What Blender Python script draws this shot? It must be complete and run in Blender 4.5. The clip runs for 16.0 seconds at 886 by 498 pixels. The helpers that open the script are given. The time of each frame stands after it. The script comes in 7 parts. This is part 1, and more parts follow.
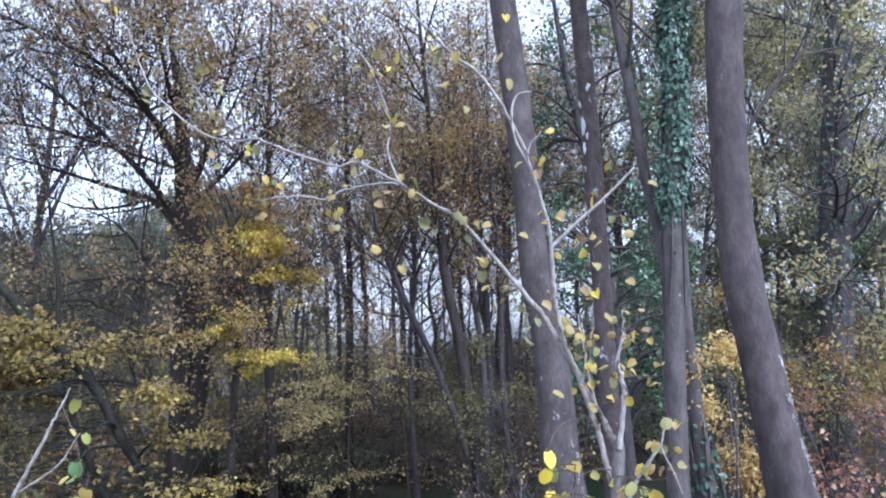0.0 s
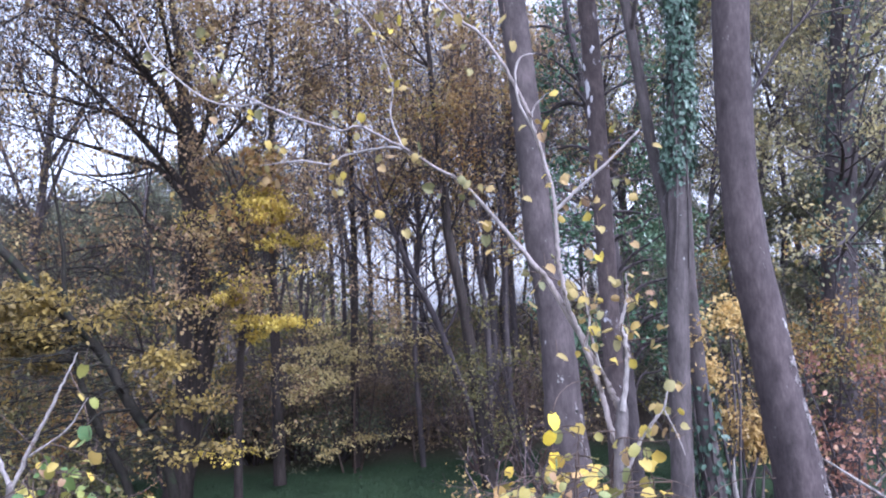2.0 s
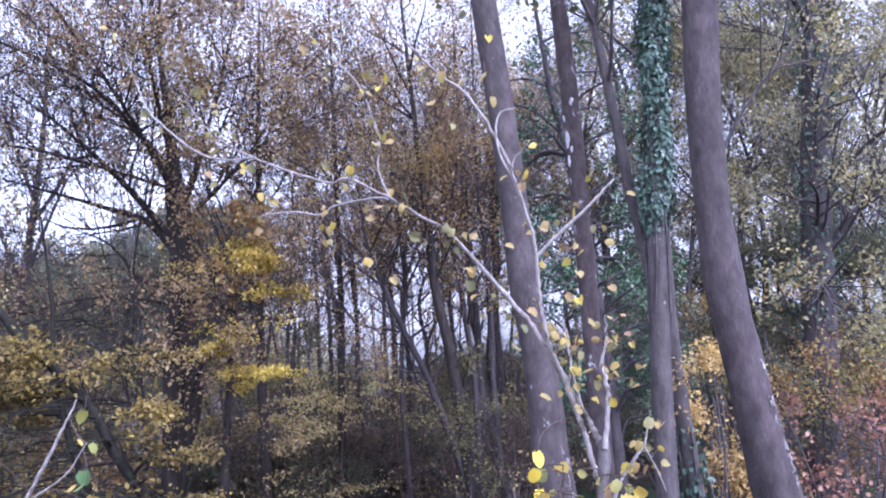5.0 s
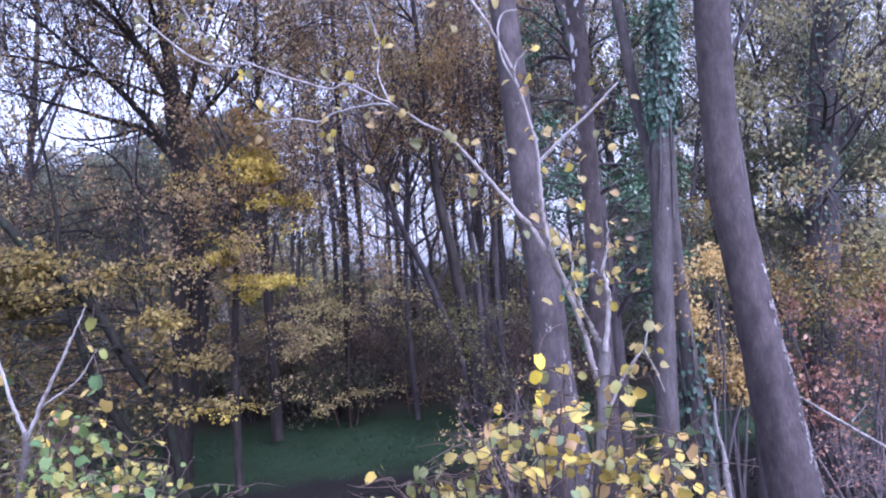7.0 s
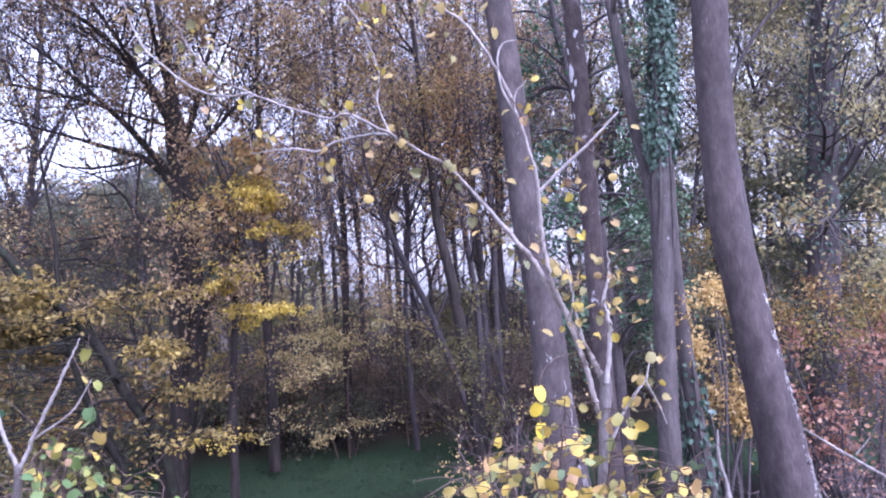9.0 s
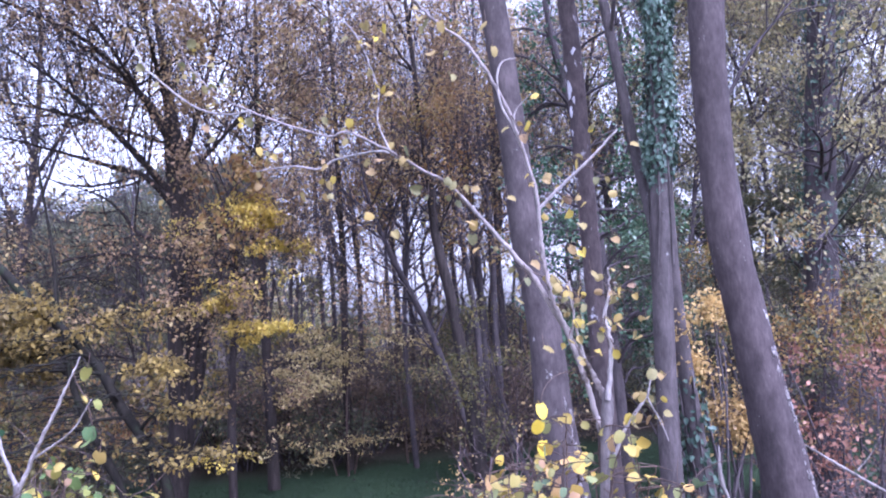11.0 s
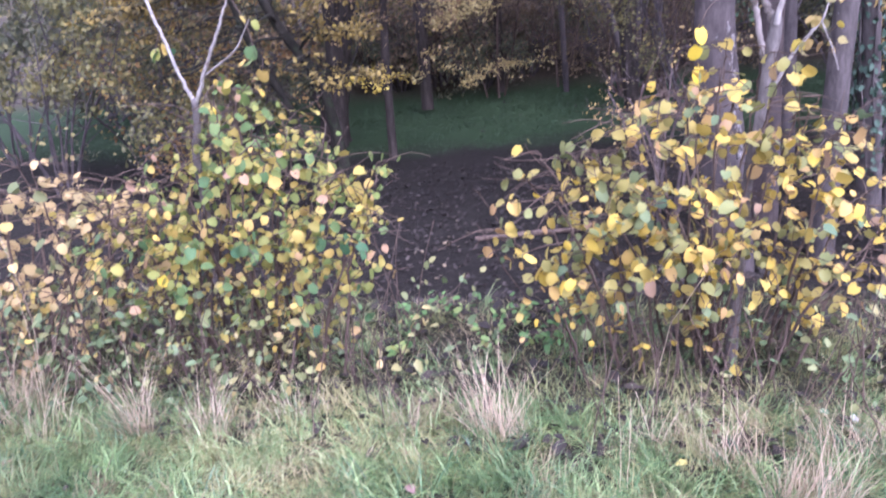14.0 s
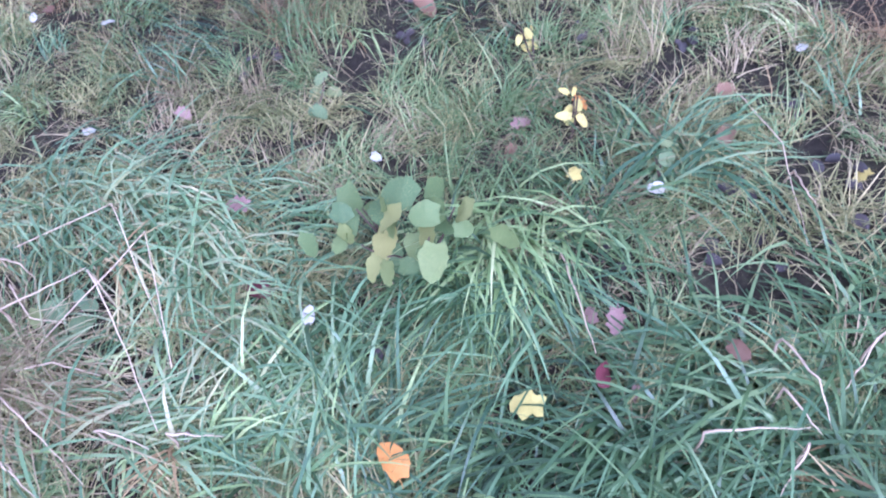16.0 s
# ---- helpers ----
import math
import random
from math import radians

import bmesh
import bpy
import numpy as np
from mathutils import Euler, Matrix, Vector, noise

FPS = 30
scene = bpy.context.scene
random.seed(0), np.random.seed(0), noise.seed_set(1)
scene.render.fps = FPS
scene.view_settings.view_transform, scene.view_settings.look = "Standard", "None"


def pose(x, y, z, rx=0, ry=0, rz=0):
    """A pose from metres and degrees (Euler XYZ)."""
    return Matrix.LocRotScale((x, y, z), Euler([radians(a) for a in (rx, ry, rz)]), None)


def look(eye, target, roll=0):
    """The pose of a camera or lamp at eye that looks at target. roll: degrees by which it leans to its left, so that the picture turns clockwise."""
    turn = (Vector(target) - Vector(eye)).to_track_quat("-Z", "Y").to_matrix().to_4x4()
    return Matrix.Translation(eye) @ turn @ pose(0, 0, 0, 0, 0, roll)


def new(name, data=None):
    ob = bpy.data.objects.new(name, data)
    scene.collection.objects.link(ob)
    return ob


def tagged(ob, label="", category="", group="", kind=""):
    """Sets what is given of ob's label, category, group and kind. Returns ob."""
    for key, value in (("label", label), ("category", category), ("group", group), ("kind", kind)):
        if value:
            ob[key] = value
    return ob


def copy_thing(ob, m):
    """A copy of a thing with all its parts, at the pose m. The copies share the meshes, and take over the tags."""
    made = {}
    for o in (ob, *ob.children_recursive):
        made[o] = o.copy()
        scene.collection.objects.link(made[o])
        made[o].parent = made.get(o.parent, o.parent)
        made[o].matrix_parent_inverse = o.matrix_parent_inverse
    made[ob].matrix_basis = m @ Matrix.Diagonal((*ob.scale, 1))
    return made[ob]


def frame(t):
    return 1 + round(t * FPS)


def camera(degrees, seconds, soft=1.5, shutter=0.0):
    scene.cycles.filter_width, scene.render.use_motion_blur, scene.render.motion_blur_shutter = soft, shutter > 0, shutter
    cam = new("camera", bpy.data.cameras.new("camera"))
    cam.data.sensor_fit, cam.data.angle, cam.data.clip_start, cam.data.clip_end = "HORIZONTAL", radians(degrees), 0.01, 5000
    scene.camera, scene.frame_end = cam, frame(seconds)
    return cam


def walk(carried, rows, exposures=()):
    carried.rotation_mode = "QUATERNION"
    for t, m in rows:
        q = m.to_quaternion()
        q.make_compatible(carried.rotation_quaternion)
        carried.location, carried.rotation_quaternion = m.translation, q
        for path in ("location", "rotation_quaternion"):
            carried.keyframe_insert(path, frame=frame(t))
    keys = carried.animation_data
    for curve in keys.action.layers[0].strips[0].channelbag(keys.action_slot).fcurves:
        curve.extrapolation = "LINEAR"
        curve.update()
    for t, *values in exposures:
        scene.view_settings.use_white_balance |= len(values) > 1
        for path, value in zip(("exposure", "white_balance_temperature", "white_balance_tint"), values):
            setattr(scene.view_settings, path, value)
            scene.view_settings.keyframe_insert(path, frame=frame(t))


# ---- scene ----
# One place: a grassy bank with hazel bushes at the edge of an autumn wood.
cam = camera(56, 16.0, soft=2.0, shutter=0.14)
walk(cam, [
    (0, look((0.032, 0.085, 1.566), (-0.015, 4.044, 2.103), -2.59)),
    (0.5, look((0.032, 0.086, 1.571), (-0.023, 4.053, 2.055), -2.71)),
    (1, look((0.033, 0.083, 1.571), (-0.030, 4.056, 2.007), -2.84)),
    (1.5, look((0.030, 0.079, 1.565), (-0.037, 4.058, 1.956), -2.96)),
    (2, look((0.033, 0.087, 1.562), (-0.042, 4.068, 1.936), -2.87)),
    (2.5, look((0.029, 0.034, 1.557), (0.001, 4.001, 2.061), -3.14)),
    (3, look((0.034, -0.050, 1.539), (0.055, 3.892, 2.218), -3.36)),
    (5.5, look((0.033, -0.040, 1.535), (0.030, 3.924, 2.066), -3.84)),
    (6, look((0.034, -0.038, 1.531), (0.021, 3.939, 1.960), -3.95)),
    (6.5, look((0.035, -0.034, 1.530), (0.010, 3.954, 1.830), -3.99)),
    (7, look((0.038, -0.039, 1.529), (-0.002, 3.958, 1.699), -4.14)),
    (7.5, look((0.039, -0.037, 1.531), (-0.002, 3.958, 1.711), -4.20)),
    (8, look((0.042, -0.020, 1.530), (0.011, 3.968, 1.837), -3.98)),
    (10.5, look((0.035, -0.013, 1.545), (0.009, 3.976, 1.852), -4.27)),
    (11, look((0.033, -0.018, 1.539), (0.016, 3.965, 1.923), -4.27)),
    (11.5, look((0.034, -0.042, 1.540), (0.029, 3.912, 2.167), -4.29)),
    (12, look((0.037, -0.054, 1.538), (0.008, 3.900, 2.165), -4.20)),
    (12.5, look((0.036, -0.038, 1.536), (-0.079, 3.937, 1.974), -3.93)),
    (13, look((0.041, -0.035, 1.544), (-0.250, 3.954, 1.594), -3.64)),
    (13.5, look((0.042, -0.020, 1.537), (-0.494, 3.910, 1.013), -3.67)),
    (14, look((0.037, 0.002, 1.537), (-0.774, 3.693, 0.227), -4.84)),
    (14.5, look((0.039, -0.002, 1.475), (-0.979, 3.311, -0.523), -6.20)),
    (15, look((0.029, -0.032, 1.388), (-1.045, 2.871, -1.145), -7.44)),
    (15.5, look((0.035, -0.057, 1.312), (-1.027, 2.409, -1.653), -9.91)),
    (16, look((0.050, -0.058, 1.276), (-1.024, 1.971, -2.000), -14.58)),
], exposures=[(0, 1.76, 4940, 13), (1, 1.81, 4990, 18), (2, 1.88, 5090, 24), (2.5, 1.99, 4990, 26), (3, 1.99, 4940, 28), (5.5, 1.84, 4940, 32), (7, 1.78, 4810, 34), (8, 2.02, 5010, 36), (10.5, 1.97, 4920, 38), (11.5, 2.02, 4870, 38), (12.5, 1.95, 4930, 39), (13, 1.84, 4910, 39), (13.6, 1.58, 5090, 38), (14, 2.07, 5190, 36), (14.6, 2.11, 4830, 36), (15.5, 1.74, 4640, 39), (16, 1.69, 4720, 39)])

# ---- sky and sun: bright overcast ----
world = bpy.data.worlds.new("overcast_sky")
scene.world = world
world.use_nodes = True
wn, wl = world.node_tree.nodes, world.node_tree.links
wn.clear()
sky = wn.new("ShaderNodeTexSky")
sky.sky_type, sky.sun_disc = "NISHITA", False
sky.sun_elevation, sky.sun_rotation = radians(52), radians(141)
sky.air_density, sky.dust_density = 1.8, 4.0
soften = wn.new("ShaderNodeHueSaturation")
soften.inputs["Saturation"].default_value = 0.12
back = wn.new("ShaderNodeBackground")
back.inputs["Strength"].default_value = 0.15
wout = wn.new("ShaderNodeOutputWorld")
wl.new(sky.outputs["Color"], soften.inputs["Color"])
wl.new(soften.outputs["Color"], back.inputs["Color"])
wl.new(back.outputs["Background"], wout.inputs["Surface"])

sun = new("sun", bpy.data.lights.new("sun", "SUN"))
sun.data.energy, sun.data.angle, sun.data.color = 0.65, radians(28), (1.0, 0.95, 0.88)
sun.matrix_world = look((3.2, -4.0, 6.5), (0, 0, 0))


# ---- materials ----
def shader(name, rough=0.7):
    m = bpy.data.materials.new(name)
    m.use_nodes = True
    n, l = m.node_tree.nodes, m.node_tree.links
    b = n["Principled BSDF"]
    b.inputs["Roughness"].default_value = rough
    return m, n, l, b


def ramp(n, stops, smooth=False):
    r = n.new("ShaderNodeValToRGB")
    r.color_ramp.interpolation = "EASE" if smooth else "LINEAR"
    while len(r.color_ramp.elements) < len(stops):
        r.color_ramp.elements.new(0.5)
    for e, (p, c) in zip(r.color_ramp.elements, stops):
        e.position, e.color = p, (*c, 1)
    return r


def noise_at(n, l, scale, detail=4, stretch=(1, 1, 1), obj=True, rough=0.6):
    co = n.new("ShaderNodeTexCoord")
    mp = n.new("ShaderNodeMapping")
    mp.inputs["Scale"].default_value = stretch
    l.new(co.outputs["Object"], mp.inputs["Vector"])
    t = n.new("ShaderNodeTexNoise")
    t.inputs["Scale"].default_value, t.inputs["Detail"].default_value, t.inputs["Roughness"].default_value = scale, detail, rough
    l.new(mp.outputs["Vector"], t.inputs["Vector"])
    return t


def mix(n, l, fac, a, b, kind="MIX"):
    m = n.new("ShaderNodeMix")
    m.data_type, m.blend_type = "RGBA", kind
    for socket, v in ((0, fac), (6, a), (7, b)):
        if hasattr(v, "node"):
            l.new(v, m.inputs[socket])
        elif isinstance(v, (int, float)):
            m.inputs[socket].default_value = v
        else:
            m.inputs[socket].default_value = (*v, 1)
    return m.outputs[2]


def bump(n, l, b, height, strength=0.5, dist=0.01):
    k = n.new("ShaderNodeBump")
    k.inputs["Strength"].default_value, k.inputs["Distance"].default_value = strength, dist
    l.new(height, k.inputs["Height"])
    l.new(k.outputs["Normal"], b.inputs["Normal"])


def bark(name, dark, light, lichen=None, grain=18, up=0.22, rough=0.85, patch=0.62):
    """Bark with grain along the stem, blotches and, where given, pale lichen."""
    m, n, l, b = shader(name, rough)
    g = noise_at(n, l, grain, 6, (1, 1, up))
    blot = noise_at(n, l, 3.4, 6, (1, 1, 0.4), rough=0.65)
    c = ramp(n, [(0.3, dark), (0.7, light)])
    l.new(g.outputs["Fac"], c.inputs["Fac"])
    shade = ramp(n, [(0.3, (0.62, 0.63, 0.63)), (0.72, (1.2, 1.17, 1.15))])
    l.new(blot.outputs["Fac"], shade.inputs["Fac"])
    col = mix(n, l, 0.8, c.outputs["Color"], shade.outputs["Color"], "MULTIPLY")
    fine = noise_at(n, l, grain * 5, 5, (1, 1, 0.25), rough=0.7)
    fleck = ramp(n, [(0.32, (0.66, 0.66, 0.67)), (0.68, (1.25, 1.23, 1.22))])
    l.new(fine.outputs["Fac"], fleck.inputs["Fac"])
    col = mix(n, l, 0.75, col, fleck.outputs["Color"], "MULTIPLY")
    if lichen:
        spot = noise_at(n, l, 9, 5, (1, 1, 0.7), rough=0.7)
        k = ramp(n, [(patch, (0, 0, 0)), (patch + 0.06, (1, 1, 1))])
        l.new(spot.outputs["Fac"], k.inputs["Fac"])
        col = mix(n, l, k.outputs["Color"], col, lichen)
    l.new(col, b.inputs["Base Color"])
    b.inputs["Specular IOR Level"].default_value = 0.18
    bump(n, l, b, g.outputs["Fac"], 0.6, 0.015)
    return m


def leafy(name, stops, piece=False, through_light=0.35, rough=0.5, blotch=None, gloss=0.3):
    """Leaves: a colour for each leaf, blotches, and light that passes through."""
    m, n, l, b = shader(name, rough)
    if piece:
        info = n.new("ShaderNodeObjectInfo")
    else:
        info = n.new("ShaderNodeNewGeometry")
    c = ramp(n, stops)
    # neighbouring leaves turn together: each leaf's own chance and a broad drift share the colour
    drift = n.new("ShaderNodeTexNoise")
    drift.inputs["Scale"].default_value, drift.inputs["Detail"].default_value = (2.6, 2) if piece else (1.1, 3)
    l.new(info.outputs["Location" if piece else "Position"], drift.inputs["Vector"])
    even = n.new("ShaderNodeMapRange")
    even.inputs["From Min"].default_value, even.inputs["From Max"].default_value = 0.3, 0.7
    even.inputs["To Min"].default_value, even.inputs["To Max"].default_value = (-0.14, 0.3) if piece else (-0.12, 0.52)
    l.new(drift.outputs["Fac"], even.inputs["Value"])
    own = n.new("ShaderNodeMath")
    own.operation = "MULTIPLY_ADD"
    l.new(info.outputs["Random" if piece else "Random Per Island"], own.inputs[0])
    own.inputs[1].default_value = 0.84 if piece else 0.6
    l.new(even.outputs[0], own.inputs[2])
    l.new(own.outputs[0], c.inputs["Fac"])
    col = c.outputs["Color"]
    spot = noise_at(n, l, 34 if piece else 5, 4)
    if blotch:
        k = ramp(n, [(0.55, (0, 0, 0)), (0.75, (0.8, 0.8, 0.8))])
        l.new(spot.outputs["Fac"], k.inputs["Fac"])
        col = mix(n, l, k.outputs["Color"], col, blotch)
    v = ramp(n, [(0.25, (0.75, 0.75, 0.75)), (0.75, (1.2, 1.2, 1.2))])
    l.new(spot.outputs["Fac"], v.inputs["Fac"])
    col = mix(n, l, 0.7, col, v.outputs["Color"], "MULTIPLY")
    l.new(col, b.inputs["Base Color"])
    b.inputs["Specular IOR Level"].default_value = gloss
    t = n.new("ShaderNodeBsdfTranslucent")
    l.new(col, t.inputs["Color"])
    s = n.new("ShaderNodeMixShader")
    s.inputs[0].default_value = through_light
    l.new(b.outputs[0], s.inputs[1])
    l.new(t.outputs[0], s.inputs[2])
    l.new(s.outputs[0], n["Material Output"].inputs["Surface"])
    if piece:
        bump(n, l, b, spot.outputs["Fac"], 0.3, 0.004)
    return m


BARK_PINK = bark("smooth_grey_brown_bark", (0.05, 0.041, 0.041), (0.104, 0.086, 0.085), (0.36, 0.35, 0.33), 14, 0.5, patch=0.67)
BARK_IVY = bark("grey_bark", (0.055, 0.047, 0.046), (0.125, 0.107, 0.105), (0.30, 0.31, 0.29), 16, 0.3, patch=0.67)
BARK_OAK = bark("dark_oak_bark", (0.024, 0.02, 0.018), (0.07, 0.057, 0.051), (0.07, 0.08, 0.055), 22, 0.18, patch=0.66)
BARK_FAR = bark("dark_woodland_bark", (0.05, 0.043, 0.045), (0.11, 0.094, 0.096), None, 15, 0.2)
# Mossy bark darkened further: canopy shade on the leaning tree is in its colour.
BARK_MOSSY_SHADED = bark("mossy_bark_with_shade", (0.010, 0.009, 0.007), (0.03, 0.026, 0.02), (0.022, 0.028, 0.015), 20, 0.3, patch=0.55)
BARK_PALE = bark("pale_hazel_bark", (0.22, 0.195, 0.185), (0.43, 0.395, 0.375), (0.14, 0.11, 0.095), 30, 0.6, 0.7, patch=0.58)
BARK_GREY = bark("grey_brown_hazel_bark", (0.15, 0.125, 0.115), (0.37, 0.325, 0.305), (0.07, 0.055, 0.045), 30, 0.6, 0.7, patch=0.58)
BARK_PEEL = bark("peeling_bark", (0.055, 0.043, 0.042), (0.118, 0.093, 0.09), (0.55, 0.53, 0.55), 14, 0.5, patch=0.62)
BARK_FLAKY = bark("flaky_grey_brown_bark", (0.043, 0.034, 0.035), (0.09, 0.073, 0.073), (0.34, 0.33, 0.31), 14, 0.5, patch=0.64)
BARK_HAZEL = bark("grey_hazel_bark", (0.085, 0.074, 0.072), (0.20, 0.175, 0.17), (0.045, 0.037, 0.034), 26, 0.5, 0.65, patch=0.6)
BARK_FLAKE = bark("pale_bark_flakes", (0.19, 0.17, 0.165), (0.36, 0.335, 0.325), None, 40, 0.4)
BARK_ROSY = bark("rosy_twig_bark", (0.075, 0.055, 0.055), (0.20, 0.16, 0.155), None, 40, 0.4)
BARK_WHITE = bark("white_inner_bark", (0.45, 0.43, 0.44), (0.7, 0.69, 0.72), None, 30, 0.5)
BARK_TWIG = bark("brown_twig_bark", (0.055, 0.038, 0.03), (0.15, 0.11, 0.09), None, 40, 0.4)
BARK_DEAD = bark("weathered_dead_wood", (0.07, 0.06, 0.055), (0.33, 0.30, 0.28), None, 30, 0.2)
STAKE = bark("sawn_stake_wood", (0.13, 0.085, 0.066), (0.33, 0.235, 0.19), None, 30, 0.12)

OAK_LEAF = leafy("autumn_oak_leaf", [(0.0, (0.14, 0.07, 0.03)), (0.3, (0.27, 0.155, 0.06)), (0.6, (0.36, 0.245, 0.08)), (0.85, (0.31, 0.27, 0.09)), (1, (0.5, 0.38, 0.10))], through_light=0.45)
YELLOW_LEAF = leafy("ochre_leaf", [(0.0, (0.10, 0.085, 0.04)), (0.3, (0.19, 0.142, 0.053)), (0.6, (0.30, 0.22, 0.065)), (1, (0.50, 0.375, 0.10))], through_light=0.5)
GOLD_LEAF = leafy("golden_yellow_leaf", [(0.0, (0.34, 0.245, 0.06)), (0.4, (0.56, 0.42, 0.08)), (1, (0.80, 0.65, 0.13))], through_light=0.5)
PALE_YELLOW_LEAF = leafy("pale_yellow_leaf", [(0.0, (0.34, 0.25, 0.11)), (0.5, (0.54, 0.43, 0.18)), (1, (0.74, 0.63, 0.30))], through_light=0.5)
OLIVE_LEAF = leafy("olive_leaf", [(0.0, (0.08, 0.078, 0.042)), (0.4, (0.15, 0.145, 0.062)), (0.8, (0.24, 0.205, 0.075)), (1, (0.38, 0.29, 0.09))])
PALE_OLIVE_LEAF = leafy("pale_olive_leaf", [(0.0, (0.15, 0.145, 0.085)), (0.4, (0.26, 0.245, 0.13)), (0.8, (0.38, 0.32, 0.15)), (1, (0.50, 0.41, 0.16))], through_light=0.5)
TAN_LEAF = leafy("pale_orange_leaf", [(0.0, (0.24, 0.165, 0.075)), (0.35, (0.46, 0.32, 0.12)), (0.7, (0.66, 0.48, 0.18)), (1, (0.80, 0.63, 0.30))], through_light=0.45)
DARK_OLIVE_LEAF = leafy("dark_olive_leaf", [(0.0, (0.08, 0.092, 0.062)), (0.5, (0.14, 0.15, 0.092)), (0.85, (0.20, 0.19, 0.10)), (1, (0.30, 0.24, 0.10))], through_light=0.4)
RUST_LEAF = leafy("rust_brown_leaf", [(0.0, (0.15, 0.10, 0.066)), (0.4, (0.26, 0.175, 0.097)), (0.75, (0.38, 0.27, 0.125)), (1, (0.54, 0.43, 0.18))], through_light=0.5)
BROWN_LEAF = leafy("withered_brown_leaf", [(0.0, (0.12, 0.09, 0.068)), (0.5, (0.21, 0.158, 0.108)), (1, (0.36, 0.27, 0.15))], through_light=0.4)
RED_LEAF = leafy("copper_beech_leaf", [(0.0, (0.16, 0.075, 0.055)), (0.4, (0.31, 0.155, 0.105)), (0.75, (0.44, 0.245, 0.17)), (1, (0.50, 0.36, 0.19))], through_light=0.45)
GREEN_LEAF = leafy("evergreen_leaf", [(0.0, (0.045, 0.085, 0.048)), (0.6, (0.085, 0.15, 0.082)), (1, (0.16, 0.24, 0.13))], through_light=0.2, rough=0.24, gloss=0.6)
IVY_LEAF = leafy("ivy_leaf", [(0.0, (0.03, 0.055, 0.038)), (0.6, (0.07, 0.115, 0.08)), (1, (0.15, 0.21, 0.16))], through_light=0.1, rough=0.28)
HAZEL_RIGHT = leafy("yellow_hazel_leaf", [(0.0, (0.11, 0.17, 0.10)), (0.16, (0.20, 0.235, 0.10)), (0.32, (0.30, 0.26, 0.08)), (0.46, (0.44, 0.33, 0.075)), (0.6, (0.64, 0.46, 0.07)), (0.7, (0.56, 0.38, 0.12)), (0.8, (0.40, 0.25, 0.12)), (0.9, (0.58, 0.44, 0.10)), (1, (0.26, 0.17, 0.11))], True, 0.24, 0.5, (0.28, 0.15, 0.06), gloss=0.15)
BRIGHT_HAZEL = leafy("bright_yellow_hazel_leaf", [(0.0, (0.68, 0.50, 0.05)), (1, (0.80, 0.62, 0.06))], True, 0.35, 0.5)
SAPLING_LEAF = leafy("dull_hazel_leaf", [(0.0, (0.16, 0.17, 0.08)), (0.3, (0.26, 0.225, 0.09)), (0.55, (0.38, 0.29, 0.10)), (0.75, (0.30, 0.20, 0.10)), (0.88, (0.56, 0.45, 0.06)), (1, (0.26, 0.17, 0.10))], True, 0.35, 0.6, (0.30, 0.18, 0.08))
HAZEL_LEFT = leafy("turning_hazel_leaf", [(0.0, (0.06, 0.14, 0.07)), (0.3, (0.13, 0.20, 0.07)), (0.5, (0.25, 0.26, 0.07)), (0.64, (0.38, 0.32, 0.08)), (0.76, (0.50, 0.36, 0.11)), (0.84, (0.62, 0.46, 0.06)), (0.9, (0.44, 0.29, 0.16)), (1, (0.36, 0.23, 0.16))], True, 0.3, 0.45, (0.30, 0.16, 0.07), gloss=0.15)
HAZEL_TAN = leafy("tan_hazel_leaf", [(0.0, (0.16, 0.19, 0.09)), (0.2, (0.34, 0.27, 0.12)), (0.5, (0.48, 0.34, 0.17)), (0.75, (0.58, 0.43, 0.20)), (0.9, (0.62, 0.48, 0.12)), (1, (0.40, 0.26, 0.16))], True, 0.35, 0.5, (0.30, 0.17, 0.09), gloss=0.15)
TAN_JOINED = leafy("inner_tan_hazel_leaf", [(0.0, (0.16, 0.18, 0.09)), (0.3, (0.34, 0.26, 0.12)), (0.7, (0.50, 0.36, 0.17)), (1, (0.40, 0.26, 0.16))], False, 0.35, 0.5, gloss=0.15)
YELLOW_JOINED = leafy("inner_yellow_hazel_leaf", [(0.0, (0.10, 0.155, 0.09)), (0.25, (0.22, 0.23, 0.09)), (0.5, (0.34, 0.27, 0.08)), (0.7, (0.52, 0.37, 0.07)), (0.85, (0.36, 0.23, 0.12)), (1, (0.26, 0.17, 0.11))], False, 0.24, 0.45, gloss=0.15)
GREEN_JOINED = leafy("inner_green_hazel_leaf", [(0.0, (0.07, 0.15, 0.065)), (0.35, (0.17, 0.22, 0.065)), (0.6, (0.33, 0.28, 0.075)), (0.8, (0.46, 0.34, 0.09)), (1, (0.38, 0.24, 0.15))], False, 0.3, 0.45, gloss=0.15)
SEEDLING_LEAF = leafy("olive_seedling_leaf", [(0.0, (0.085, 0.15, 0.065)), (0.5, (0.15, 0.215, 0.08)), (0.85, (0.27, 0.28, 0.10)), (1, (0.46, 0.36, 0.12))], True, 0.3, 0.55, (0.36, 0.32, 0.12))
WEED_LEAF = leafy("green_weed_leaf", [(0.0, (0.075, 0.14, 0.075)), (0.55, (0.14, 0.205, 0.10)), (0.82, (0.25, 0.28, 0.12)), (1, (0.42, 0.33, 0.11))], True, 0.25, 0.5, (0.40, 0.34, 0.14))
NETTLE_LEAF = leafy("fresh_green_leaf", [(0.0, (0.06, 0.13, 0.045)), (0.6, (0.14, 0.25, 0.08)), (1, (0.34, 0.36, 0.12))], True, 0.3, 0.5)
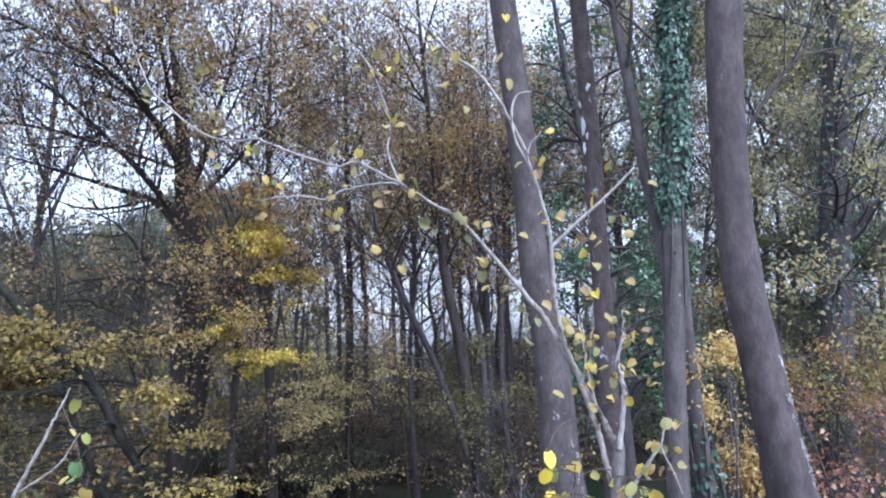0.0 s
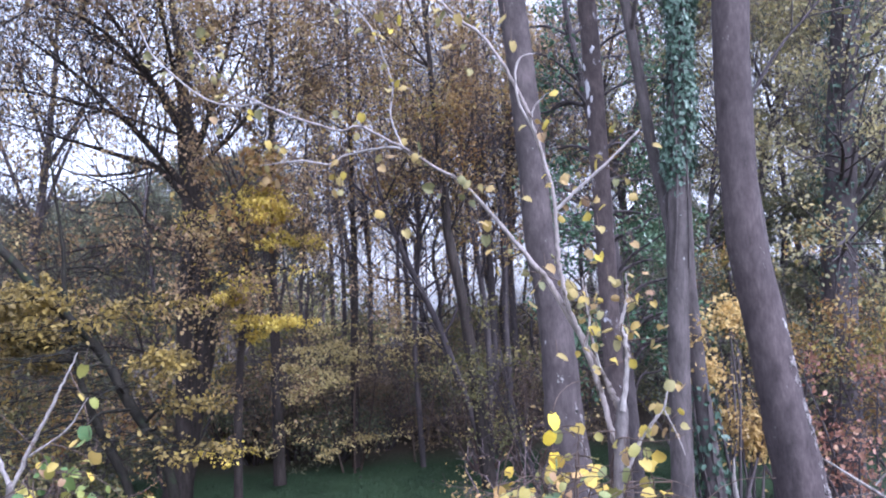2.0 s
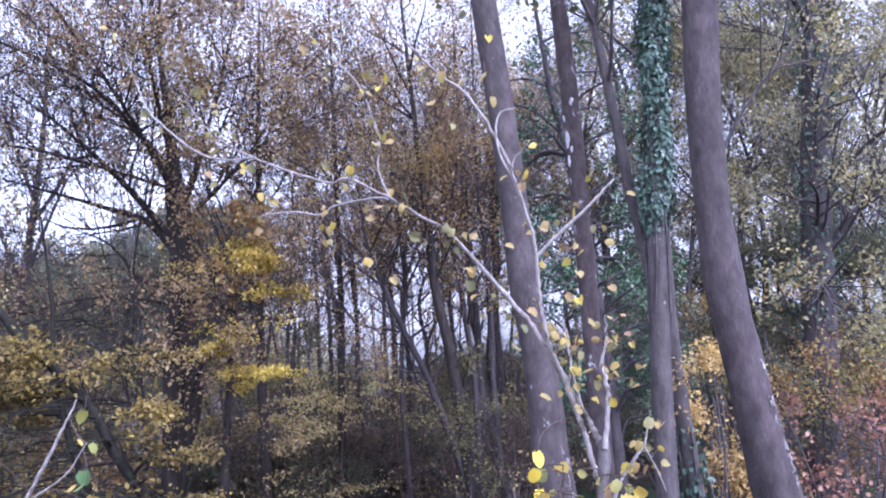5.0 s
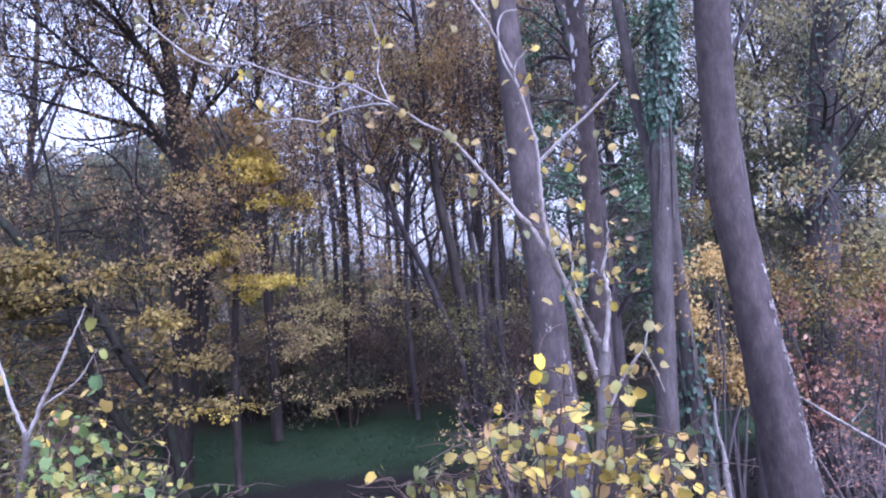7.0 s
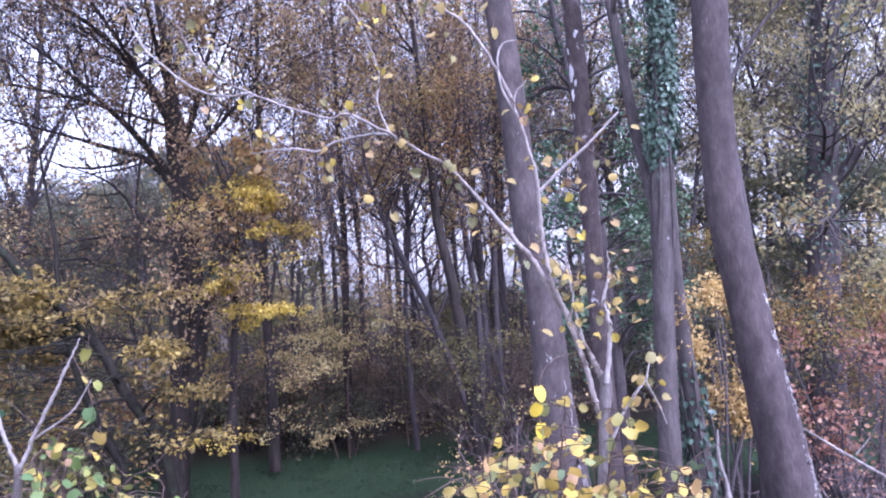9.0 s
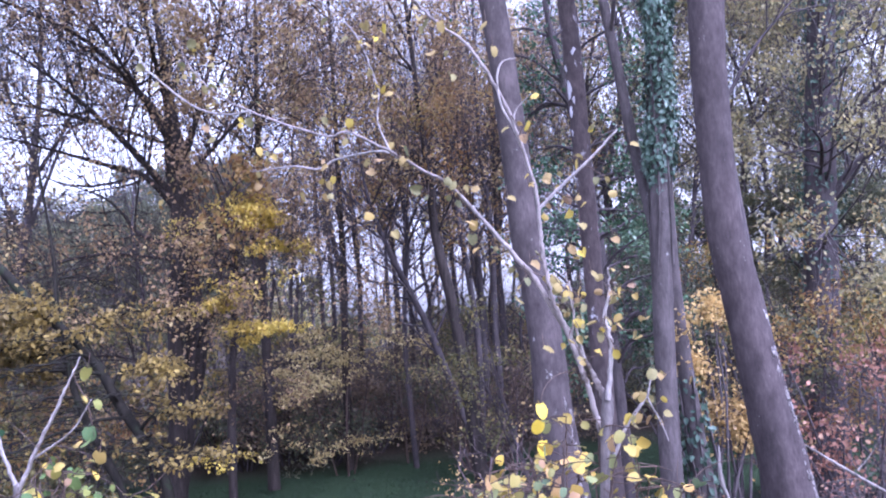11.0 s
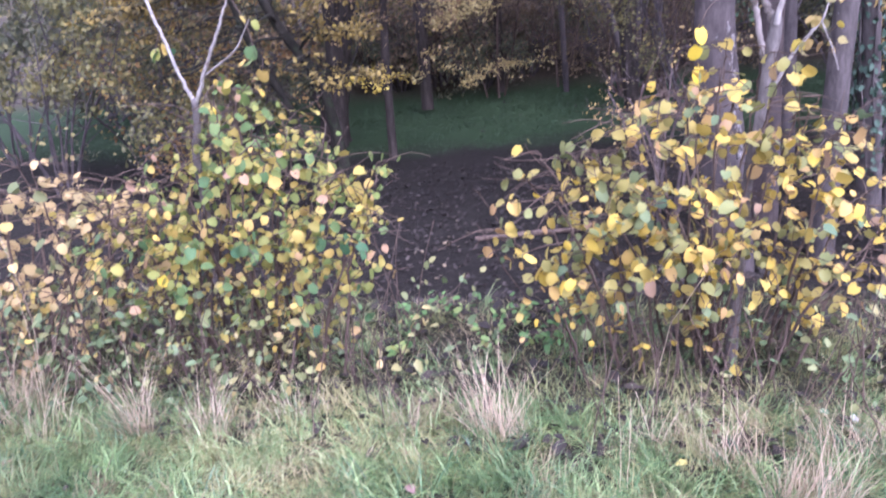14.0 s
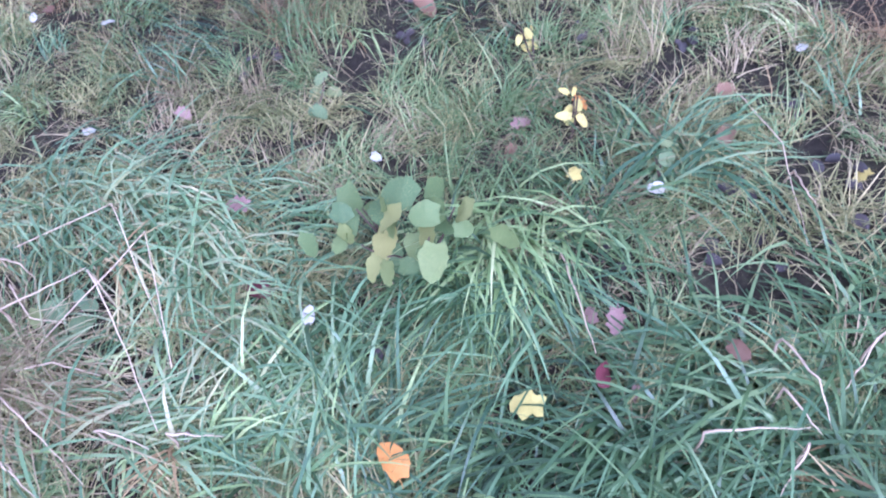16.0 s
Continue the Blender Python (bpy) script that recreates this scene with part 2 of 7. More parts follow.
WEED_JOINED = leafy("low_green_leaf", [(0.0, (0.07, 0.11, 0.055)), (0.5, (0.14, 0.18, 0.08)), (0.8, (0.28, 0.26, 0.11)), (1, (0.40, 0.30, 0.13))], False, 0.25, 0.45)
FALLEN_BROWN = leafy("fallen_brown_leaf", [(0.0, (0.10, 0.055, 0.035)), (0.5, (0.17, 0.10, 0.062)), (1, (0.26, 0.17, 0.11))], True, 0.1, 0.6, (0.12, 0.05, 0.03))
FALLEN_PINK = leafy("fallen_pink_leaf", [(0.0, (0.19, 0.115, 0.105)), (1, (0.29, 0.195, 0.17))], True, 0.1, 0.6, (0.34, 0.18, 0.15))
FALLEN_BLACK = leafy("wet_blackened_leaf", [(0.0, (0.02, 0.017, 0.018)), (1, (0.055, 0.045, 0.045))], True, 0.0, 0.4)
FALLEN_RED = leafy("fallen_dark_red_leaf", [(0.0, (0.075, 0.018, 0.026)), (1, (0.12, 0.03, 0.04))], True, 0.1, 0.5)
FALLEN_YELLOW = leafy("fallen_yellow_leaf", [(0.0, (0.42, 0.40, 0.13)), (1, (0.56, 0.46, 0.14))], True, 0.2, 0.5, (0.4, 0.26, 0.08))
FALLEN_ORANGE = leafy("fallen_orange_leaf", [(0.0, (0.50, 0.22, 0.06)), (1, (0.56, 0.28, 0.07))], True, 0.15, 0.45, (0.45, 0.12, 0.05))
FALLEN_PALE = leafy("fallen_pale_leaf", [(0.0, (0.36, 0.36, 0.33)), (1, (0.52, 0.50, 0.46))], True, 0.15, 0.6)
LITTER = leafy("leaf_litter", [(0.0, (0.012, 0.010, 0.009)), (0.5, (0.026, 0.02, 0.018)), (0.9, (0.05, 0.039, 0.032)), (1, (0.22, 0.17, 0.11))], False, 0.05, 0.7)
GRASS_FRESH = leafy("bright_green_grass", [(0.0, (0.085, 0.155, 0.06)), (0.4, (0.22, 0.32, 0.12)), (0.75, (0.38, 0.47, 0.21)), (1, (0.60, 0.58, 0.34))], False, 0.3, 0.35, gloss=0.5)
GRASS_TEAL = leafy("broad_green_grass", [(0.0, (0.02, 0.05, 0.03)), (0.35, (0.07, 0.14, 0.07)), (0.7, (0.16, 0.26, 0.128)), (0.88, (0.27, 0.345, 0.19)), (1, (0.40, 0.375, 0.22))], False, 0.25, 0.35, gloss=0.45)
GRASS_GREEN = leafy("broad_dark_grass", [(0.0, (0.015, 0.034, 0.015)), (0.35, (0.045, 0.092, 0.038)), (0.7, (0.11, 0.185, 0.075)), (0.92, (0.22, 0.30, 0.14)), (1, (0.40, 0.38, 0.19))], False, 0.25, 0.36, gloss=0.4)
GRASS_FINE = leafy("fine_green_grass", [(0.0, (0.05, 0.095, 0.036)), (0.6, (0.15, 0.225, 0.09)), (1, (0.37, 0.38, 0.18))], False, 0.25, 0.45)
GRASS_OLIVE = leafy("yellowing_grass", [(0.0, (0.066, 0.082, 0.033)), (0.5, (0.19, 0.20, 0.082)), (0.8, (0.37, 0.335, 0.16)), (1, (0.50, 0.42, 0.23))], False, 0.25, 0.5)
GRASS_DRY = leafy("withered_grass", [(0.0, (0.10, 0.082, 0.045)), (0.5, (0.235, 0.19, 0.11)), (1, (0.48, 0.40, 0.26))], False, 0.25, 0.6)
DEAD_BLADE = leafy("dead_ochre_blade", [(0.0, (0.11, 0.07, 0.04)), (0.5, (0.25, 0.165, 0.08)), (1, (0.52, 0.41, 0.22))], False, 0.25, 0.5)
STRAW = leafy("pale_straw", [(0.0, (0.34, 0.245, 0.16)), (0.5, (0.50, 0.39, 0.28)), (1, (0.68, 0.57, 0.44))], False, 0.25, 0.55)
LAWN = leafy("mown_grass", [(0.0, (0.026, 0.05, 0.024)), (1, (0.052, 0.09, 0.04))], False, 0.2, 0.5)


def tube_plastic():
    m, n, l, b = shader("white_plastic_tree_guard", 0.4)
    t = noise_at(n, l, 14, 4, (1, 1, 0.3))
    c = ramp(n, [(0.3, (0.52, 0.54, 0.53)), (0.7, (0.70, 0.71, 0.71))])
    l.new(t.outputs["Fac"], c.inputs["Fac"])
    l.new(c.outputs["Color"], b.inputs["Base Color"])
    return m


def cord():
    m, n, l, b = shader("dark_tie", 0.5)
    t = noise_at(n, l, 60, 2)
    c = ramp(n, [(0.3, (0.03, 0.028, 0.025)), (0.7, (0.06, 0.055, 0.05))])
    l.new(t.outputs["Fac"], c.inputs["Fac"])
    l.new(c.outputs["Color"], b.inputs["Base Color"])
    return m


def earth():
    """Soil under the grass, leaf litter on the bank and under the trees, and the mown strip beyond."""
    m, n, l, b = shader("soil_and_litter", 0.9)
    g = n.new("ShaderNodeNewGeometry")
    xyz = n.new("ShaderNodeSeparateXYZ")
    l.new(g.outputs["Position"], xyz.inputs[0])
    fine = noise_at(n, l, 26, 8, rough=0.7)
    broad = noise_at(n, l, 1.3, 4)
    soil = ramp(n, [(0.3, (0.014, 0.012, 0.011)), (0.5, (0.03, 0.026, 0.02)), (0.7, (0.055, 0.055, 0.032))])
    l.new(fine.outputs["Fac"], soil.inputs["Fac"])
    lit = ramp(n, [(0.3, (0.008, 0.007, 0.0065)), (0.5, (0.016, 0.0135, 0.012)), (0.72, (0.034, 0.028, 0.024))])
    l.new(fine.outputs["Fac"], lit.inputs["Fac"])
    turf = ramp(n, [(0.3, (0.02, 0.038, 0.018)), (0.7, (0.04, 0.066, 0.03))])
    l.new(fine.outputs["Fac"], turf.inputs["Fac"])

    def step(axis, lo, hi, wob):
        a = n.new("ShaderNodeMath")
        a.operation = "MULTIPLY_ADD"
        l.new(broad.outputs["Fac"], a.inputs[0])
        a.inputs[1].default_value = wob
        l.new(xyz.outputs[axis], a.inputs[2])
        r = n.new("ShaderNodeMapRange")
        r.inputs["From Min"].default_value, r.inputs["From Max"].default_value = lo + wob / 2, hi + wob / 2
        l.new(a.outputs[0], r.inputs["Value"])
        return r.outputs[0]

    meadow = ramp(n, [(0.3, (0.035, 0.045, 0.02)), (0.5, (0.07, 0.085, 0.036)), (0.7, (0.13, 0.13, 0.062))])
    l.new(fine.outputs["Fac"], meadow.inputs["Fac"])
    away = n.new("ShaderNodeVectorMath")
    away.operation = "DISTANCE"
    l.new(g.outputs["Position"], away.inputs[0])
    away.inputs[1].default_value = (-0.5, 1.2, 0.0)
    worn = n.new("ShaderNodeMapRange")
    worn.inputs["From Min"].default_value, worn.inputs["From Max"].default_value = 1.8, 3.4
    l.new(away.outputs["Value"], worn.inputs["Value"])
    top = mix(n, l, worn.outputs[0], soil.outputs["Color"], meadow.outputs["Color"])
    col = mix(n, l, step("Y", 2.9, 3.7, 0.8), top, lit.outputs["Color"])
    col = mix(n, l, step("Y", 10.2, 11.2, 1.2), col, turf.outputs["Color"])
    bracken = ramp(n, [(0.3, (0.028, 0.024, 0.02)), (0.5, (0.062, 0.05, 0.038)), (0.72, (0.12, 0.092, 0.06))])
    l.new(fine.outputs["Fac"], bracken.inputs["Fac"])
    col = mix(n, l, step("Y", 13.8, 14.8, 1.0), col, bracken.outputs["Color"])
    l.new(col, b.inputs["Base Color"])
    b.inputs["Specular IOR Level"].default_value = 0.12
    bump(n, l, b, fine.outputs["Fac"], 0.8, 0.03)
    return m


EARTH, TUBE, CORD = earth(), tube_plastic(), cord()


# ---- mesh helpers ----
class Geo:
    """Collects vertices and faces of one mesh."""

    def __init__(self):
        self.v, self.f, self.n = [], [], 0

    def add(self, verts, *faces):
        verts = np.asarray(verts, float).reshape(-1, 3)
        self.v.append(verts)
        for f in faces:
            self.f.append(np.asarray(f, int) + self.n)
        self.n += len(verts)

    def mesh(self, name, smooth=True):
        me = bpy.data.meshes.new(name)
        if not self.v:
            return me
        v = np.concatenate(self.v)
        loops = np.concatenate([f.ravel() for f in self.f])
        sizes = np.concatenate([np.full(len(f), f.shape[1]) for f in self.f])
        me.vertices.add(len(v))
        me.vertices.foreach_set("co", v.ravel())
        me.loops.add(len(loops))
        me.loops.foreach_set("vertex_index", loops.astype(np.int32))
        me.polygons.add(len(sizes))
        me.polygons.foreach_set("loop_start", np.r_[0, np.cumsum(sizes)[:-1]].astype(np.int32))
        me.polygons.foreach_set("use_smooth", np.full(len(sizes), smooth))
        me.update(calc_edges=True)
        return me


def thing(name, label, category, at=(0, 0, 0), group="", kind=""):
    ob = new(name)
    ob.location = at
    ob.empty_display_size = 0.1
    return tagged(ob, label, category, group, kind)


def part(name, geo, material, parent, label="", smooth=True, kind=""):
    """One mesh, built in world places, under its thing."""
    me = geo.mesh(name, smooth) if isinstance(geo, Geo) else geo
    if not me.materials:
        me.materials.append(material)
    ob = new(name, me)
    ob.parent = parent
    root, off = parent, Vector()
    while root:
        off += root.location
        root = root.parent
    if isinstance(geo, Geo):
        me.transform(Matrix.Translation(-off))
    return tagged(ob, label, kind=kind)


def whole(name, geo, material, label, category, group="", kind="", at=None, smooth=True):
    """One top-level mesh, built in world places."""
    me = geo.mesh(name, smooth)
    me.materials.append(material)
    ob = new(name, me)
    if at is not None:
        me.transform(Matrix.Translation(-Vector(at)))
        ob.location = at
    return tagged(ob, label, category, group, kind)


def unit(v):
    return v / np.maximum(np.linalg.norm(v, axis=-1, keepdims=True), 1e-9)


def curve(points, per=5):
    """A smooth line through points (any columns), by Catmull and Rom."""
    p = np.asarray(points, float)
    if len(p) < 3:
        return p[0] + np.linspace(0, 1, per + 1)[:, None] * (p[-1] - p[0])
    q = np.vstack([2 * p[0] - p[1], p, 2 * p[-1] - p[-2]])
    out = []
    for a, b, c, d in zip(q, q[1:], q[2:], q[3:]):
        s = np.linspace(0, 1, per, endpoint=False)[:, None]
        out.append(0.5 * (2 * b + (c - a) * s + (2 * a - 5 * b + 4 * c - d) * s**2 + (3 * b - a - 3 * c + d) * s**3))
    return np.vstack([*out, p[-1:]])


def tube(geo, path, radii, sides=6, rng=None, lump=0.0):
    """A tapered stem along a path, closed at its end."""
    path = np.asarray(path, float)
    n = len(path)
    t = unit(np.gradient(path, axis=0))
    ref = np.eye(3)[np.argmin(np.abs(t).max(0))] + [0.02, 0.03, 0.01]
    u = unit(np.cross(t, ref))
    w = np.cross(t, u)
    a = np.linspace(0, 2 * np.pi, sides, endpoint=False)
    r = np.broadcast_to(np.asarray(radii, float), n)[:, None] * np.ones(sides)
    if lump:
        r = r * (1 + lump * (rng.random((n, sides)) - 0.5))
    ring = path[:, None] + r[..., None] * (np.cos(a)[None, :, None] * u[:, None] + np.sin(a)[None, :, None] * w[:, None])
    i = np.arange(n - 1)[:, None] * sides
    j = np.arange(sides)
    k = (j + 1) % sides
    quads = np.stack([i + j, i + k, i + sides + k, i + sides + j], -1).reshape(-1, 4)
    tip = n * sides
    cap = np.stack([(n - 1) * sides + j, (n - 1) * sides + k, np.full(sides, tip)], -1)
    geo.add(np.vstack([ring.reshape(-1, 3), path[-1:] + t[-1] * r[-1, 0]]), quads, cap)


def wander(rng, p, d, length, steps, wig=0.25, lift=0.0):
    """A wavering path from p along d."""
    out, d = [np.array(p, float)], np.array(d, float)
    for _ in range(steps):
        d = d + wig * rng.normal(size=3) * 0.6 + np.array([0, 0, lift / steps])
        d /= np.linalg.norm(d)
        out.append(out[-1] + d * length / steps)
    return np.array(out)


def sprout(rng, geo, path, radii, levels, tips, start=0.3, lift=0.5):
    """Grows twigs from a path, level by level: (count, length, angle, sides). Collects the tips' paths."""
    count, length, angle, sides = levels[0]
    n = len(path)
    seg = np.linalg.norm(np.diff(path, axis=0), axis=1)
    along = np.r_[0, np.cumsum(seg)] / seg.sum()
    for s in np.sort(start + (1 - start) * rng.random(count)):
        i = min(np.searchsorted(along, s), n - 1)
        t = unit(path[i] - path[i - 1])
        side = unit(np.cross(t, rng.normal(size=3)))
        a = radians(angle) * rng.uniform(0.65, 1.3)
        d = t * math.cos(a) + side * math.sin(a)
        ln = length * rng.uniform(0.55, 1.25) * (1.15 - 0.5 * s)
        r = max(min(radii[i] * 0.6, ln * 0.018), 0.0028)
        steps = (4 if length > 0.9 else 3) if len(levels) > 1 else (1 if length <= 0.45 and sides == 3 else 2)
        q = wander(rng, path[i], d, ln, steps, 0.22, lift)
        rr = np.linspace(r, max(r * 0.3, 0.002), len(q))
        tube(geo, q, rr, sides)
        if len(levels) > 1:
            sprout(rng, geo, q, rr, levels[1:], tips, 0.2, lift)
        else:
            tips.append(q)


def foliage(rng, geo, tips, per, size, spread=0.12, shape=6, flat=0.35, keep=None, clump=0.55):
    """Leaves round the tips, in clumps with gaps: bent blades with a midrib, each in its own turn."""
    if not tips:
        return
    ends = np.concatenate([t[1:] for t in tips])
    f = 3.2 / clump
    c = ends * f + rng.uniform(0, 9, 3)
    field = np.sin(c[:, 0] + 0.7 * np.sin(c[:, 1])) + np.sin(1.2 * c[:, 2] + 0.8 * np.sin(1.1 * c[:, 0])) + np.sin(0.9 * c[:, 1] + np.sin(c[:, 2]))
    weight = np.clip(field + 0.9, 0.05, 2.4) ** 1.9
    base = ends[rng.choice(len(ends), per * len(tips), p=weight / weight.sum())]
    n = len(base)
    base = base + rng.normal(size=(n, 3)) * np.asarray(spread)
    if keep is not None:
        base = base[keep(base)]
        n = len(base)
    d = rng.normal(size=(n, 3)) + [0, 0, -0.3]
    d = unit(d)
    up = unit(rng.normal(size=(n, 3)) * (1 - flat) + np.array([0, -0.25, 1]) * flat * 2)
    side = unit(np.cross(d, up))
    nor = np.cross(side, d)
    s = size * rng.uniform(0.6, 1.25, (n, 1))
    blade(geo, base, d, side, nor, s, shape)


def blade(geo, base, d, side, nor, s, shape=6):
    n = len(base)
    if shape == 4:
        v = np.stack([base, base + d * s * 0.5 + side * s * 0.34 + nor * s * 0.1, base + d * s, base + d * s * 0.5 - side * s * 0.34 + nor * s * 0.1], 1)
        i = np.arange(n)[:, None] * 4
        geo.add(v.reshape(-1, 3), np.concatenate([i + [0, 1, 2], i + [0, 2, 3]]))
    else:
        w = 0.3
        v = np.stack([base, base + d * s * 0.28 + side * s * w + nor * s * 0.09, base + d * s * 0.7 + side * s * w * 0.85 + nor * s * 0.07, base + d * s - nor * s * 0.06,
                      base + d * s * 0.7 - side * s * w * 0.85 + nor * s * 0.07, base + d * s * 0.28 - side * s * w + nor * s * 0.09], 1)
        i = np.arange(n)[:, None] * 6
        geo.add(v.reshape(-1, 3), np.concatenate([i + [0, 1, 2, 3], i + [0, 3, 4, 5]]))


def leaf_mesh(name, material, wide=0.46, tip=0.12, cup=0.12, lobes=0, seed=1):
    """One leaf 1 m long, lying along y from its stalk, face up: midrib, side veins' waves, drooping tip."""
    rng = np.random.default_rng(seed)
    rows = 12 if lobes else 9
    v, f = [], []
    v.append((0, -0.25, 0.02))
    for k in range(rows + 1):
        s = k / rows
        w = wide * math.sqrt(max(0.0, 1 - ((s - 0.42) / (0.6 if s > 0.42 else 0.52)) ** 2)) * (1 - tip * s)
        if lobes:
            w *= 0.8 + 0.2 * math.cos(s * lobes * 2 * math.pi)
        if k == rows:
            w = 0.012
        w1, w2 = w * rng.uniform(0.93, 1.06), w * rng.uniform(0.93, 1.06)
        bend = -0.22 * s * s
        back = 0.07 * (k == 0)
        wave = (0.0 if lobes else 0.035) * (-1) ** k
        v += [(-w1, s - back, bend + cup * w1 + wave + 0.02 * rng.normal()), (0, s, bend), (w2, s - back, bend + cup * w2 + wave + 0.02 * rng.normal())]
    for k in range(rows):
        a = 1 + 3 * k
        f += [(a, a + 1, a + 4, a + 3), (a + 1, a + 2, a + 5, a + 4)]
    geo = Geo()
    geo.add(v, f)
    geo.add([(-0.012, -0.25, 0.0), (0.012, -0.25, 0.0), (0.012, 0.02, 0.004), (-0.012, 0.02, 0.004)], [(0, 1, 2, 3)])
    me = geo.mesh(name)
    me.materials.append(material)
    return me


def leaf_turn(rng, p, size, face=(0, -0.75, 0.55), loose=0.55, hang=0.6):
    """A pose for a leaf at p that faces roughly one way and hangs from its stalk."""
    nor = Vector(face) + Vector(rng.normal(size=3)) * loose
    nor.normalize()
    y = Vector((0, 0, -hang)) + Vector(rng.normal(size=3)) * 0.55
    y -= nor * y.dot(nor)
    y.normalize()
    x = y.cross(nor)
    m = Matrix((x, y, nor)).transposed().to_4x4()
    return Matrix.Translation(p) @ m @ Matrix.Diagonal((size, size, size, 1))


def leaf_part(me, m, parent, name="leaf"):
    ob = new(name, me)
    ob.parent = parent
    root = parent.parent or parent
    ob.matrix_basis = Matrix.Translation(-root.location) @ m
    return ob


# ---- the ground: a grassy top, a bank, the low clearing, a wooded rise far off ----
def smooth01(a, lo, hi):
    s = np.clip((a - lo) / np.maximum(hi - lo, 1e-3), 0, 1)
    return s * s * (3 - 2 * s)


def ground_z(x, y):
    x, y = np.asarray(x, float), np.asarray(y, float)
    edge = 3.5 + 0.18 * np.sin(1.7 * x + 0.6)
    z = -0.8 * smooth01(y, edge, edge + 1.9)
    near = smooth01(-np.hypot(x, y - 4), -14, -6)
    z = z + near * (0.022 * np.sin(5.1 * x + 1.3 * y + 1.5 * np.sin(1.9 * y)) * np.sin(4.3 * y - 1.1 * x + 1.2 * np.sin(2.3 * x)) + 0.01 * np.sin(13 * x + 3 + 2 * np.sin(3 * y)) * np.sin(11 * y + 2 * np.sin(4 * x)))
    z = z + 0.08 * np.sin(0.55 * x + 0.8) * smooth01(y, 6, 9)
    z = z + 0.25 * smooth01(y, 11, 16)
    ridge = smooth01(y, 14.2, 21) * (1 - smooth01(y, 24, 34)) * smooth01(x, -8, -4) * (1 - smooth01(x, 6, 11))
    z = z + ridge * (2.1 + 0.25 * np.sin(0.9 * x + 0.5) + 0.12 * np.sin(2.3 * x + 0.7 * y))
    hill = smooth01(y, 34, 80) * smooth01(-x, 0.12 * y, 0.42 * y)
    return z + 10.5 * hill


def build_ground():
    near_x, near_y = np.linspace(-6, 6, 109), np.linspace(-3, 9, 109)
    xs = np.r_[-600, -300, -150, np.linspace(-80, -7, 34), near_x, np.linspace(7, 80, 34), 150, 300, 600]
    ys = np.r_[-400, -100, -40, -20, -10, -5, near_y, np.linspace(9.6, 100, 70), 150, 300, 600, 1200]
    X, Y = np.meshgrid(xs, ys)
    v = np.stack([X, Y, ground_z(X, Y)], -1).reshape(-1, 3)
    nx, ny = len(xs), len(ys)
    i = (np.arange(ny - 1)[:, None] * nx + np.arange(nx - 1)).ravel()
    g = Geo()
    g.add(v, np.stack([i, i + 1, i + nx + 1, i + nx], -1))
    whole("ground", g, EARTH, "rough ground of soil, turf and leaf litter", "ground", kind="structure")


build_ground()


# ---- trees with stems of their own ----
def tree(name, label, seed, trunk, limbs, material, leaf=None, twigs=((9, 1.3, 48, 4), (6, 0.55, 45, 3)), per=14, size=0.08, spread=0.1,
         limb_start=0.35, lump=0.05, sides=14, crown_name="crown", keep=None, lift=0.4, trunk_twigs=0, group="trees of the wood", shape=6):
    """Trunk and limbs are rows of (x, y, z, radius); twigs and leaves grow on the limbs."""
    rng = np.random.default_rng(seed)
    base = trunk[0]
    ob = thing(name, label, "tree", base[:3], group)
    c = curve(trunk, 6)
    g = Geo()
    tube(g, c[:, :3], c[:, 3], sides, rng, lump)
    part("trunk", g, material, ob)
    tips, tw = [], Geo()
    for row in limbs:
        near = c[np.argmin(((c[:, :3] - np.array(row[0][:3]) + [0, 0, 0.12]) ** 2).sum(1))]
        c2 = curve([(*near[:3], min(row[0][3], near[3] * 0.8)), *row[1:]], 5)
        g = Geo()
        tube(g, c2[:, :3], c2[:, 3], 8, rng, lump)
        part("limb", g, material, ob)
        sprout(rng, tw, c2[:, :3], c2[:, 3], twigs, tips, limb_start, lift)
    if trunk_twigs:
        sprout(rng, tw, c[:, :3], c[:, 3], ((trunk_twigs, *twigs[0][1:]), *twigs[1:]), tips, 0.3, lift)
    if tw.n:
        part("twig_growth", tw, material, ob, kind="stuff")
    if leaf and tips and per:
        lf = Geo()
        foliage(rng, lf, tips, per, size, spread, shape=shape, keep=keep)
        part(crown_name, lf, leaf, ob, kind="stuff")
    return ob, tips


def top_limbs(seed, p, count, length, r):
    """Limbs that rise from the upper trunk."""
    rng = np.random.default_rng(seed)
    out = []
    for k in range(count):
        a = 2 * math.pi * (k / count) + rng.uniform(-0.4, 0.4)
        q = np.array(p[:3]) - [0, 0, rng.uniform(0, 2.2)]
        ends = wander(rng, q, (math.cos(a), math.sin(a), rng.uniform(0.5, 1.1)), length * rng.uniform(0.7, 1.2), 4, 0.2, 0.3)
        out.append([(*e, r * (1 - 0.2 * i)) for i, e in enumerate(ends)])
    return out


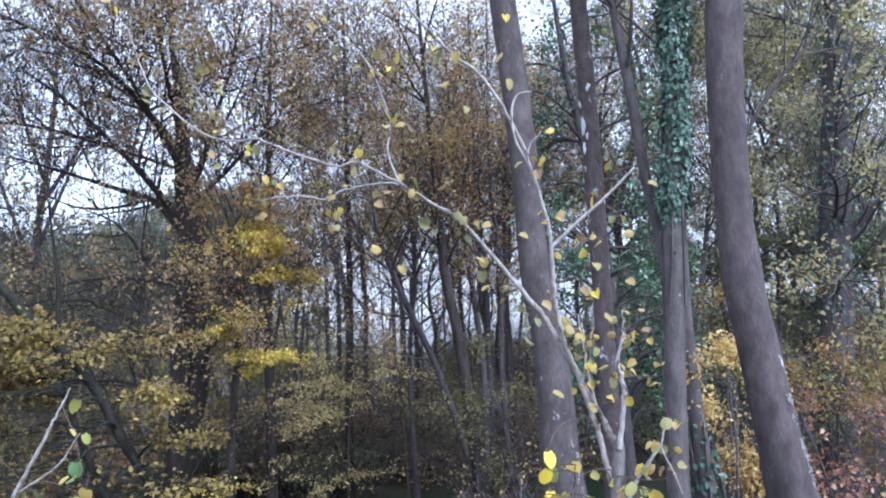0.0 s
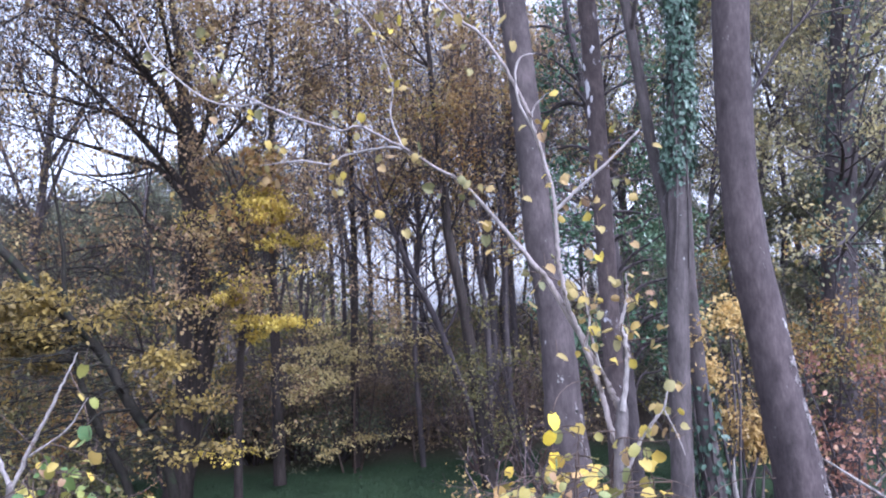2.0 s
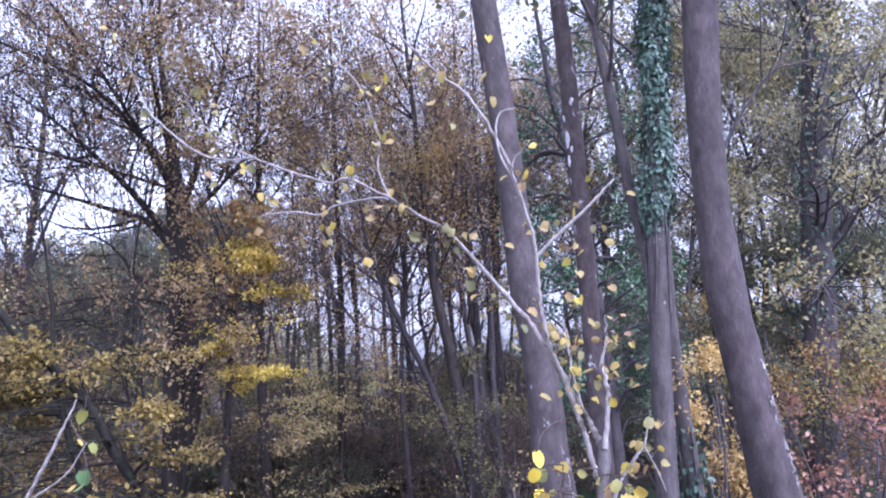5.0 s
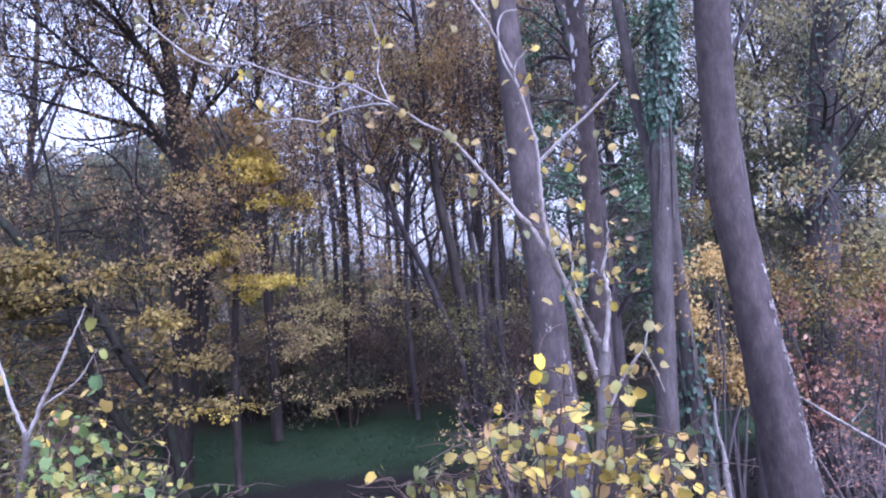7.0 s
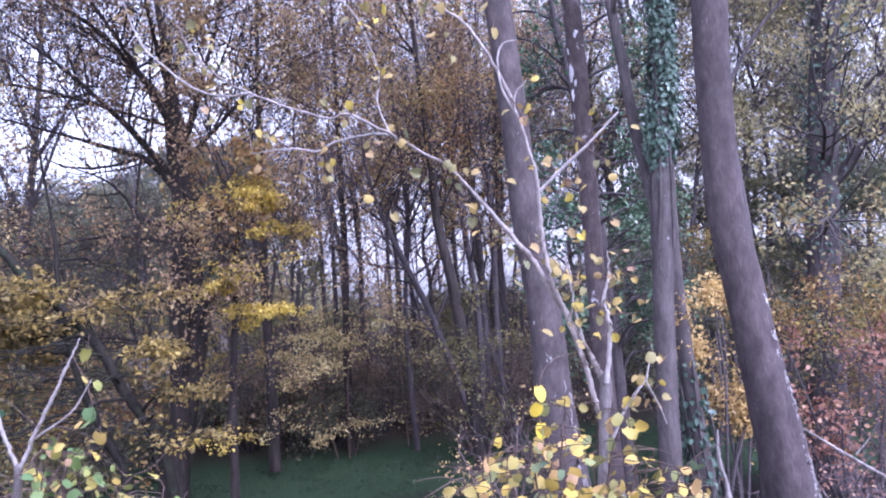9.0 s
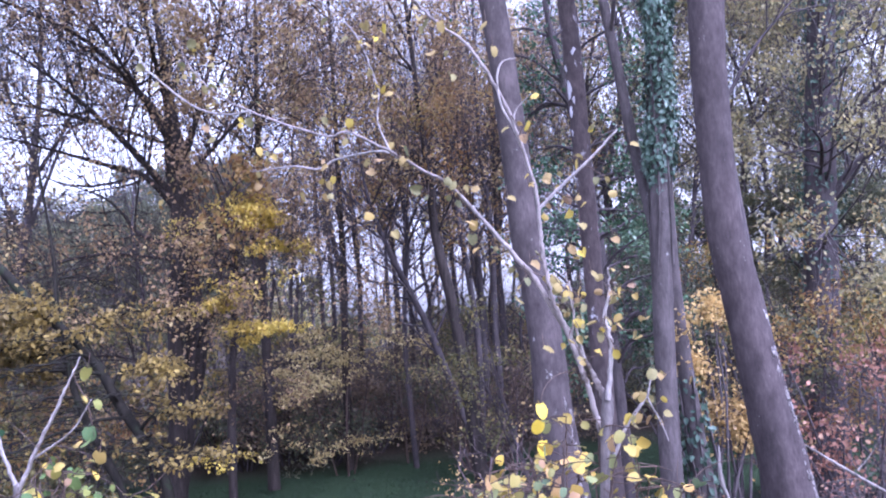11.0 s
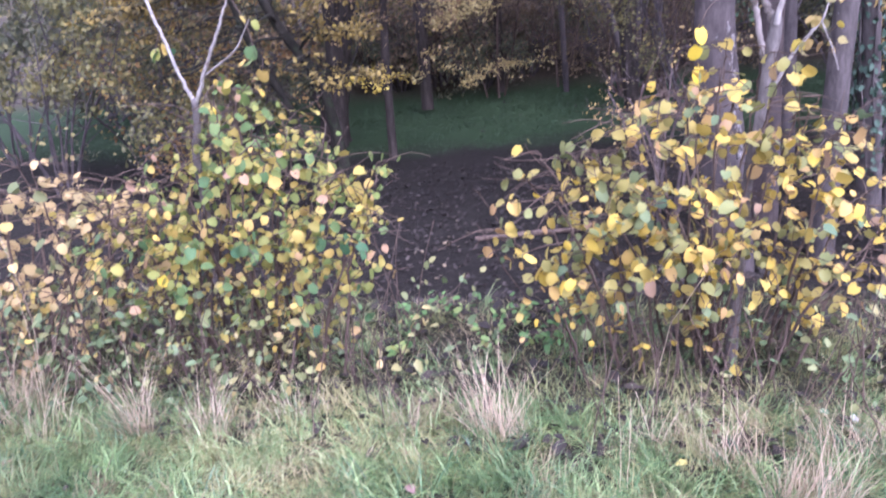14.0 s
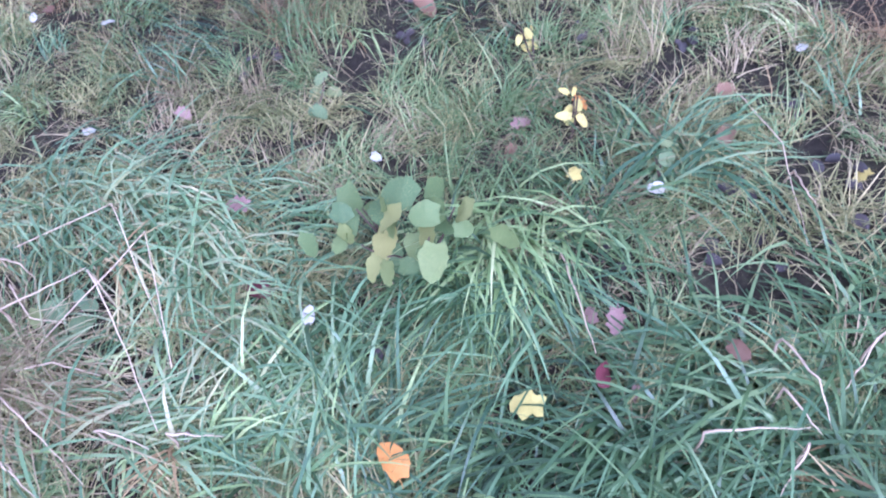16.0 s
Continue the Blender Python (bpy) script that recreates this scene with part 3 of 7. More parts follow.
trunk_a = [(0.86, 6.0, -0.95, 0.19), (0.80, 6.0, -0.1, 0.165), (0.74, 6.0, 0.51, 0.15), (0.71, 6.0, 0.88, 0.137), (0.69, 6.0, 1.49, 0.119), (0.61, 6.0, 2.2, 0.108),
           (0.59, 6.0, 2.74, 0.102), (0.54, 6.0, 3.58, 0.1), (0.46, 6.0, 4.53, 0.098), (0.3, 6.1, 6.5, 0.085), (0.2, 6.2, 9.0, 0.05), (0.2, 6.2, 11.0, 0.015)]
leaning_trunk, _ = tree("slender_tree", "tall leaning tree with smooth grey-brown bark", 11, trunk_a, top_limbs(3, (0.25, 6.1, 8.8), 6, 2.2, 0.03), BARK_PINK, OLIVE_LEAF, per=3)
trunk_b = [(1.26, 7.0, -0.95, 0.11), (1.25, 7.0, 0.51, 0.088), (1.25, 7.0, 1.22, 0.082), (1.25, 7.0, 2.27, 0.078), (1.25, 7.0, 2.9, 0.079), (1.24, 7.0, 3.87, 0.08), (1.2, 7.0, 5.2, 0.07), (1.1, 7.1, 8, 0.05), (1.1, 7.1, 10.5, 0.012)]
peeling_tree, _ = tree("slender_tree", "straight slender tree with peeling grey-brown bark", 12, trunk_b, top_limbs(4, (1.15, 7.0, 8.4), 6, 2.0, 0.025), BARK_PEEL, OLIVE_LEAF, per=3)
def bark_patches(tree_ob, row, seed, spots, material, name, label):
    """Thin pale flakes standing off a trunk: (height, angle, tall, wide)."""
    rng = np.random.default_rng(seed)
    c = curve(row, 8)
    for z, a, tall, wide in spots:
        g = Geo()
        v = []
        for i in range(6):
            for j in range(4):
                zz = z + tall * (i / 5 - 0.5) + 0.01 * rng.normal()
                aa = a + wide * (j / 3 - 0.5) * (1 - 0.7 * abs(i / 2.5 - 1)) + 0.06 * rng.normal()
                r = np.interp(zz, c[:, 2], c[:, 3]) + 0.0035 - 0.006 * (j in (0, 3) or i in (0, 5))
                v.append((np.interp(zz, c[:, 2], c[:, 0]) + r * math.cos(aa), np.interp(zz, c[:, 2], c[:, 1]) + r * math.sin(aa), zz))
        f = [(4 * i + j, 4 * i + j + 1, 4 * i + j + 5, 4 * i + j + 4) for i in range(5) for j in range(3)]
        g.add(v, f)
        part(name, g, material, tree_ob.children[0], label)


trunk_c = [(1.54, 6.3, -0.95, 0.10), (1.57, 6.3, 0.36, 0.085), (1.62, 6.3, 1.43, 0.08), (1.68, 6.3, 2.28, 0.078), (1.74, 6.3, 3.0, 0.078), (1.80, 6.3, 3.7, 0.076), (1.9, 6.3, 5.4, 0.07), (2.0, 6.3, 8, 0.05), (2.0, 6.3, 10, 0.012)]
ivy_tree, _ = tree("ivy_clad_tree", "grey tree with its upper trunk wrapped in dark green ivy", 13, trunk_c,
                   [[(1.66, 6.34, 2.15, 0.06), (1.62, 6.45, 2.5, 0.05), (1.57, 6.5, 2.9, 0.046), (1.52, 6.5, 3.4, 0.044), (1.44, 6.5, 4.1, 0.04), (1.3, 6.5, 5.2, 0.025)],
                    *top_limbs(5, (1.95, 6.3, 8.2), 5, 2.0, 0.025)], BARK_IVY, OLIVE_LEAF, per=3)


def ivy_on(tree_ob, row, lo, hi, radius, count, seed, size=0.075):
    """Ivy leaves and stems that clasp a trunk between two heights."""
    rng = np.random.default_rng(seed)
    c = curve(row, 8)
    z = lo + (hi - lo) * rng.random(count) ** 0.9
    cx, cy = np.interp(z, c[:, 2], c[:, 0]), np.interp(z, c[:, 2], c[:, 1])
    a = rng.uniform(0, 2 * math.pi, count)
    fade = np.clip((z - lo) / 0.5, 0.35, 1)
    r = radius * fade * (1 + 0.25 * np.sin(z * 5 + a * 2)) * rng.uniform(0.75, 1.25, count)
    out = np.stack([np.cos(a), np.sin(a), 0 * a], -1)
    base = np.stack([cx, cy, z], -1) + out * r[:, None]
    d = unit(np.array([0, 0, -1.0]) + rng.normal(size=(count, 3)) * 0.45)
    nor = unit(out + rng.normal(size=(count, 3)) * 0.35 + [0, 0, 0.4])
    side = unit(np.cross(d, nor))
    g = Geo()
    blade(g, base, d, side, np.cross(side, d), size * rng.uniform(0.6, 1.2, (count, 1)))
    part("ivy", g, IVY_LEAF, tree_ob, "dark glossy ivy leaves")
    for k in range(5):
        g = Geo()
        zz = np.linspace(lo - 0.3, hi, 14)
        aa = k * 1.3 + 0.5 * np.sin(zz * 2 + k)
        tube(g, np.stack([np.interp(zz, c[:, 2], c[:, 0]) + np.cos(aa) * 0.086, np.interp(zz, c[:, 2], c[:, 1]) + np.sin(aa) * 0.086, zz], -1), 0.009, 5)
        part("ivy_stem", g, BARK_IVY, tree_ob)


bark_patches(peeling_tree, trunk_b, 5, [(3.5, -2.55, 0.2, 1.0), (3.68, -2.75, 0.08, 0.5), (3.3, -2.6, 0.1, 0.5), (3.4, -2.1, 0.06, 0.4), (3.82, -1.6, 0.06, 0.6), (3.12, -2.7, 0.05, 0.35)], BARK_WHITE, "peeled_patch", "pale peeled bark")
ivy_on(ivy_tree, trunk_c, 2.2, 7.0, 0.1, 9500, 21, 0.046)
trunk_d = [(2.06, 7.0, -0.95, 0.11), (2.01, 7.0, -0.02, 0.086), (1.97, 7.0, 0.55, 0.075), (1.93, 7.0, 1.31, 0.064), (1.92, 7.0, 1.98, 0.056), (1.96, 7.0, 3.2, 0.05), (2.05, 7.0, 5, 0.035), (2.1, 7, 7.2, 0.01)]
second_tree, _ = tree("slender_tree", "dark thin tree with ivy at its foot", 14, trunk_d, top_limbs(6, (2.05, 7.0, 6.0), 4, 1.6, 0.018), BARK_IVY, OLIVE_LEAF, per=3)
ivy_on(second_tree, trunk_d, -0.7, 1.0, 0.11, 420, 22, 0.06)
trunk_e = [(2.22, 5.2, -0.9, 0.22), (2.13, 5.2, -0.4, 0.185), (2.05, 5.2, 0.1, 0.165), (1.97, 5.2, 0.69, 0.145), (1.90, 5.2, 1.19, 0.127), (1.85, 5.2, 1.58, 0.122), (1.79, 5.2, 2.02, 0.117), (1.78, 5.2, 2.48, 0.110),
           (1.80, 5.2, 3.21, 0.114), (1.86, 5.2, 4.04, 0.118), (1.95, 5.2, 5.5, 0.10), (2.05, 5.2, 7.6, 0.07), (2.1, 5.2, 10, 0.02)]
curved_tree, _ = tree("curved_tree", "stout smooth-barked tree that bends in its lower trunk", 15, trunk_e, top_limbs(7, (2.05, 5.2, 8), 6, 2.3, 0.03), BARK_FLAKY, OLIVE_LEAF, per=3)
def flakes(seed, count, lo, hi, angle):
    """Spots for small scaling flakes down one side of a trunk."""
    r = np.random.default_rng(seed)
    return [(lo + (hi - lo) * r.random() ** 1.3, angle + r.normal() * 0.16, r.uniform(0.02, 0.08), r.uniform(0.05, 0.16)) for _ in range(count)]


bark_patches(curved_tree, trunk_e, 6, flakes(1, 60, -0.5, 1.35, -0.66), BARK_FLAKE, "bark_flake", "pale scaling bark")
bark_patches(leaning_trunk, trunk_a, 7, flakes(2, 30, 0.1, 1.0, -0.85), BARK_FLAKE, "bark_flake", "pale scaling bark")
trunk_f = [(2.25, 6.2, -0.95, 0.11), (2.25, 6.2, -0.16, 0.083), (2.26, 6.2, 0.29, 0.078), (2.26, 6.2, 0.75, 0.07), (2.25, 6.2, 1.8, 0.06), (2.2, 6.3, 3.4, 0.05), (2.2, 6.3, 6.5, 0.012)]
tree("slender_tree", "dark thin tree beside a stouter trunk", 16, trunk_f, top_limbs(8, (2.2, 6.3, 5.4), 4, 1.5, 0.016), BARK_FAR, OLIVE_LEAF, per=3)

# the great oak and its limbs
oak_trunk = [(-3.95, 11.5, -0.95, 0.26), (-3.93, 11.5, -0.6, 0.21), (-3.75, 11.5, 0.41, 0.175), (-3.51, 11.5, 1.49, 0.15), (-3.58, 11.5, 2.6, 0.155), (-3.61, 11.5, 3.4, 0.165), (-3.65, 11.5, 4.08, 0.175), (-3.72, 11.55, 4.6, 0.12),
             (-3.80, 11.6, 5.5, 0.06), (-3.92, 11.6, 6.5, 0.036), (-3.9, 11.6, 7.6, 0.012)]
oak_left = [
    [(-3.66, 11.4, 3.55, 0.12), (-3.98, 11.2, 3.89, 0.085), (-4.45, 11.1, 4.08, 0.06), (-5.13, 11.0, 4.32, 0.036), (-6.0, 10.8, 4.6, 0.015)],
    [(-3.62, 11.4, 3.7, 0.11), (-4.05, 11.0, 4.2, 0.085), (-4.48, 10.9, 4.69, 0.06), (-4.99, 10.8, 5.2, 0.04), (-5.6, 10.6, 5.7, 0.02)],
    [(-3.62, 11.4, 3.0, 0.06), (-4.04, 11.0, 3.1, 0.05), (-4.21, 10.9, 3.37, 0.038), (-4.46, 10.8, 3.62, 0.022), (-4.9, 10.6, 3.8, 0.012)],
    [(-3.63, 11.5, 4.05, 0.11), (-3.38, 11.4, 4.58, 0.085), (-3.2, 11.3, 5.05, 0.06), (-2.99, 11.3, 5.76, 0.044), (-2.7, 11.2, 6.8, 0.02)],
]
oak_right = [
    [(-3.55, 11.4, 3.95, 0.075), (-2.98, 11.1, 4.27, 0.05), (-2.5, 11.0, 4.7, 0.037), (-1.86, 10.9, 5.03, 0.02), (-1.2, 10.8, 5.2, 0.01)],
    [(-3.58, 11.4, 2.7, 0.06), (-2.91, 10.9, 3.25, 0.042), (-2.65, 10.8, 3.75, 0.032), (-2.41, 10.8, 4.1, 0.018), (-2.2, 10.7, 4.7, 0.01)],
    [(-3.7, 11.6, 4.5, 0.08), (-4.2, 12.2, 5.2, 0.06), (-4.9, 12.6, 5.9, 0.04), (-5.8, 12.8, 6.5, 0.015)],
    [(-3.68, 11.3, 4.4, 0.07), (-3.9, 10.5, 5.1, 0.05), (-4.2, 9.7, 5.8, 0.035), (-4.5, 9.0, 6.4, 0.014)],
]
oak_front = [
    [(-3.5, 11.3, 1.6, 0.04), (-3.1, 10.7, 1.9, 0.03), (-2.7, 10.1, 1.95, 0.022), (-2.2, 9.7, 1.9, 0.01)],
    [(-3.7, 11.4, 4.6, 0.07), (-4.2, 10.4, 5.4, 0.05), (-4.9, 9.5, 5.75, 0.035), (-5.6, 8.9, 5.9, 0.014)],
    [(-3.7, 11.3, 4.8, 0.06), (-3.6, 10.4, 5.6, 0.045), (-3.4, 9.5, 6.0, 0.03), (-3.2, 8.9, 6.1, 0.012)],
]
oak_low = [
    [(-4.3, 10.9, 4.5, 0.045), (-5.0, 10.2, 4.7, 0.035), (-5.8, 9.8, 4.7, 0.025), (-6.6, 9.5, 4.6, 0.012)],
    [(-3.62, 11.3, 2.9, 0.05), (-4.3, 10.4, 2.8, 0.036), (-5.0, 9.9, 2.6, 0.025), (-5.7, 9.5, 2.4, 0.012)],
    [(-3.75, 11.3, 1.2, 0.04), (-4.2, 10.6, 1.5, 0.03), (-4.7, 10.0, 1.5, 0.022), (-5.2, 9.6, 1.4, 0.01)],
]
oak_limbs = oak_left + oak_right + oak_front + oak_low
oak_limbs = [[(x, y, z, r * 0.54) for x, y, z, r in row] for row in oak_limbs]
tree("oak_tree", "broad dark oak with rust and ochre autumn leaves", 31, oak_trunk, oak_limbs, BARK_OAK, RUST_LEAF, ((15, 1.6, 52, 4), (9, 0.85, 52, 3), (7, 0.45, 55, 3)), 5, 0.046, 0.07, 0.2, 0.12, 12, keep=lambda p: ((p[:, 0] > -4.6) | (p[:, 2] < 3.2) | (np.sin(31 * p[:, 0]) > 0.1)) & ~((np.abs(p[:, 0] + 3.6) < 0.55) & (np.abs(p[:, 2] - 2.6) < 1.2) & (np.sin(53 * p[:, 0] + 31 * p[:, 2]) > -0.3)) & ~((p[:, 0] < -4.2) & (p[:, 2] < 3.7) & (np.sin(41 * p[:, 0] + 23 * p[:, 2]) > -0.4)))
tree("oak_tree", "second stem of oak standing against the broad one", 32,
     [(-3.8, 11.2, -0.95, 0.13), (-3.76, 11.3, 0.29, 0.108), (-3.72, 11.3, 1.67, 0.108), (-3.70, 11.3, 2.44, 0.09), (-3.66, 11.42, 3.0, 0.08), (-3.64, 11.48, 3.4, 0.06)],
     [[(-3.70, 11.3, 2.0, 0.05), (-3.4, 10.8, 2.6, 0.035), (-3.0, 10.3, 2.9, 0.02), (-2.6, 10.0, 3.0, 0.01)]], BARK_OAK, OAK_LEAF, ((8, 1.1, 50, 4), (6, 0.5, 48, 3)), 14, 0.085)

# the trees between, by their stems
tree("thin_tree", "thin bare tree with fine dark branches", 41, [(-7.5, 14, -0.7, 0.10), (-7.3, 14, 1.6, 0.085), (-7.2, 14, 3.04, 0.075), (-7.04, 14.0, 4.0, 0.066), (-6.9, 14.0, 5.15, 0.055), (-6.78, 14.0, 6.32, 0.038), (-6.7, 14, 8.4, 0.012)],
     [[(-7.1, 14, 3.5, 0.045), (-6.7, 13.8, 4.3, 0.034), (-6.2, 13.7, 5.3, 0.015)], [(-7.1, 14, 3.7, 0.045), (-7.6, 14, 4.7, 0.034), (-8.0, 13.9, 6.0, 0.015)],
      [(-6.95, 14, 4.6, 0.04), (-6.4, 14, 5.4, 0.03), (-5.9, 14, 6.4, 0.012)], [(-6.9, 14, 5, 0.035), (-7.3, 14, 6, 0.026), (-7.6, 14, 7.2, 0.01)]], BARK_FAR, OLIVE_LEAF, ((9, 1.1, 40, 4), (7, 0.5, 40, 3)), 2, 0.07, trunk_twigs=12)


def layered(name, label, seed, stems, targets, material, leaf, per, size, fan, group="trees of the wood", category="tree", limb_r=0.02):
    """A tree whose limbs reach out level and end in flat sprays of leaves, one above another."""
    rng = np.random.default_rng(seed)
    ob = thing(name, label, category, stems[0][0][:3], group)
    lines = []
    for row in stems:
        c = curve(row, 6)
        lines.append(c)
        g = Geo()
        tube(g, c[:, :3], c[:, 3], 10, rng, 0.12)
        part("trunk" if row is stems[0] else "stem", g, material, ob)
    every = np.vstack(lines)
    tips, tw = [], Geo()
    for t in targets:
        t = np.array(t, float)
        below = every[every[:, 2] < max(t[2] + 0.1, every[:, 2].min() + 0.2)]
        near = below[np.argmin(((below[:, :3] - t) ** 2).sum(1))]
        mid = near[:3] * 0.5 + t * 0.5 + np.r_[rng.normal(size=2) * 0.08, 0.05]
        out = unit(t - near[:3]) * [1, 1, 0.15]
        r = min(limb_r, near[3] * 0.6)
        c = curve([(*near[:3], r), (*mid, r * 0.7), (*t, r * 0.45), (*(t + out * fan * 0.8 + [0, 0, -0.04]), r * 0.2)], 5)
        g = Geo()
        tube(g, c[:, :3], c[:, 3], 6, rng, 0.15)
        part("limb", g, material, ob)
        for k in range(11):
            p = c[rng.integers(6, len(c)), :3]
            a = rng.uniform(0, 6.28)
            q = wander(rng, p, (math.cos(a), math.sin(a), rng.normal() * 0.12), fan * rng.uniform(0.5, 1.1), 4, 0.2, -0.1)
            tube(tw, q, np.linspace(r * 0.3, 0.002, len(q)), 4)
            tips.append(q)
            for _ in range(3):
                a += rng.normal() * 0.9
                p2 = q[rng.integers(1, len(q))]
                q2 = wander(rng, p2, (math.cos(a), math.sin(a), rng.normal() * 0.12), fan * 0.5 * rng.uniform(0.5, 1.1), 3, 0.2, -0.1)
                tube(tw, q2, np.linspace(r * 0.2, 0.002, len(q2)), 3)
                tips.append(q2)
    part("twig_growth", tw, material, ob, kind="stuff")
    lf = Geo()
    foliage(rng, lf, tips, per, size, (0.05, 0.05, 0.025), flat=0.5, clump=1.2)
    part("leaf_sprays", lf, leaf, ob, kind="stuff")
    return ob


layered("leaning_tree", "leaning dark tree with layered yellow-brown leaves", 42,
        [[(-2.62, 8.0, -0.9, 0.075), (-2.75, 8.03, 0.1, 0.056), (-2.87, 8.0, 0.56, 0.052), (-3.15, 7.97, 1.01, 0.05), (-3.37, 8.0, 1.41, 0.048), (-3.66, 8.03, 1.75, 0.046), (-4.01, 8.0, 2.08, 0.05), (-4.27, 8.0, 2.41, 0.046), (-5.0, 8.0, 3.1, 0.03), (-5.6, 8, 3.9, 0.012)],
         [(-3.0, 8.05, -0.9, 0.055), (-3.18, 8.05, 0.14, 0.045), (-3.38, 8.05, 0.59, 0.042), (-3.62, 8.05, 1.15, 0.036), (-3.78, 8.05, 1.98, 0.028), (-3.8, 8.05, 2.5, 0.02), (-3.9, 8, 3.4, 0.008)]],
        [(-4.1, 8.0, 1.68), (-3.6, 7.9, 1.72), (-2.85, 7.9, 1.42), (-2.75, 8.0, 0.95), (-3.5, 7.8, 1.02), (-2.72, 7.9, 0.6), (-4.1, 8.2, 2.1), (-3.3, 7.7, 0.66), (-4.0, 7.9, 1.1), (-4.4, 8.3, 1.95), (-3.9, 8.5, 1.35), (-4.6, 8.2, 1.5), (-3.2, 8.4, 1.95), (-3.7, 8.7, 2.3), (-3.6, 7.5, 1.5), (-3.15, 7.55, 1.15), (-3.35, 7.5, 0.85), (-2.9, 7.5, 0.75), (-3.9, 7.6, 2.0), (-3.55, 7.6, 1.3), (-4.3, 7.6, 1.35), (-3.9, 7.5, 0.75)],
        BARK_MOSSY_SHADED, YELLOW_LEAF, 6, 0.055, 0.42)
layered("beech_tree", "slender tree with bright yellow leaf sprays in layers", 43,
        [[(-2.75, 10.2, -0.85, 0.06), (-2.72, 10.2, 0.6, 0.052), (-2.66, 10.25, 1.6, 0.042), (-2.6, 10.3, 2.5, 0.03), (-2.55, 10.3, 3.5, 0.01)]],
        [(-2.75, 10.1, 2.52), (-2.42, 9.9, 2.15), (-2.59, 10.3, 2.85), (-2.27, 10.2, 2.38), (-2.12, 10.4, 2.75), (-2.77, 10.1, 3.05), (-2.42, 10.4, 3.30), (-2.67, 9.9, 2.30), (-2.47, 9.9, 2.65), (-2.67, 9.9, 2.05), (-2.32, 10.0, 3.00), (-2.52, 9.9, 3.15), (-2.22, 9.9, 1.75), (-2.92, 10.0, 0.90), (-2.72, 9.8, 0.30)],
        BARK_OAK, GOLD_LEAF, 10, 0.048, 0.36)
layered("hazel_shrub", "loose shrub with small pale yellow leaves in sprays", 44,
        [[(-1.8, 13.6, -0.68, 0.022), (-1.78, 13.6, 0.2, 0.018), (-1.72, 13.6, 0.9, 0.014), (-1.6, 13.6, 1.6, 0.006)], [(-1.72, 13.7, -0.68, 0.018), (-1.5, 13.7, 0.3, 0.014), (-1.35, 13.7, 1.3, 0.005)],
         [(-2.0, 13.7, -0.68, 0.018), (-2.25, 13.7, 0.4, 0.014), (-2.5, 13.7, 1.2, 0.005)]],
        [(-2.79, 13.4, 1.0), (-2.24, 13.5, 0.94), (-1.9, 13.3, 0.8), (-1.52, 13.5, 0.75), (-2.3, 13.4, 0.2), (-1.78, 13.3, -0.1), (-1.5, 13.4, 0.4), (-2.6, 13.4, 0.6), (-1.7, 13.4, 1.4), (-2.2, 13.5, 1.3), (-2.0, 13.2, 1.7), (-1.3, 13.3, 1.55), (-1.35, 13.2, 0.95), (-2.5, 13.3, -0.05)],
        BARK_TWIG, PALE_YELLOW_LEAF, 4, 0.052, 0.62, "shrubs under the trees", "shrub", 0.01)
layered("hazel_shrub", "loose shrub with small pale yellow leaves in sprays", 45,
        [[(-0.85, 13.9, -0.68, 0.02), (-0.9, 13.9, 0.3, 0.016), (-0.95, 13.9, 1.1, 0.012), (-0.9, 13.9, 1.7, 0.005)], [(-0.75, 13.9, -0.68, 0.016), (-0.5, 13.9, 0.4, 0.012), (-0.4, 13.9, 1.2, 0.005)]],
        [(-0.95, 13.6, 0.98), (-0.55, 13.7, 0.77), (-1.22, 13.6, -0.1), (-1.0, 13.5, 0.3), (-0.6, 13.5, 0.1), (-1.3, 13.7, 1.2), (-0.5, 13.8, 1.4)],
        BARK_TWIG, PALE_YELLOW_LEAF, 4, 0.052, 0.6, "shrubs under the trees", "shrub", 0.01)
SLIM = [
    ("thin_tree", "slim dark tree with a few brown leaves", [(-2.87, 13, -0.7, 0.12), (-2.87, 13.0, 0.88, 0.1), (-2.88, 13.0, 1.94, 0.085), (-2.88, 13.0, 2.83, 0.075), (-2.86, 13.0, 3.91, 0.06), (-2.8, 13, 6, 0.04), (-2.7, 13, 8.5, 0.01)]),
    ("thin_tree", "slim dark tree with a few brown leaves", [(-1.82, 14, -0.7, 0.09), (-1.79, 14.0, 1.11, 0.077), (-1.73, 14.0, 2.45, 0.067), (-1.72, 14.0, 3.6, 0.058), (-1.71, 14.0, 4.76, 0.049), (-1.7, 14, 7, 0.03), (-1.7, 14, 9, 0.01)]),
    ("thin_tree", "dark tree leaning to one side, rust-brown leaves", [(0.3, 12, -0.7, 0.13), (0.21, 12.0, 0.4, 0.107), (0.07, 12.0, 1.79, 0.098), (-0.1, 12.0, 2.87, 0.082), (-0.13, 12.0, 3.62, 0.072), (-0.19, 12.0, 4.46, 0.055), (-0.3, 12, 6.4, 0.035), (-0.4, 12, 8.5, 0.01)]),
]
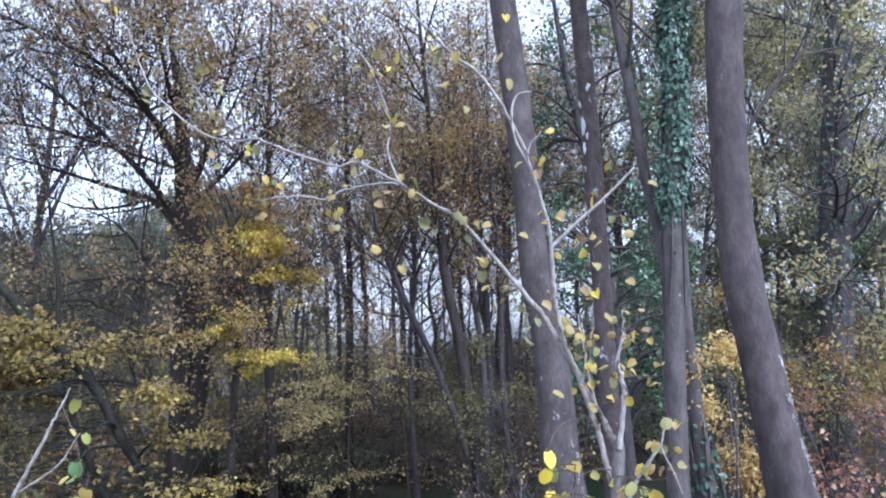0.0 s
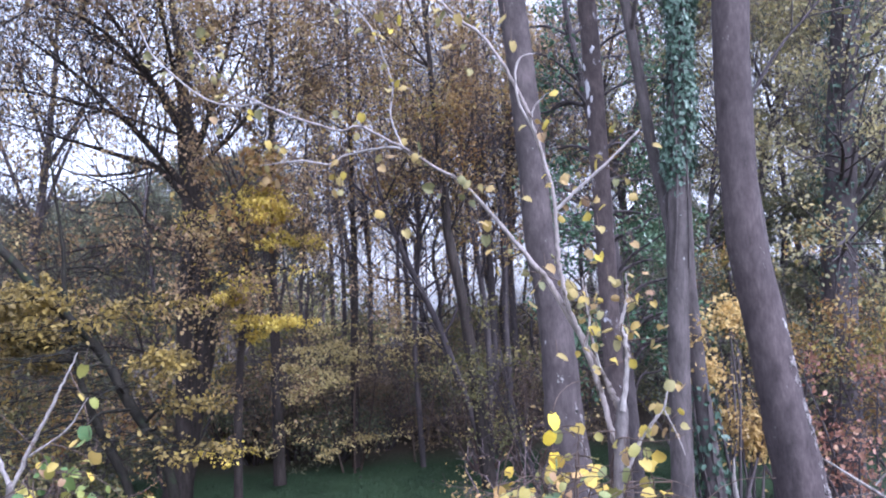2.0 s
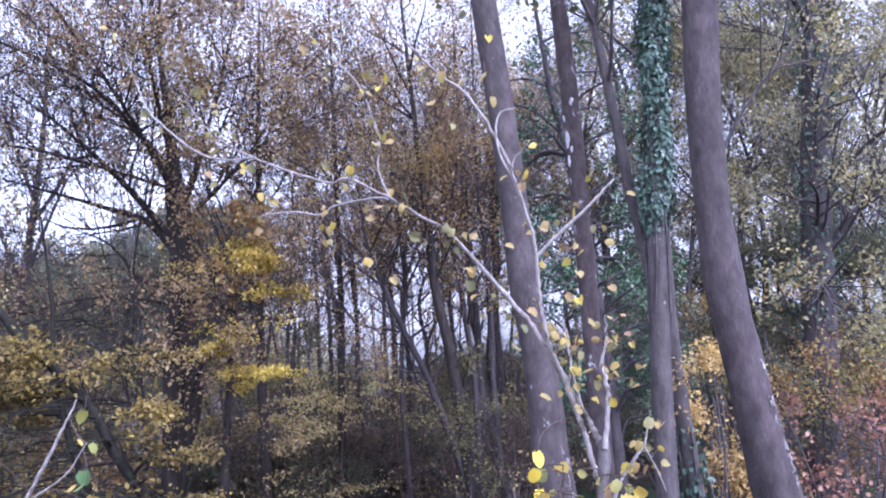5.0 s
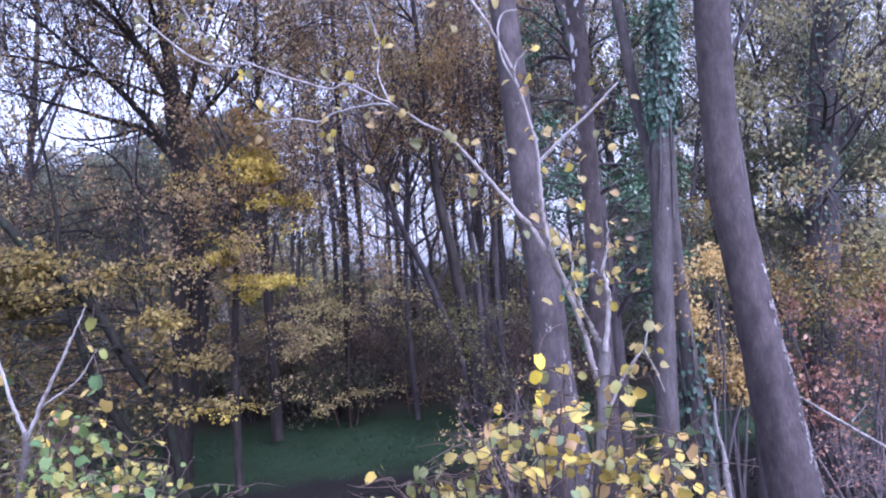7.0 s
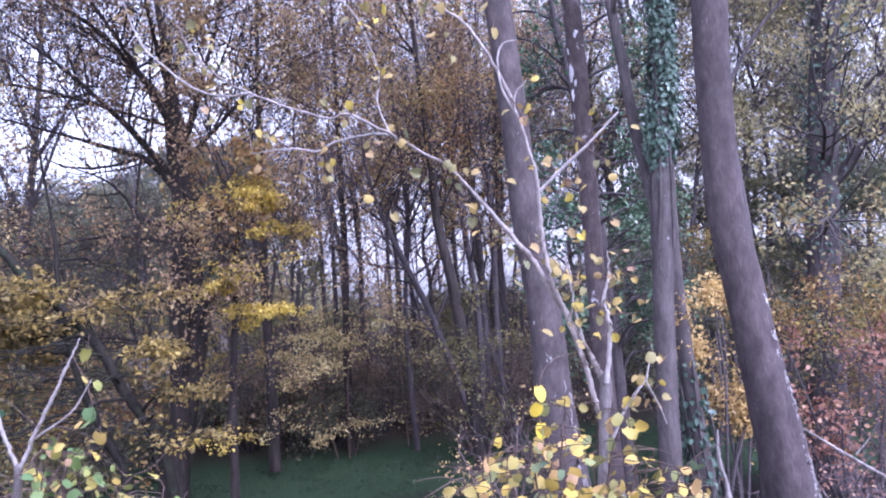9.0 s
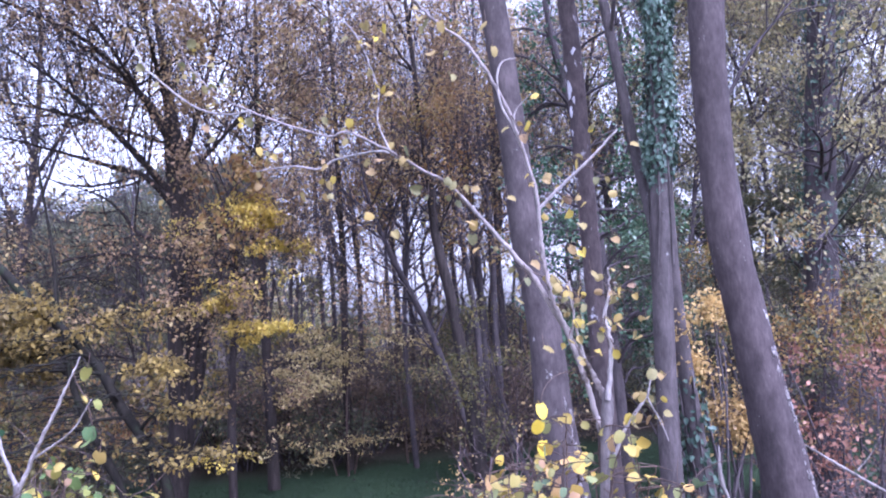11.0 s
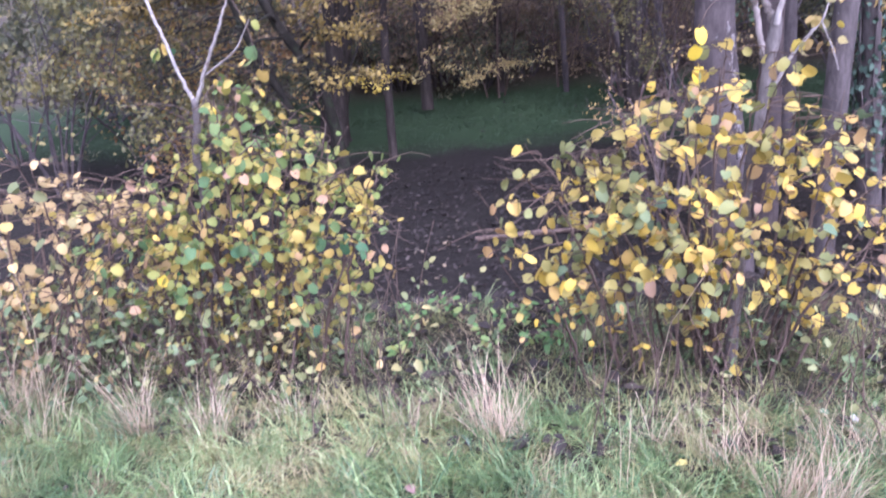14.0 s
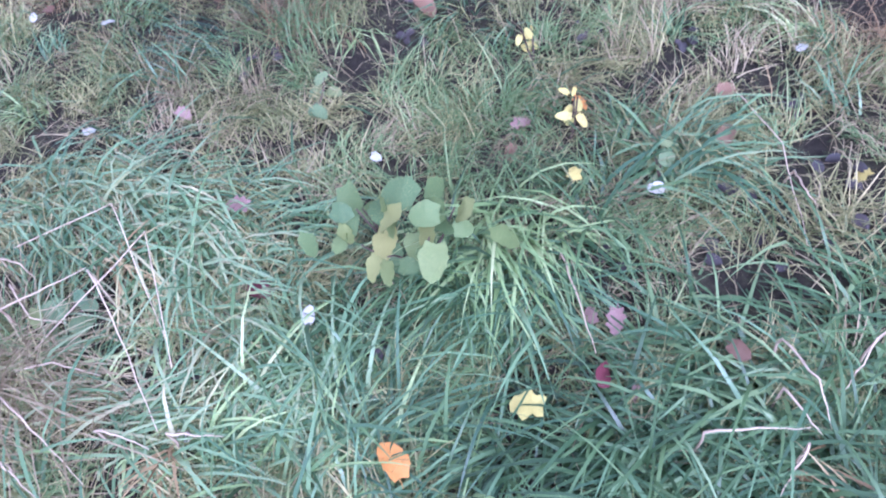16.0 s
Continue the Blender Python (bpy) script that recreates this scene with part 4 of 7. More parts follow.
BROWN = [
    ("thin_tree", "steeply leaning thin trunk in the thicket", [(0.4, 12.5, -0.7, 0.07), (-0.26, 12.5, 1.4, 0.06), (-0.55, 12.5, 2.11, 0.055), (-0.84, 12.5, 2.81, 0.051), (-1.1, 12.5, 3.6, 0.035), (-1.2, 12.5, 4.6, 0.01)]),
    ("thin_tree", "thin brown stem of a crowded thicket", [(0.5, 14, -0.7, 0.08), (0.53, 14.0, 0.95, 0.076), (0.55, 14.0, 2.47, 0.067), (0.47, 14.0, 3.92, 0.058), (0.48, 14.0, 5.38, 0.045), (0.5, 14, 8.2, 0.01)]),
    ("thin_tree", "thin brown stem of a crowded thicket", [(0.98, 15, -0.6, 0.08), (0.97, 15.0, 0.88, 0.074), (0.94, 15.0, 2.51, 0.07), (1.01, 15.0, 4.05, 0.06), (1.05, 15, 6, 0.04), (1.1, 15, 8.8, 0.01)]),
]
CROWDED = [
    ("thin_tree", "thin brown stem of a crowded thicket", [(0.35, 13, -0.7, 0.07), (0.42, 13, 1.2, 0.06), (0.3, 13, 2.8, 0.055), (0.12, 13, 4.4, 0.045), (0.05, 13, 7.4, 0.01)]),
    ("thin_tree", "thin brown stem of a crowded thicket", [(0.75, 13.4, -0.7, 0.07), (0.72, 13.4, 1.5, 0.06), (0.78, 13.4, 3.0, 0.055), (0.7, 13.4, 4.8, 0.04), (0.8, 13.4, 7.8, 0.01)]),
    ("thin_tree", "thin brown stem of a crowded thicket", [(-0.7, 13.6, -0.7, 0.06), (-0.75, 13.6, 1.5, 0.05), (-0.6, 13.6, 3.2, 0.045), (-0.72, 13.6, 5.0, 0.035), (-0.7, 13.6, 7.2, 0.01)]),
]
for k, (nm, lb, row) in enumerate(SLIM + BROWN + CROWDED):
    row = [(x, y, z, r * 0.85) for x, y, z, r in row]
    top = row[-2]
    tree(nm, lb, 50 + k, row, top_limbs(60 + k, top, 6, 2.0, top[3] * 0.6), BARK_OAK if k < 3 else BARK_FAR, RUST_LEAF if k % 3 else OAK_LEAF,
         ((6, 1.2, 45, 4), (5, 0.65, 45, 3), (4, 0.35, 45, 3)), 7, 0.045, 0.12, 0.2, sides=9, trunk_twigs=11, keep=lambda p: p[:, 2] > 1.1 + 0.8 * np.sin(3 * p[:, 0]))
tree("ivy_clad_tree", "stout dark tree with ivy and a low crooked bough", 71, [(4.3, 10, -0.9, 0.26), (4.42, 10, 1.0, 0.21), (4.56, 10.0, 2.58, 0.19), (4.68, 10.0, 3.61, 0.18), (4.81, 10.0, 4.64, 0.17), (5.0, 10, 6.5, 0.12), (5.1, 10, 9, 0.02)],
     [[(4.6, 9.95, 2.4, 0.06), (4.75, 9.9, 2.85, 0.05), (5.05, 9.8, 3.2, 0.045), (5.4, 9.7, 3.41, 0.04), (6.2, 9.5, 3.9, 0.02)], [(4.6, 9.9, 3.0, 0.03), (4.4, 9.4, 3.3, 0.022), (4.1, 8.9, 3.4, 0.01)], [(4.7, 9.9, 3.8, 0.03), (4.5, 9.4, 4.2, 0.022), (4.3, 8.8, 4.4, 0.01)], [(4.7, 9.9, 3.5, 0.03), (5.2, 9.3, 4.0, 0.022), (5.6, 8.8, 4.2, 0.01)], [(4.5, 9.9, 2.2, 0.03), (4.3, 9.3, 2.3, 0.02), (4.0, 8.9, 2.2, 0.01)], *top_limbs(72, (5.0, 10, 7.2), 6, 2.6, 0.05)], BARK_FAR, PALE_OLIVE_LEAF, per=14, size=0.055, limb_start=0.1, trunk_twigs=30)
ivy_on([o for o in scene.objects if o.name.startswith("ivy_clad_tree")][-1], [(4.3, 10, -0.9, 0.30), (4.56, 10.0, 2.58, 0.233), (4.81, 10.0, 4.64, 0.22), (5.0, 10, 6.5, 0.15)], 1.4, 6.0, 0.26, 1600, 73, 0.06)

# ---- the wood behind: a few tree forms, repeated at many places ----
def wood_tree(seed, leaf, per, height, r, label, leaf_size=0.068):
    rng = np.random.default_rng(seed)
    sway = rng.normal(size=(6, 2)) * 0.24
    row = [(sway[k, 0] * k * 0.5, sway[k, 1] * k * 0.5, height * k / 5 - 0.2, r * (1 - 0.18 * k)) for k in range(6)]
    limbs = []
    for k in range(9):
        s = rng.uniform(0.28, 0.92)
        c = curve(row, 6)
        p = c[int(s * (len(c) - 1))]
        a = rng.uniform(0, 2 * math.pi)
        q = wander(rng, p[:3], (math.cos(a), math.sin(a), rng.uniform(0.5, 1.2)), height * 0.24 * rng.uniform(0.6, 1.3), 4, 0.25, 0.3)
        limbs.append([(*e, p[3] * 0.5 * (1 - 0.2 * i)) for i, e in enumerate(q)])
    ob, _ = tree("woodland_tree", label, seed, row, limbs, BARK_FAR, leaf, ((6, 1.5, 45, 3), (5, 0.8, 50, 3), (5, 0.42, 50, 3)), per, leaf_size, 0.12, 0.2, sides=7, trunk_twigs=8, shape=4, group="trees of the wood behind")
    return ob


FORMS = [wood_tree(101, RUST_LEAF, 2, 9.5, 0.085, "woodland tree with rust-brown autumn leaves", 0.062),
         wood_tree(102, PALE_OLIVE_LEAF, 4, 10.5, 0.08, "woodland tree with olive autumn leaves", 0.066),
         wood_tree(103, BROWN_LEAF, 0, 9.0, 0.07, "nearly bare woodland tree with fine dark twigs"),
         wood_tree(104, BROWN_LEAF, 2, 11.0, 0.09, "nearly bare woodland tree with fine dark twigs"),
         wood_tree(105, DARK_OLIVE_LEAF, 13, 8.5, 0.10, "woodland tree with dense dark olive leaves", 0.095)]
SPOTS = []
pick = np.random.default_rng(7)
while len(SPOTS) < 30:
    y = 16 + 34 * pick.random() ** 1.3
    x = pick.uniform(-0.72, 0.78) * (y + 2)
    if (x / y < -0.3 or x / y > 0.3) and pick.random() < 0.55:
        continue
    if 0.06 < x / y < 0.28 and pick.random() < 0.5:
        continue
    if all((x - a) ** 2 + (y - b) ** 2 > 2.2 for a, b in SPOTS):
        SPOTS.append((x, y))
for x, y in ((6.8, 13.5), (3.4, 12.5), (7.6, 11.6), (6.0, 15.5), (2.6, 14.2), (8.8, 14.5), (7.0, 12.8), (2.9, 15.0), (3.5, 16.6), (4.3, 13.4), (2.3, 16.0)):
    SPOTS.append((x, y))
for k, (x, y) in enumerate(SPOTS):
    side = x / y
    if side > 0.22:
        form = FORMS[pick.choice([1, 1, 2, 1, 3])]
    elif side < -0.35:
        form = FORMS[2]
    else:
        form = FORMS[pick.choice([0, 0, 1, 2, 3])]
    m = pose(x, y, float(ground_z(x, y)), pick.uniform(-4, 4), pick.uniform(-4, 4), pick.uniform(0, 360)) @ Matrix.Diagonal((*([pick.uniform(0.75, 1.15)] * 3), 1))
    if k < len(FORMS):
        FORMS[k].matrix_basis = pose((7, 9, -11, 4, 8)[k], (17, 20, 24, 26, 19)[k], -0.6, 0, 0, 50 * k)
    else:
        copy_thing(form, m)


olive_form = wood_tree(106, PALE_OLIVE_LEAF, 6, 9.0, 0.09, "woodland tree with ochre-olive leaves", 0.075)
for k, (x, y) in enumerate(((5.4, 14.8), (7.4, 14.6), (3.6, 15.6))):
    m = pose(x, y, float(ground_z(x, y)), 0, 0, 63 * k) @ Matrix.Diagonal((0.95, 0.95, 0.9, 1))
    if k:
        copy_thing(olive_form, m)
    else:
        olive_form.matrix_basis = m
# the rust-brown crowns beside the oak and over the thicket
for x, y, s in ((-3.5, 16.0, 0.4), (-0.9, 17.6, 0.75), (-3.4, 18.6, 0.6), (0.6, 16.2, 0.85), (0.3, 15.2, 0.5), (1.3, 15.0, 0.5), (-0.4, 16.4, 0.55), (1.9, 16.8, 0.6), (-1.9, 17.4, 0.6), (-0.5, 18.4, 0.65)):
    copy_thing(FORMS[0], pose(x, y, float(ground_z(x, y)), 0, 0, 55 * x + 20 * y) @ Matrix.Diagonal((s * 1.1, s * 1.1, s, 1)))
for x, y in ((-2.6, 18.5), (-1.2, 19.0), (-2.2, 20.2), (0.2, 19.6), (-1.6, 21.5), (-3.2, 21.0)):
    copy_thing(FORMS[3], pose(x, y, float(ground_z(x, y)), 0, 0, 80 * x) @ Matrix.Diagonal((0.7, 0.7, 0.75, 1)))
for x, y in ((-5.6, 15.6), (-4.3, 17.0), (-3.1, 16.0), (-5.0, 19.0)):
    copy_thing(FORMS[2], pose(x, y, float(ground_z(x, y)), 0, 0, 70 * x) @ Matrix.Diagonal((0.8, 0.8, 0.8, 1)))
for x, y, s in ((5.6, 13.2, 0.42), (7.2, 12.8, 0.4), (4.3, 14.2, 0.42), (8.2, 14.6, 0.45), (6.4, 15.0, 0.45), (3.4, 12.0, 0.34)):
    copy_thing(FORMS[4], pose(x, y, float(ground_z(x, y)), 0, 0, 40 * x) @ Matrix.Diagonal((s * 1.3, s * 1.3, s, 1)))
# low dark crowns that close the view behind the oak
for x, y, s in ((-6.6, 18.5, 0.5), (-8.6, 22.0, 0.6), (-10.5, 25.0, 0.66), (-7.4, 25.5, 0.7), (-12.0, 28.0, 0.7), (-5.6, 21.0, 0.55), (-8.2, 17.6, 0.46), (-9.6, 19.8, 0.5), (-7.3, 20.2, 0.55), (-11.6, 22.5, 0.58), (-6.0, 24.0, 0.6), (-4.6, 22.0, 0.5), (-9.2, 16.4, 0.42), (-13.5, 25.5, 0.6)):
    copy_thing(FORMS[4], pose(x, y, float(ground_z(x, y)), 0, 0, 40 * x) @ Matrix.Diagonal((s * 1.3, s * 1.3, s, 1)))


def pole(seed):
    """A thin bare pole of a tree with a few upright twigs."""
    rng = np.random.default_rng(seed)
    q = wander(rng, (0, 0, -0.2), (rng.normal() * 0.1, rng.normal() * 0.1, 1), 7.5, 8, 0.13, 0.12)
    row = [(*e, 0.034 * (1 - 0.11 * i)) for i, e in enumerate(q)]
    ob, _ = tree("pole_tree", "thin bare pole of a crowded wood", seed, row, [], BARK_FAR, BROWN_LEAF, ((24, 1.3, 42, 3), (5, 0.5, 45, 3)), 1, 0.07, 0.1, 0.2, sides=6, trunk_twigs=24, shape=4, group="thin poles of the wood")
    return ob


POLES = [pole(121), pole(122), pole(123)]
pick = np.random.default_rng(19)
for k in range(14):
    y = pick.uniform(15, 30)
    x = pick.uniform(-0.24, 0.13) * y
    m = pose(x, y, float(ground_z(x, y)), pick.uniform(-7, 7), pick.uniform(-10, 8), pick.uniform(0, 360)) @ Matrix.Diagonal((*([pick.uniform(0.75, 1.25)] * 3), 1))
    if k < 3:
        POLES[k].matrix_basis = m
    else:
        copy_thing(POLES[k % 3], m)


def far_woods():
    """The wooded rise on the skyline, too far to count."""
    rng = np.random.default_rng(8)
    g, lf = Geo(), Geo()
    n = 420
    y = rng.uniform(50, 98, n)
    x = rng.uniform(-0.85, 0.8, n) * y
    for a, b in zip(x, y):
        h = rng.uniform(3.5, 6.5) * (0.45 if -0.16 < a / b < 0.2 else 1.0)
        z = float(ground_z(a, b))
        tube(g, [(a, b, z - 0.3), (a + rng.normal() * 0.2, b, z + h * 0.5), (a + rng.normal() * 0.3, b, z + h)], [0.14, 0.09, 0.02], 4)
        m = 190
        p = np.array([a, b, z + h * 0.62]) + rng.normal(size=(m, 3)) * [1.3, 1.3, h * 0.2]
        d, up = unit(rng.normal(size=(m, 3))), unit(rng.normal(size=(m, 3)) + [0, -0.4, 0.6])
        side = unit(np.cross(d, up))
        blade(lf, p, d, side, np.cross(side, d), 0.42 * rng.uniform(0.5, 1.2, (m, 1)), 4)
    ob = thing("far_woods", "far wooded hillside in dull olive and brown", "woods", (0, 60, 0), kind="stuff")
    part("trunks", g, BARK_FAR, ob, kind="stuff")
    part("crowns", lf, OLIVE_LEAF, ob, kind="stuff")


far_woods()


# ---- shrubs under the trees ----
def shrub(name, label, seed, at, spread, height, material, leaf, per, size, stems=9, flat=0.3, lift=0.1, loose=0.08, category="shrub", wood=None):
    rng = np.random.default_rng(seed)
    z = float(ground_z(*at))
    ob = thing(name, label, category, (*at, z), "shrubs under the trees")
    tips, tw = [], Geo()
    for k in range(stems):
        a = 2 * math.pi * k / stems + rng.uniform(-0.3, 0.3)
        out = rng.uniform(0.2, 1.0)
        q = wander(rng, (at[0] + 0.1 * math.cos(a), at[1] + 0.1 * math.sin(a), z - 0.05), (out * math.cos(a) * spread / height, out * math.sin(a) * spread / height, 1),
                   height * rng.uniform(0.75, 1.1), 6, 0.16, -0.1)
        rr = np.linspace(0.02, 0.006, len(q))
        g = Geo()
        tube(g, q, rr, 6)
        part("stem", g, wood or BARK_TWIG, ob)
        sprout(rng, tw, q, rr, ((8, spread * 0.55, 60, 4), (5, spread * 0.25, 50, 3)), tips, 0.25, lift)
    part("twig_growth", tw, wood or BARK_TWIG, ob, kind="stuff")
    if leaf:
        g = Geo()
        foliage(rng, g, tips, per, size, loose, flat=flat, clump=0.6)
        part("leaf_mass", g, leaf, ob, kind="stuff")
    return ob


LEFT_SHRUBS = [
    ((-4.9, 9.6), 1.3, 2.2, OAK_LEAF, 5, 0.06, "beech_shrub", "spreading shrub with yellow-brown leaves"),
    ((-5.9, 10.4), 1.5, 2.6, OLIVE_LEAF, 8, 0.07, "beech_shrub", "tall shrub with olive leaves"),
    ((-4.6, 8.8), 1.1, 1.3, OLIVE_LEAF, 5, 0.06, "beech_shrub", "low shrub with olive leaves"),
    ((-6.6, 8.9), 1.4, 2.4, OLIVE_LEAF, 8, 0.07, "beech_shrub", "tall shrub with olive leaves"),
    ((-4.7, 13.4), 1.3, 3.4, YELLOW_LEAF, 6, 0.08, "beech_shrub", "tall shrub with yellow-brown leaves"),
    ((-3.0, 14.8), 1.2, 2.8, OLIVE_LEAF, 6, 0.08, "beech_shrub", "tall shrub with olive leaves"),
    ((-6.2, 13.6), 1.4, 3.2, OLIVE_LEAF, 8, 0.08, "beech_shrub", "tall shrub with olive leaves"),
    ((-6.9, 11.2), 1.4, 2.2, DARK_OLIVE_LEAF, 14, 0.08, "beech_shrub", "dense shrub with dark olive leaves"),
    ((-8.2, 10.2), 1.5, 2.6, DARK_OLIVE_LEAF, 14, 0.08, "beech_shrub", "dense shrub with dark olive leaves"),
    ((-5.6, 12.2), 1.3, 1.9, DARK_OLIVE_LEAF, 14, 0.08, "beech_shrub", "dense shrub with dark olive leaves"),
    ((-8.4, 13.0), 1.6, 2.8, DARK_OLIVE_LEAF, 14, 0.09, "beech_shrub", "dense shrub with dark olive leaves"),
    ((2.36, 7.5), 0.17, 2.3, TAN_LEAF, 9, 0.042, "beech_shrub", "upright shrub with pale orange leaves"),
]
RIGHT_SHRUBS = [
    ((3.6, 7.6), 0.75, 1.75, RED_LEAF, 6, 0.05, "beech_shrub", "shrub with copper-red leaves"),
    ((4.6, 8.4), 1.2, 2.4, OAK_LEAF, 9, 0.046, "hawthorn_shrub", "dense shrub with olive and ochre leaves"),
    ((3.7, 9.4), 1.3, 2.9, OAK_LEAF, 9, 0.045, "hawthorn_shrub", "dense shrub with ochre-brown leaves"),
    ((5.9, 9.2), 1.4, 2.4, OLIVE_LEAF, 10, 0.05, "hawthorn_shrub", "dense shrub with tan and ochre leaves"),
    ((2.9, 10.5), 1.2, 2.6, DARK_OLIVE_LEAF, 12, 0.05, "hawthorn_shrub", "dense shrub with olive and ochre leaves"),
    ((1.0, 11.6), 1.2, 2.2, OLIVE_LEAF, 7, 0.05, "hawthorn_shrub", "brown thicket shrub under thin trees"),
    ((0.2, 13.2), 1.2, 2.0, OLIVE_LEAF, 6, 0.05, "hawthorn_shrub", "brown thicket shrub under thin trees"),
]
for k, (at, spread, height, leaf, per, size, nm, lb) in enumerate(LEFT_SHRUBS + RIGHT_SHRUBS):
    shrub(nm, lb, 200 + k, at, spread, height, BARK_TWIG, leaf, per, size, 6 if at[1] > 10 else 9, flat=0.5 if leaf is YELLOW_LEAF else 0.3, wood=BARK_FAR if at[1] > 7 else None)
shrub("bare_shrub", "leafless twiggy shrub at the wood's edge", 231, (0.25, 13.0), 1.2, 1.5, BARK_DEAD, BROWN_LEAF, 1, 0.05, 10, wood=BARK_TWIG)
shrub("bare_shrub", "leafless twiggy shrub at the wood's edge", 232, (0.9, 12.6), 1.1, 1.6, BARK_DEAD, BROWN_LEAF, 1, 0.05, 9, wood=BARK_TWIG)
shrub("bare_shrub", "rosy leafless shrub of fine arching twigs", 233, (0.42, 7.2), 0.6, 1.5, BARK_DEAD, TAN_LEAF, 1, 0.035, 8, wood=BARK_ROSY)
shrub("bare_shrub", "rosy leafless shrub of fine arching twigs", 234, (3.35, 6.7), 1.0, 1.0, BARK_DEAD, RED_LEAF, 1, 0.035, 7, wood=BARK_ROSY)
pick = np.random.default_rng(17)
for k in range(22):
    y = pick.uniform(15.8, 22)
    x = -0.62 * y + 1.26 * y * (k + pick.random()) / 22
    tall = pick.uniform(1.2, 2.7) * (0.4 if -5 < x < 6 else 1.0)
    leaf = (OLIVE_LEAF, BROWN_LEAF, OLIVE_LEAF, BROWN_LEAF)[k % 4]
    shrub("woodland_shrub", "dark undergrowth shrub with dull autumn leaves", 240 + k, (x, y), 1.5, tall, BARK_TWIG, leaf, 5, 0.085, 6, loose=0.12, wood=BARK_FAR)


# dark brush along the far edge of the mown strip
pick = np.random.default_rng(23)
for k in range(10):
    y = pick.uniform(14.4, 15.8)
    x = -5.2 + 6.8 * (k + pick.random()) / 10
    shrub("woodland_shrub", "dark twiggy brush along the wood's edge", 270 + k, (x, y), 1.0, pick.uniform(0.7, 1.5), BARK_TWIG, (BROWN_LEAF, DARK_OLIVE_LEAF, BROWN_LEAF)[k % 3], 9, 0.06, 8, loose=0.1, wood=BARK_FAR)


def holly():
    rng = np.random.default_rng(91)
    row = [(1.75, 8.8, -0.9, 0.09), (1.7, 8.8, 1.0, 0.07), (1.6, 8.8, 3.0, 0.05), (1.35, 8.8, 4.6, 0.035), (1.2, 8.8, 6.2, 0.01)]
    limbs = []
    for z, n, ln in ((0.9, 4, 0.6), (1.2, 6, 0.75), (1.5, 6, 0.8), (1.8, 7, 0.8), (2.1, 6, 0.8), (2.4, 6, 0.8), (2.7, 5, 0.7), (3.0, 4, 0.7), (3.4, 4, 0.8), (3.9, 4, 0.9), (4.3, 4, 0.9), (4.7, 3, 0.9), (5.2, 3, 0.7), (5.8, 2, 0.5)):
        for k in range(n):
            a = rng.uniform(0, 6.28)
            x = float(np.interp(z, [r[2] for r in row], [r[0] for r in row]))
            q = wander(rng, (x, 8.8, z), (math.cos(a), math.sin(a), 0.25), ln, 3, 0.2, -0.1)
            limbs.append([(*e, 0.02 * (1 - 0.25 * i)) for i, e in enumerate(q)])
    tree("holly_tree", "dark evergreen holly with dense glossy leaves", 92, row, limbs, BARK_FAR, GREEN_LEAF, ((7, 0.4, 50, 3), (4, 0.2, 50, 3)), 5, 0.05, 0.05, 0.2, sides=8, lift=0.0)


holly()


# ---- hazel bushes on the edge of the bank ----
SHAPES = [(0.46, 0.14, 0.25, 3), (0.5, 0.1, 0.45, 5), (0.42, 0.18, 0.12, 8), (0.47, 0.14, -0.3, 9)]
RIGHT_LEAVES = [leaf_mesh("hazel_leaf", HAZEL_RIGHT, w, t, c, 0, s) for w, t, c, s in SHAPES]
SAPLING_LEAVES = [leaf_mesh("hazel_leaf", SAPLING_LEAF, w, t, c * 1.8, 0, s) for w, t, c, s in SHAPES]
TAN_LEAVES = [leaf_mesh("hazel_leaf", HAZEL_TAN, w, t, c, 0, s) for w, t, c, s in SHAPES]
LEFT_LEAVES = [leaf_mesh("hazel_leaf", HAZEL_LEFT, w, t, c, 0, s) for w, t, c, s in SHAPES]


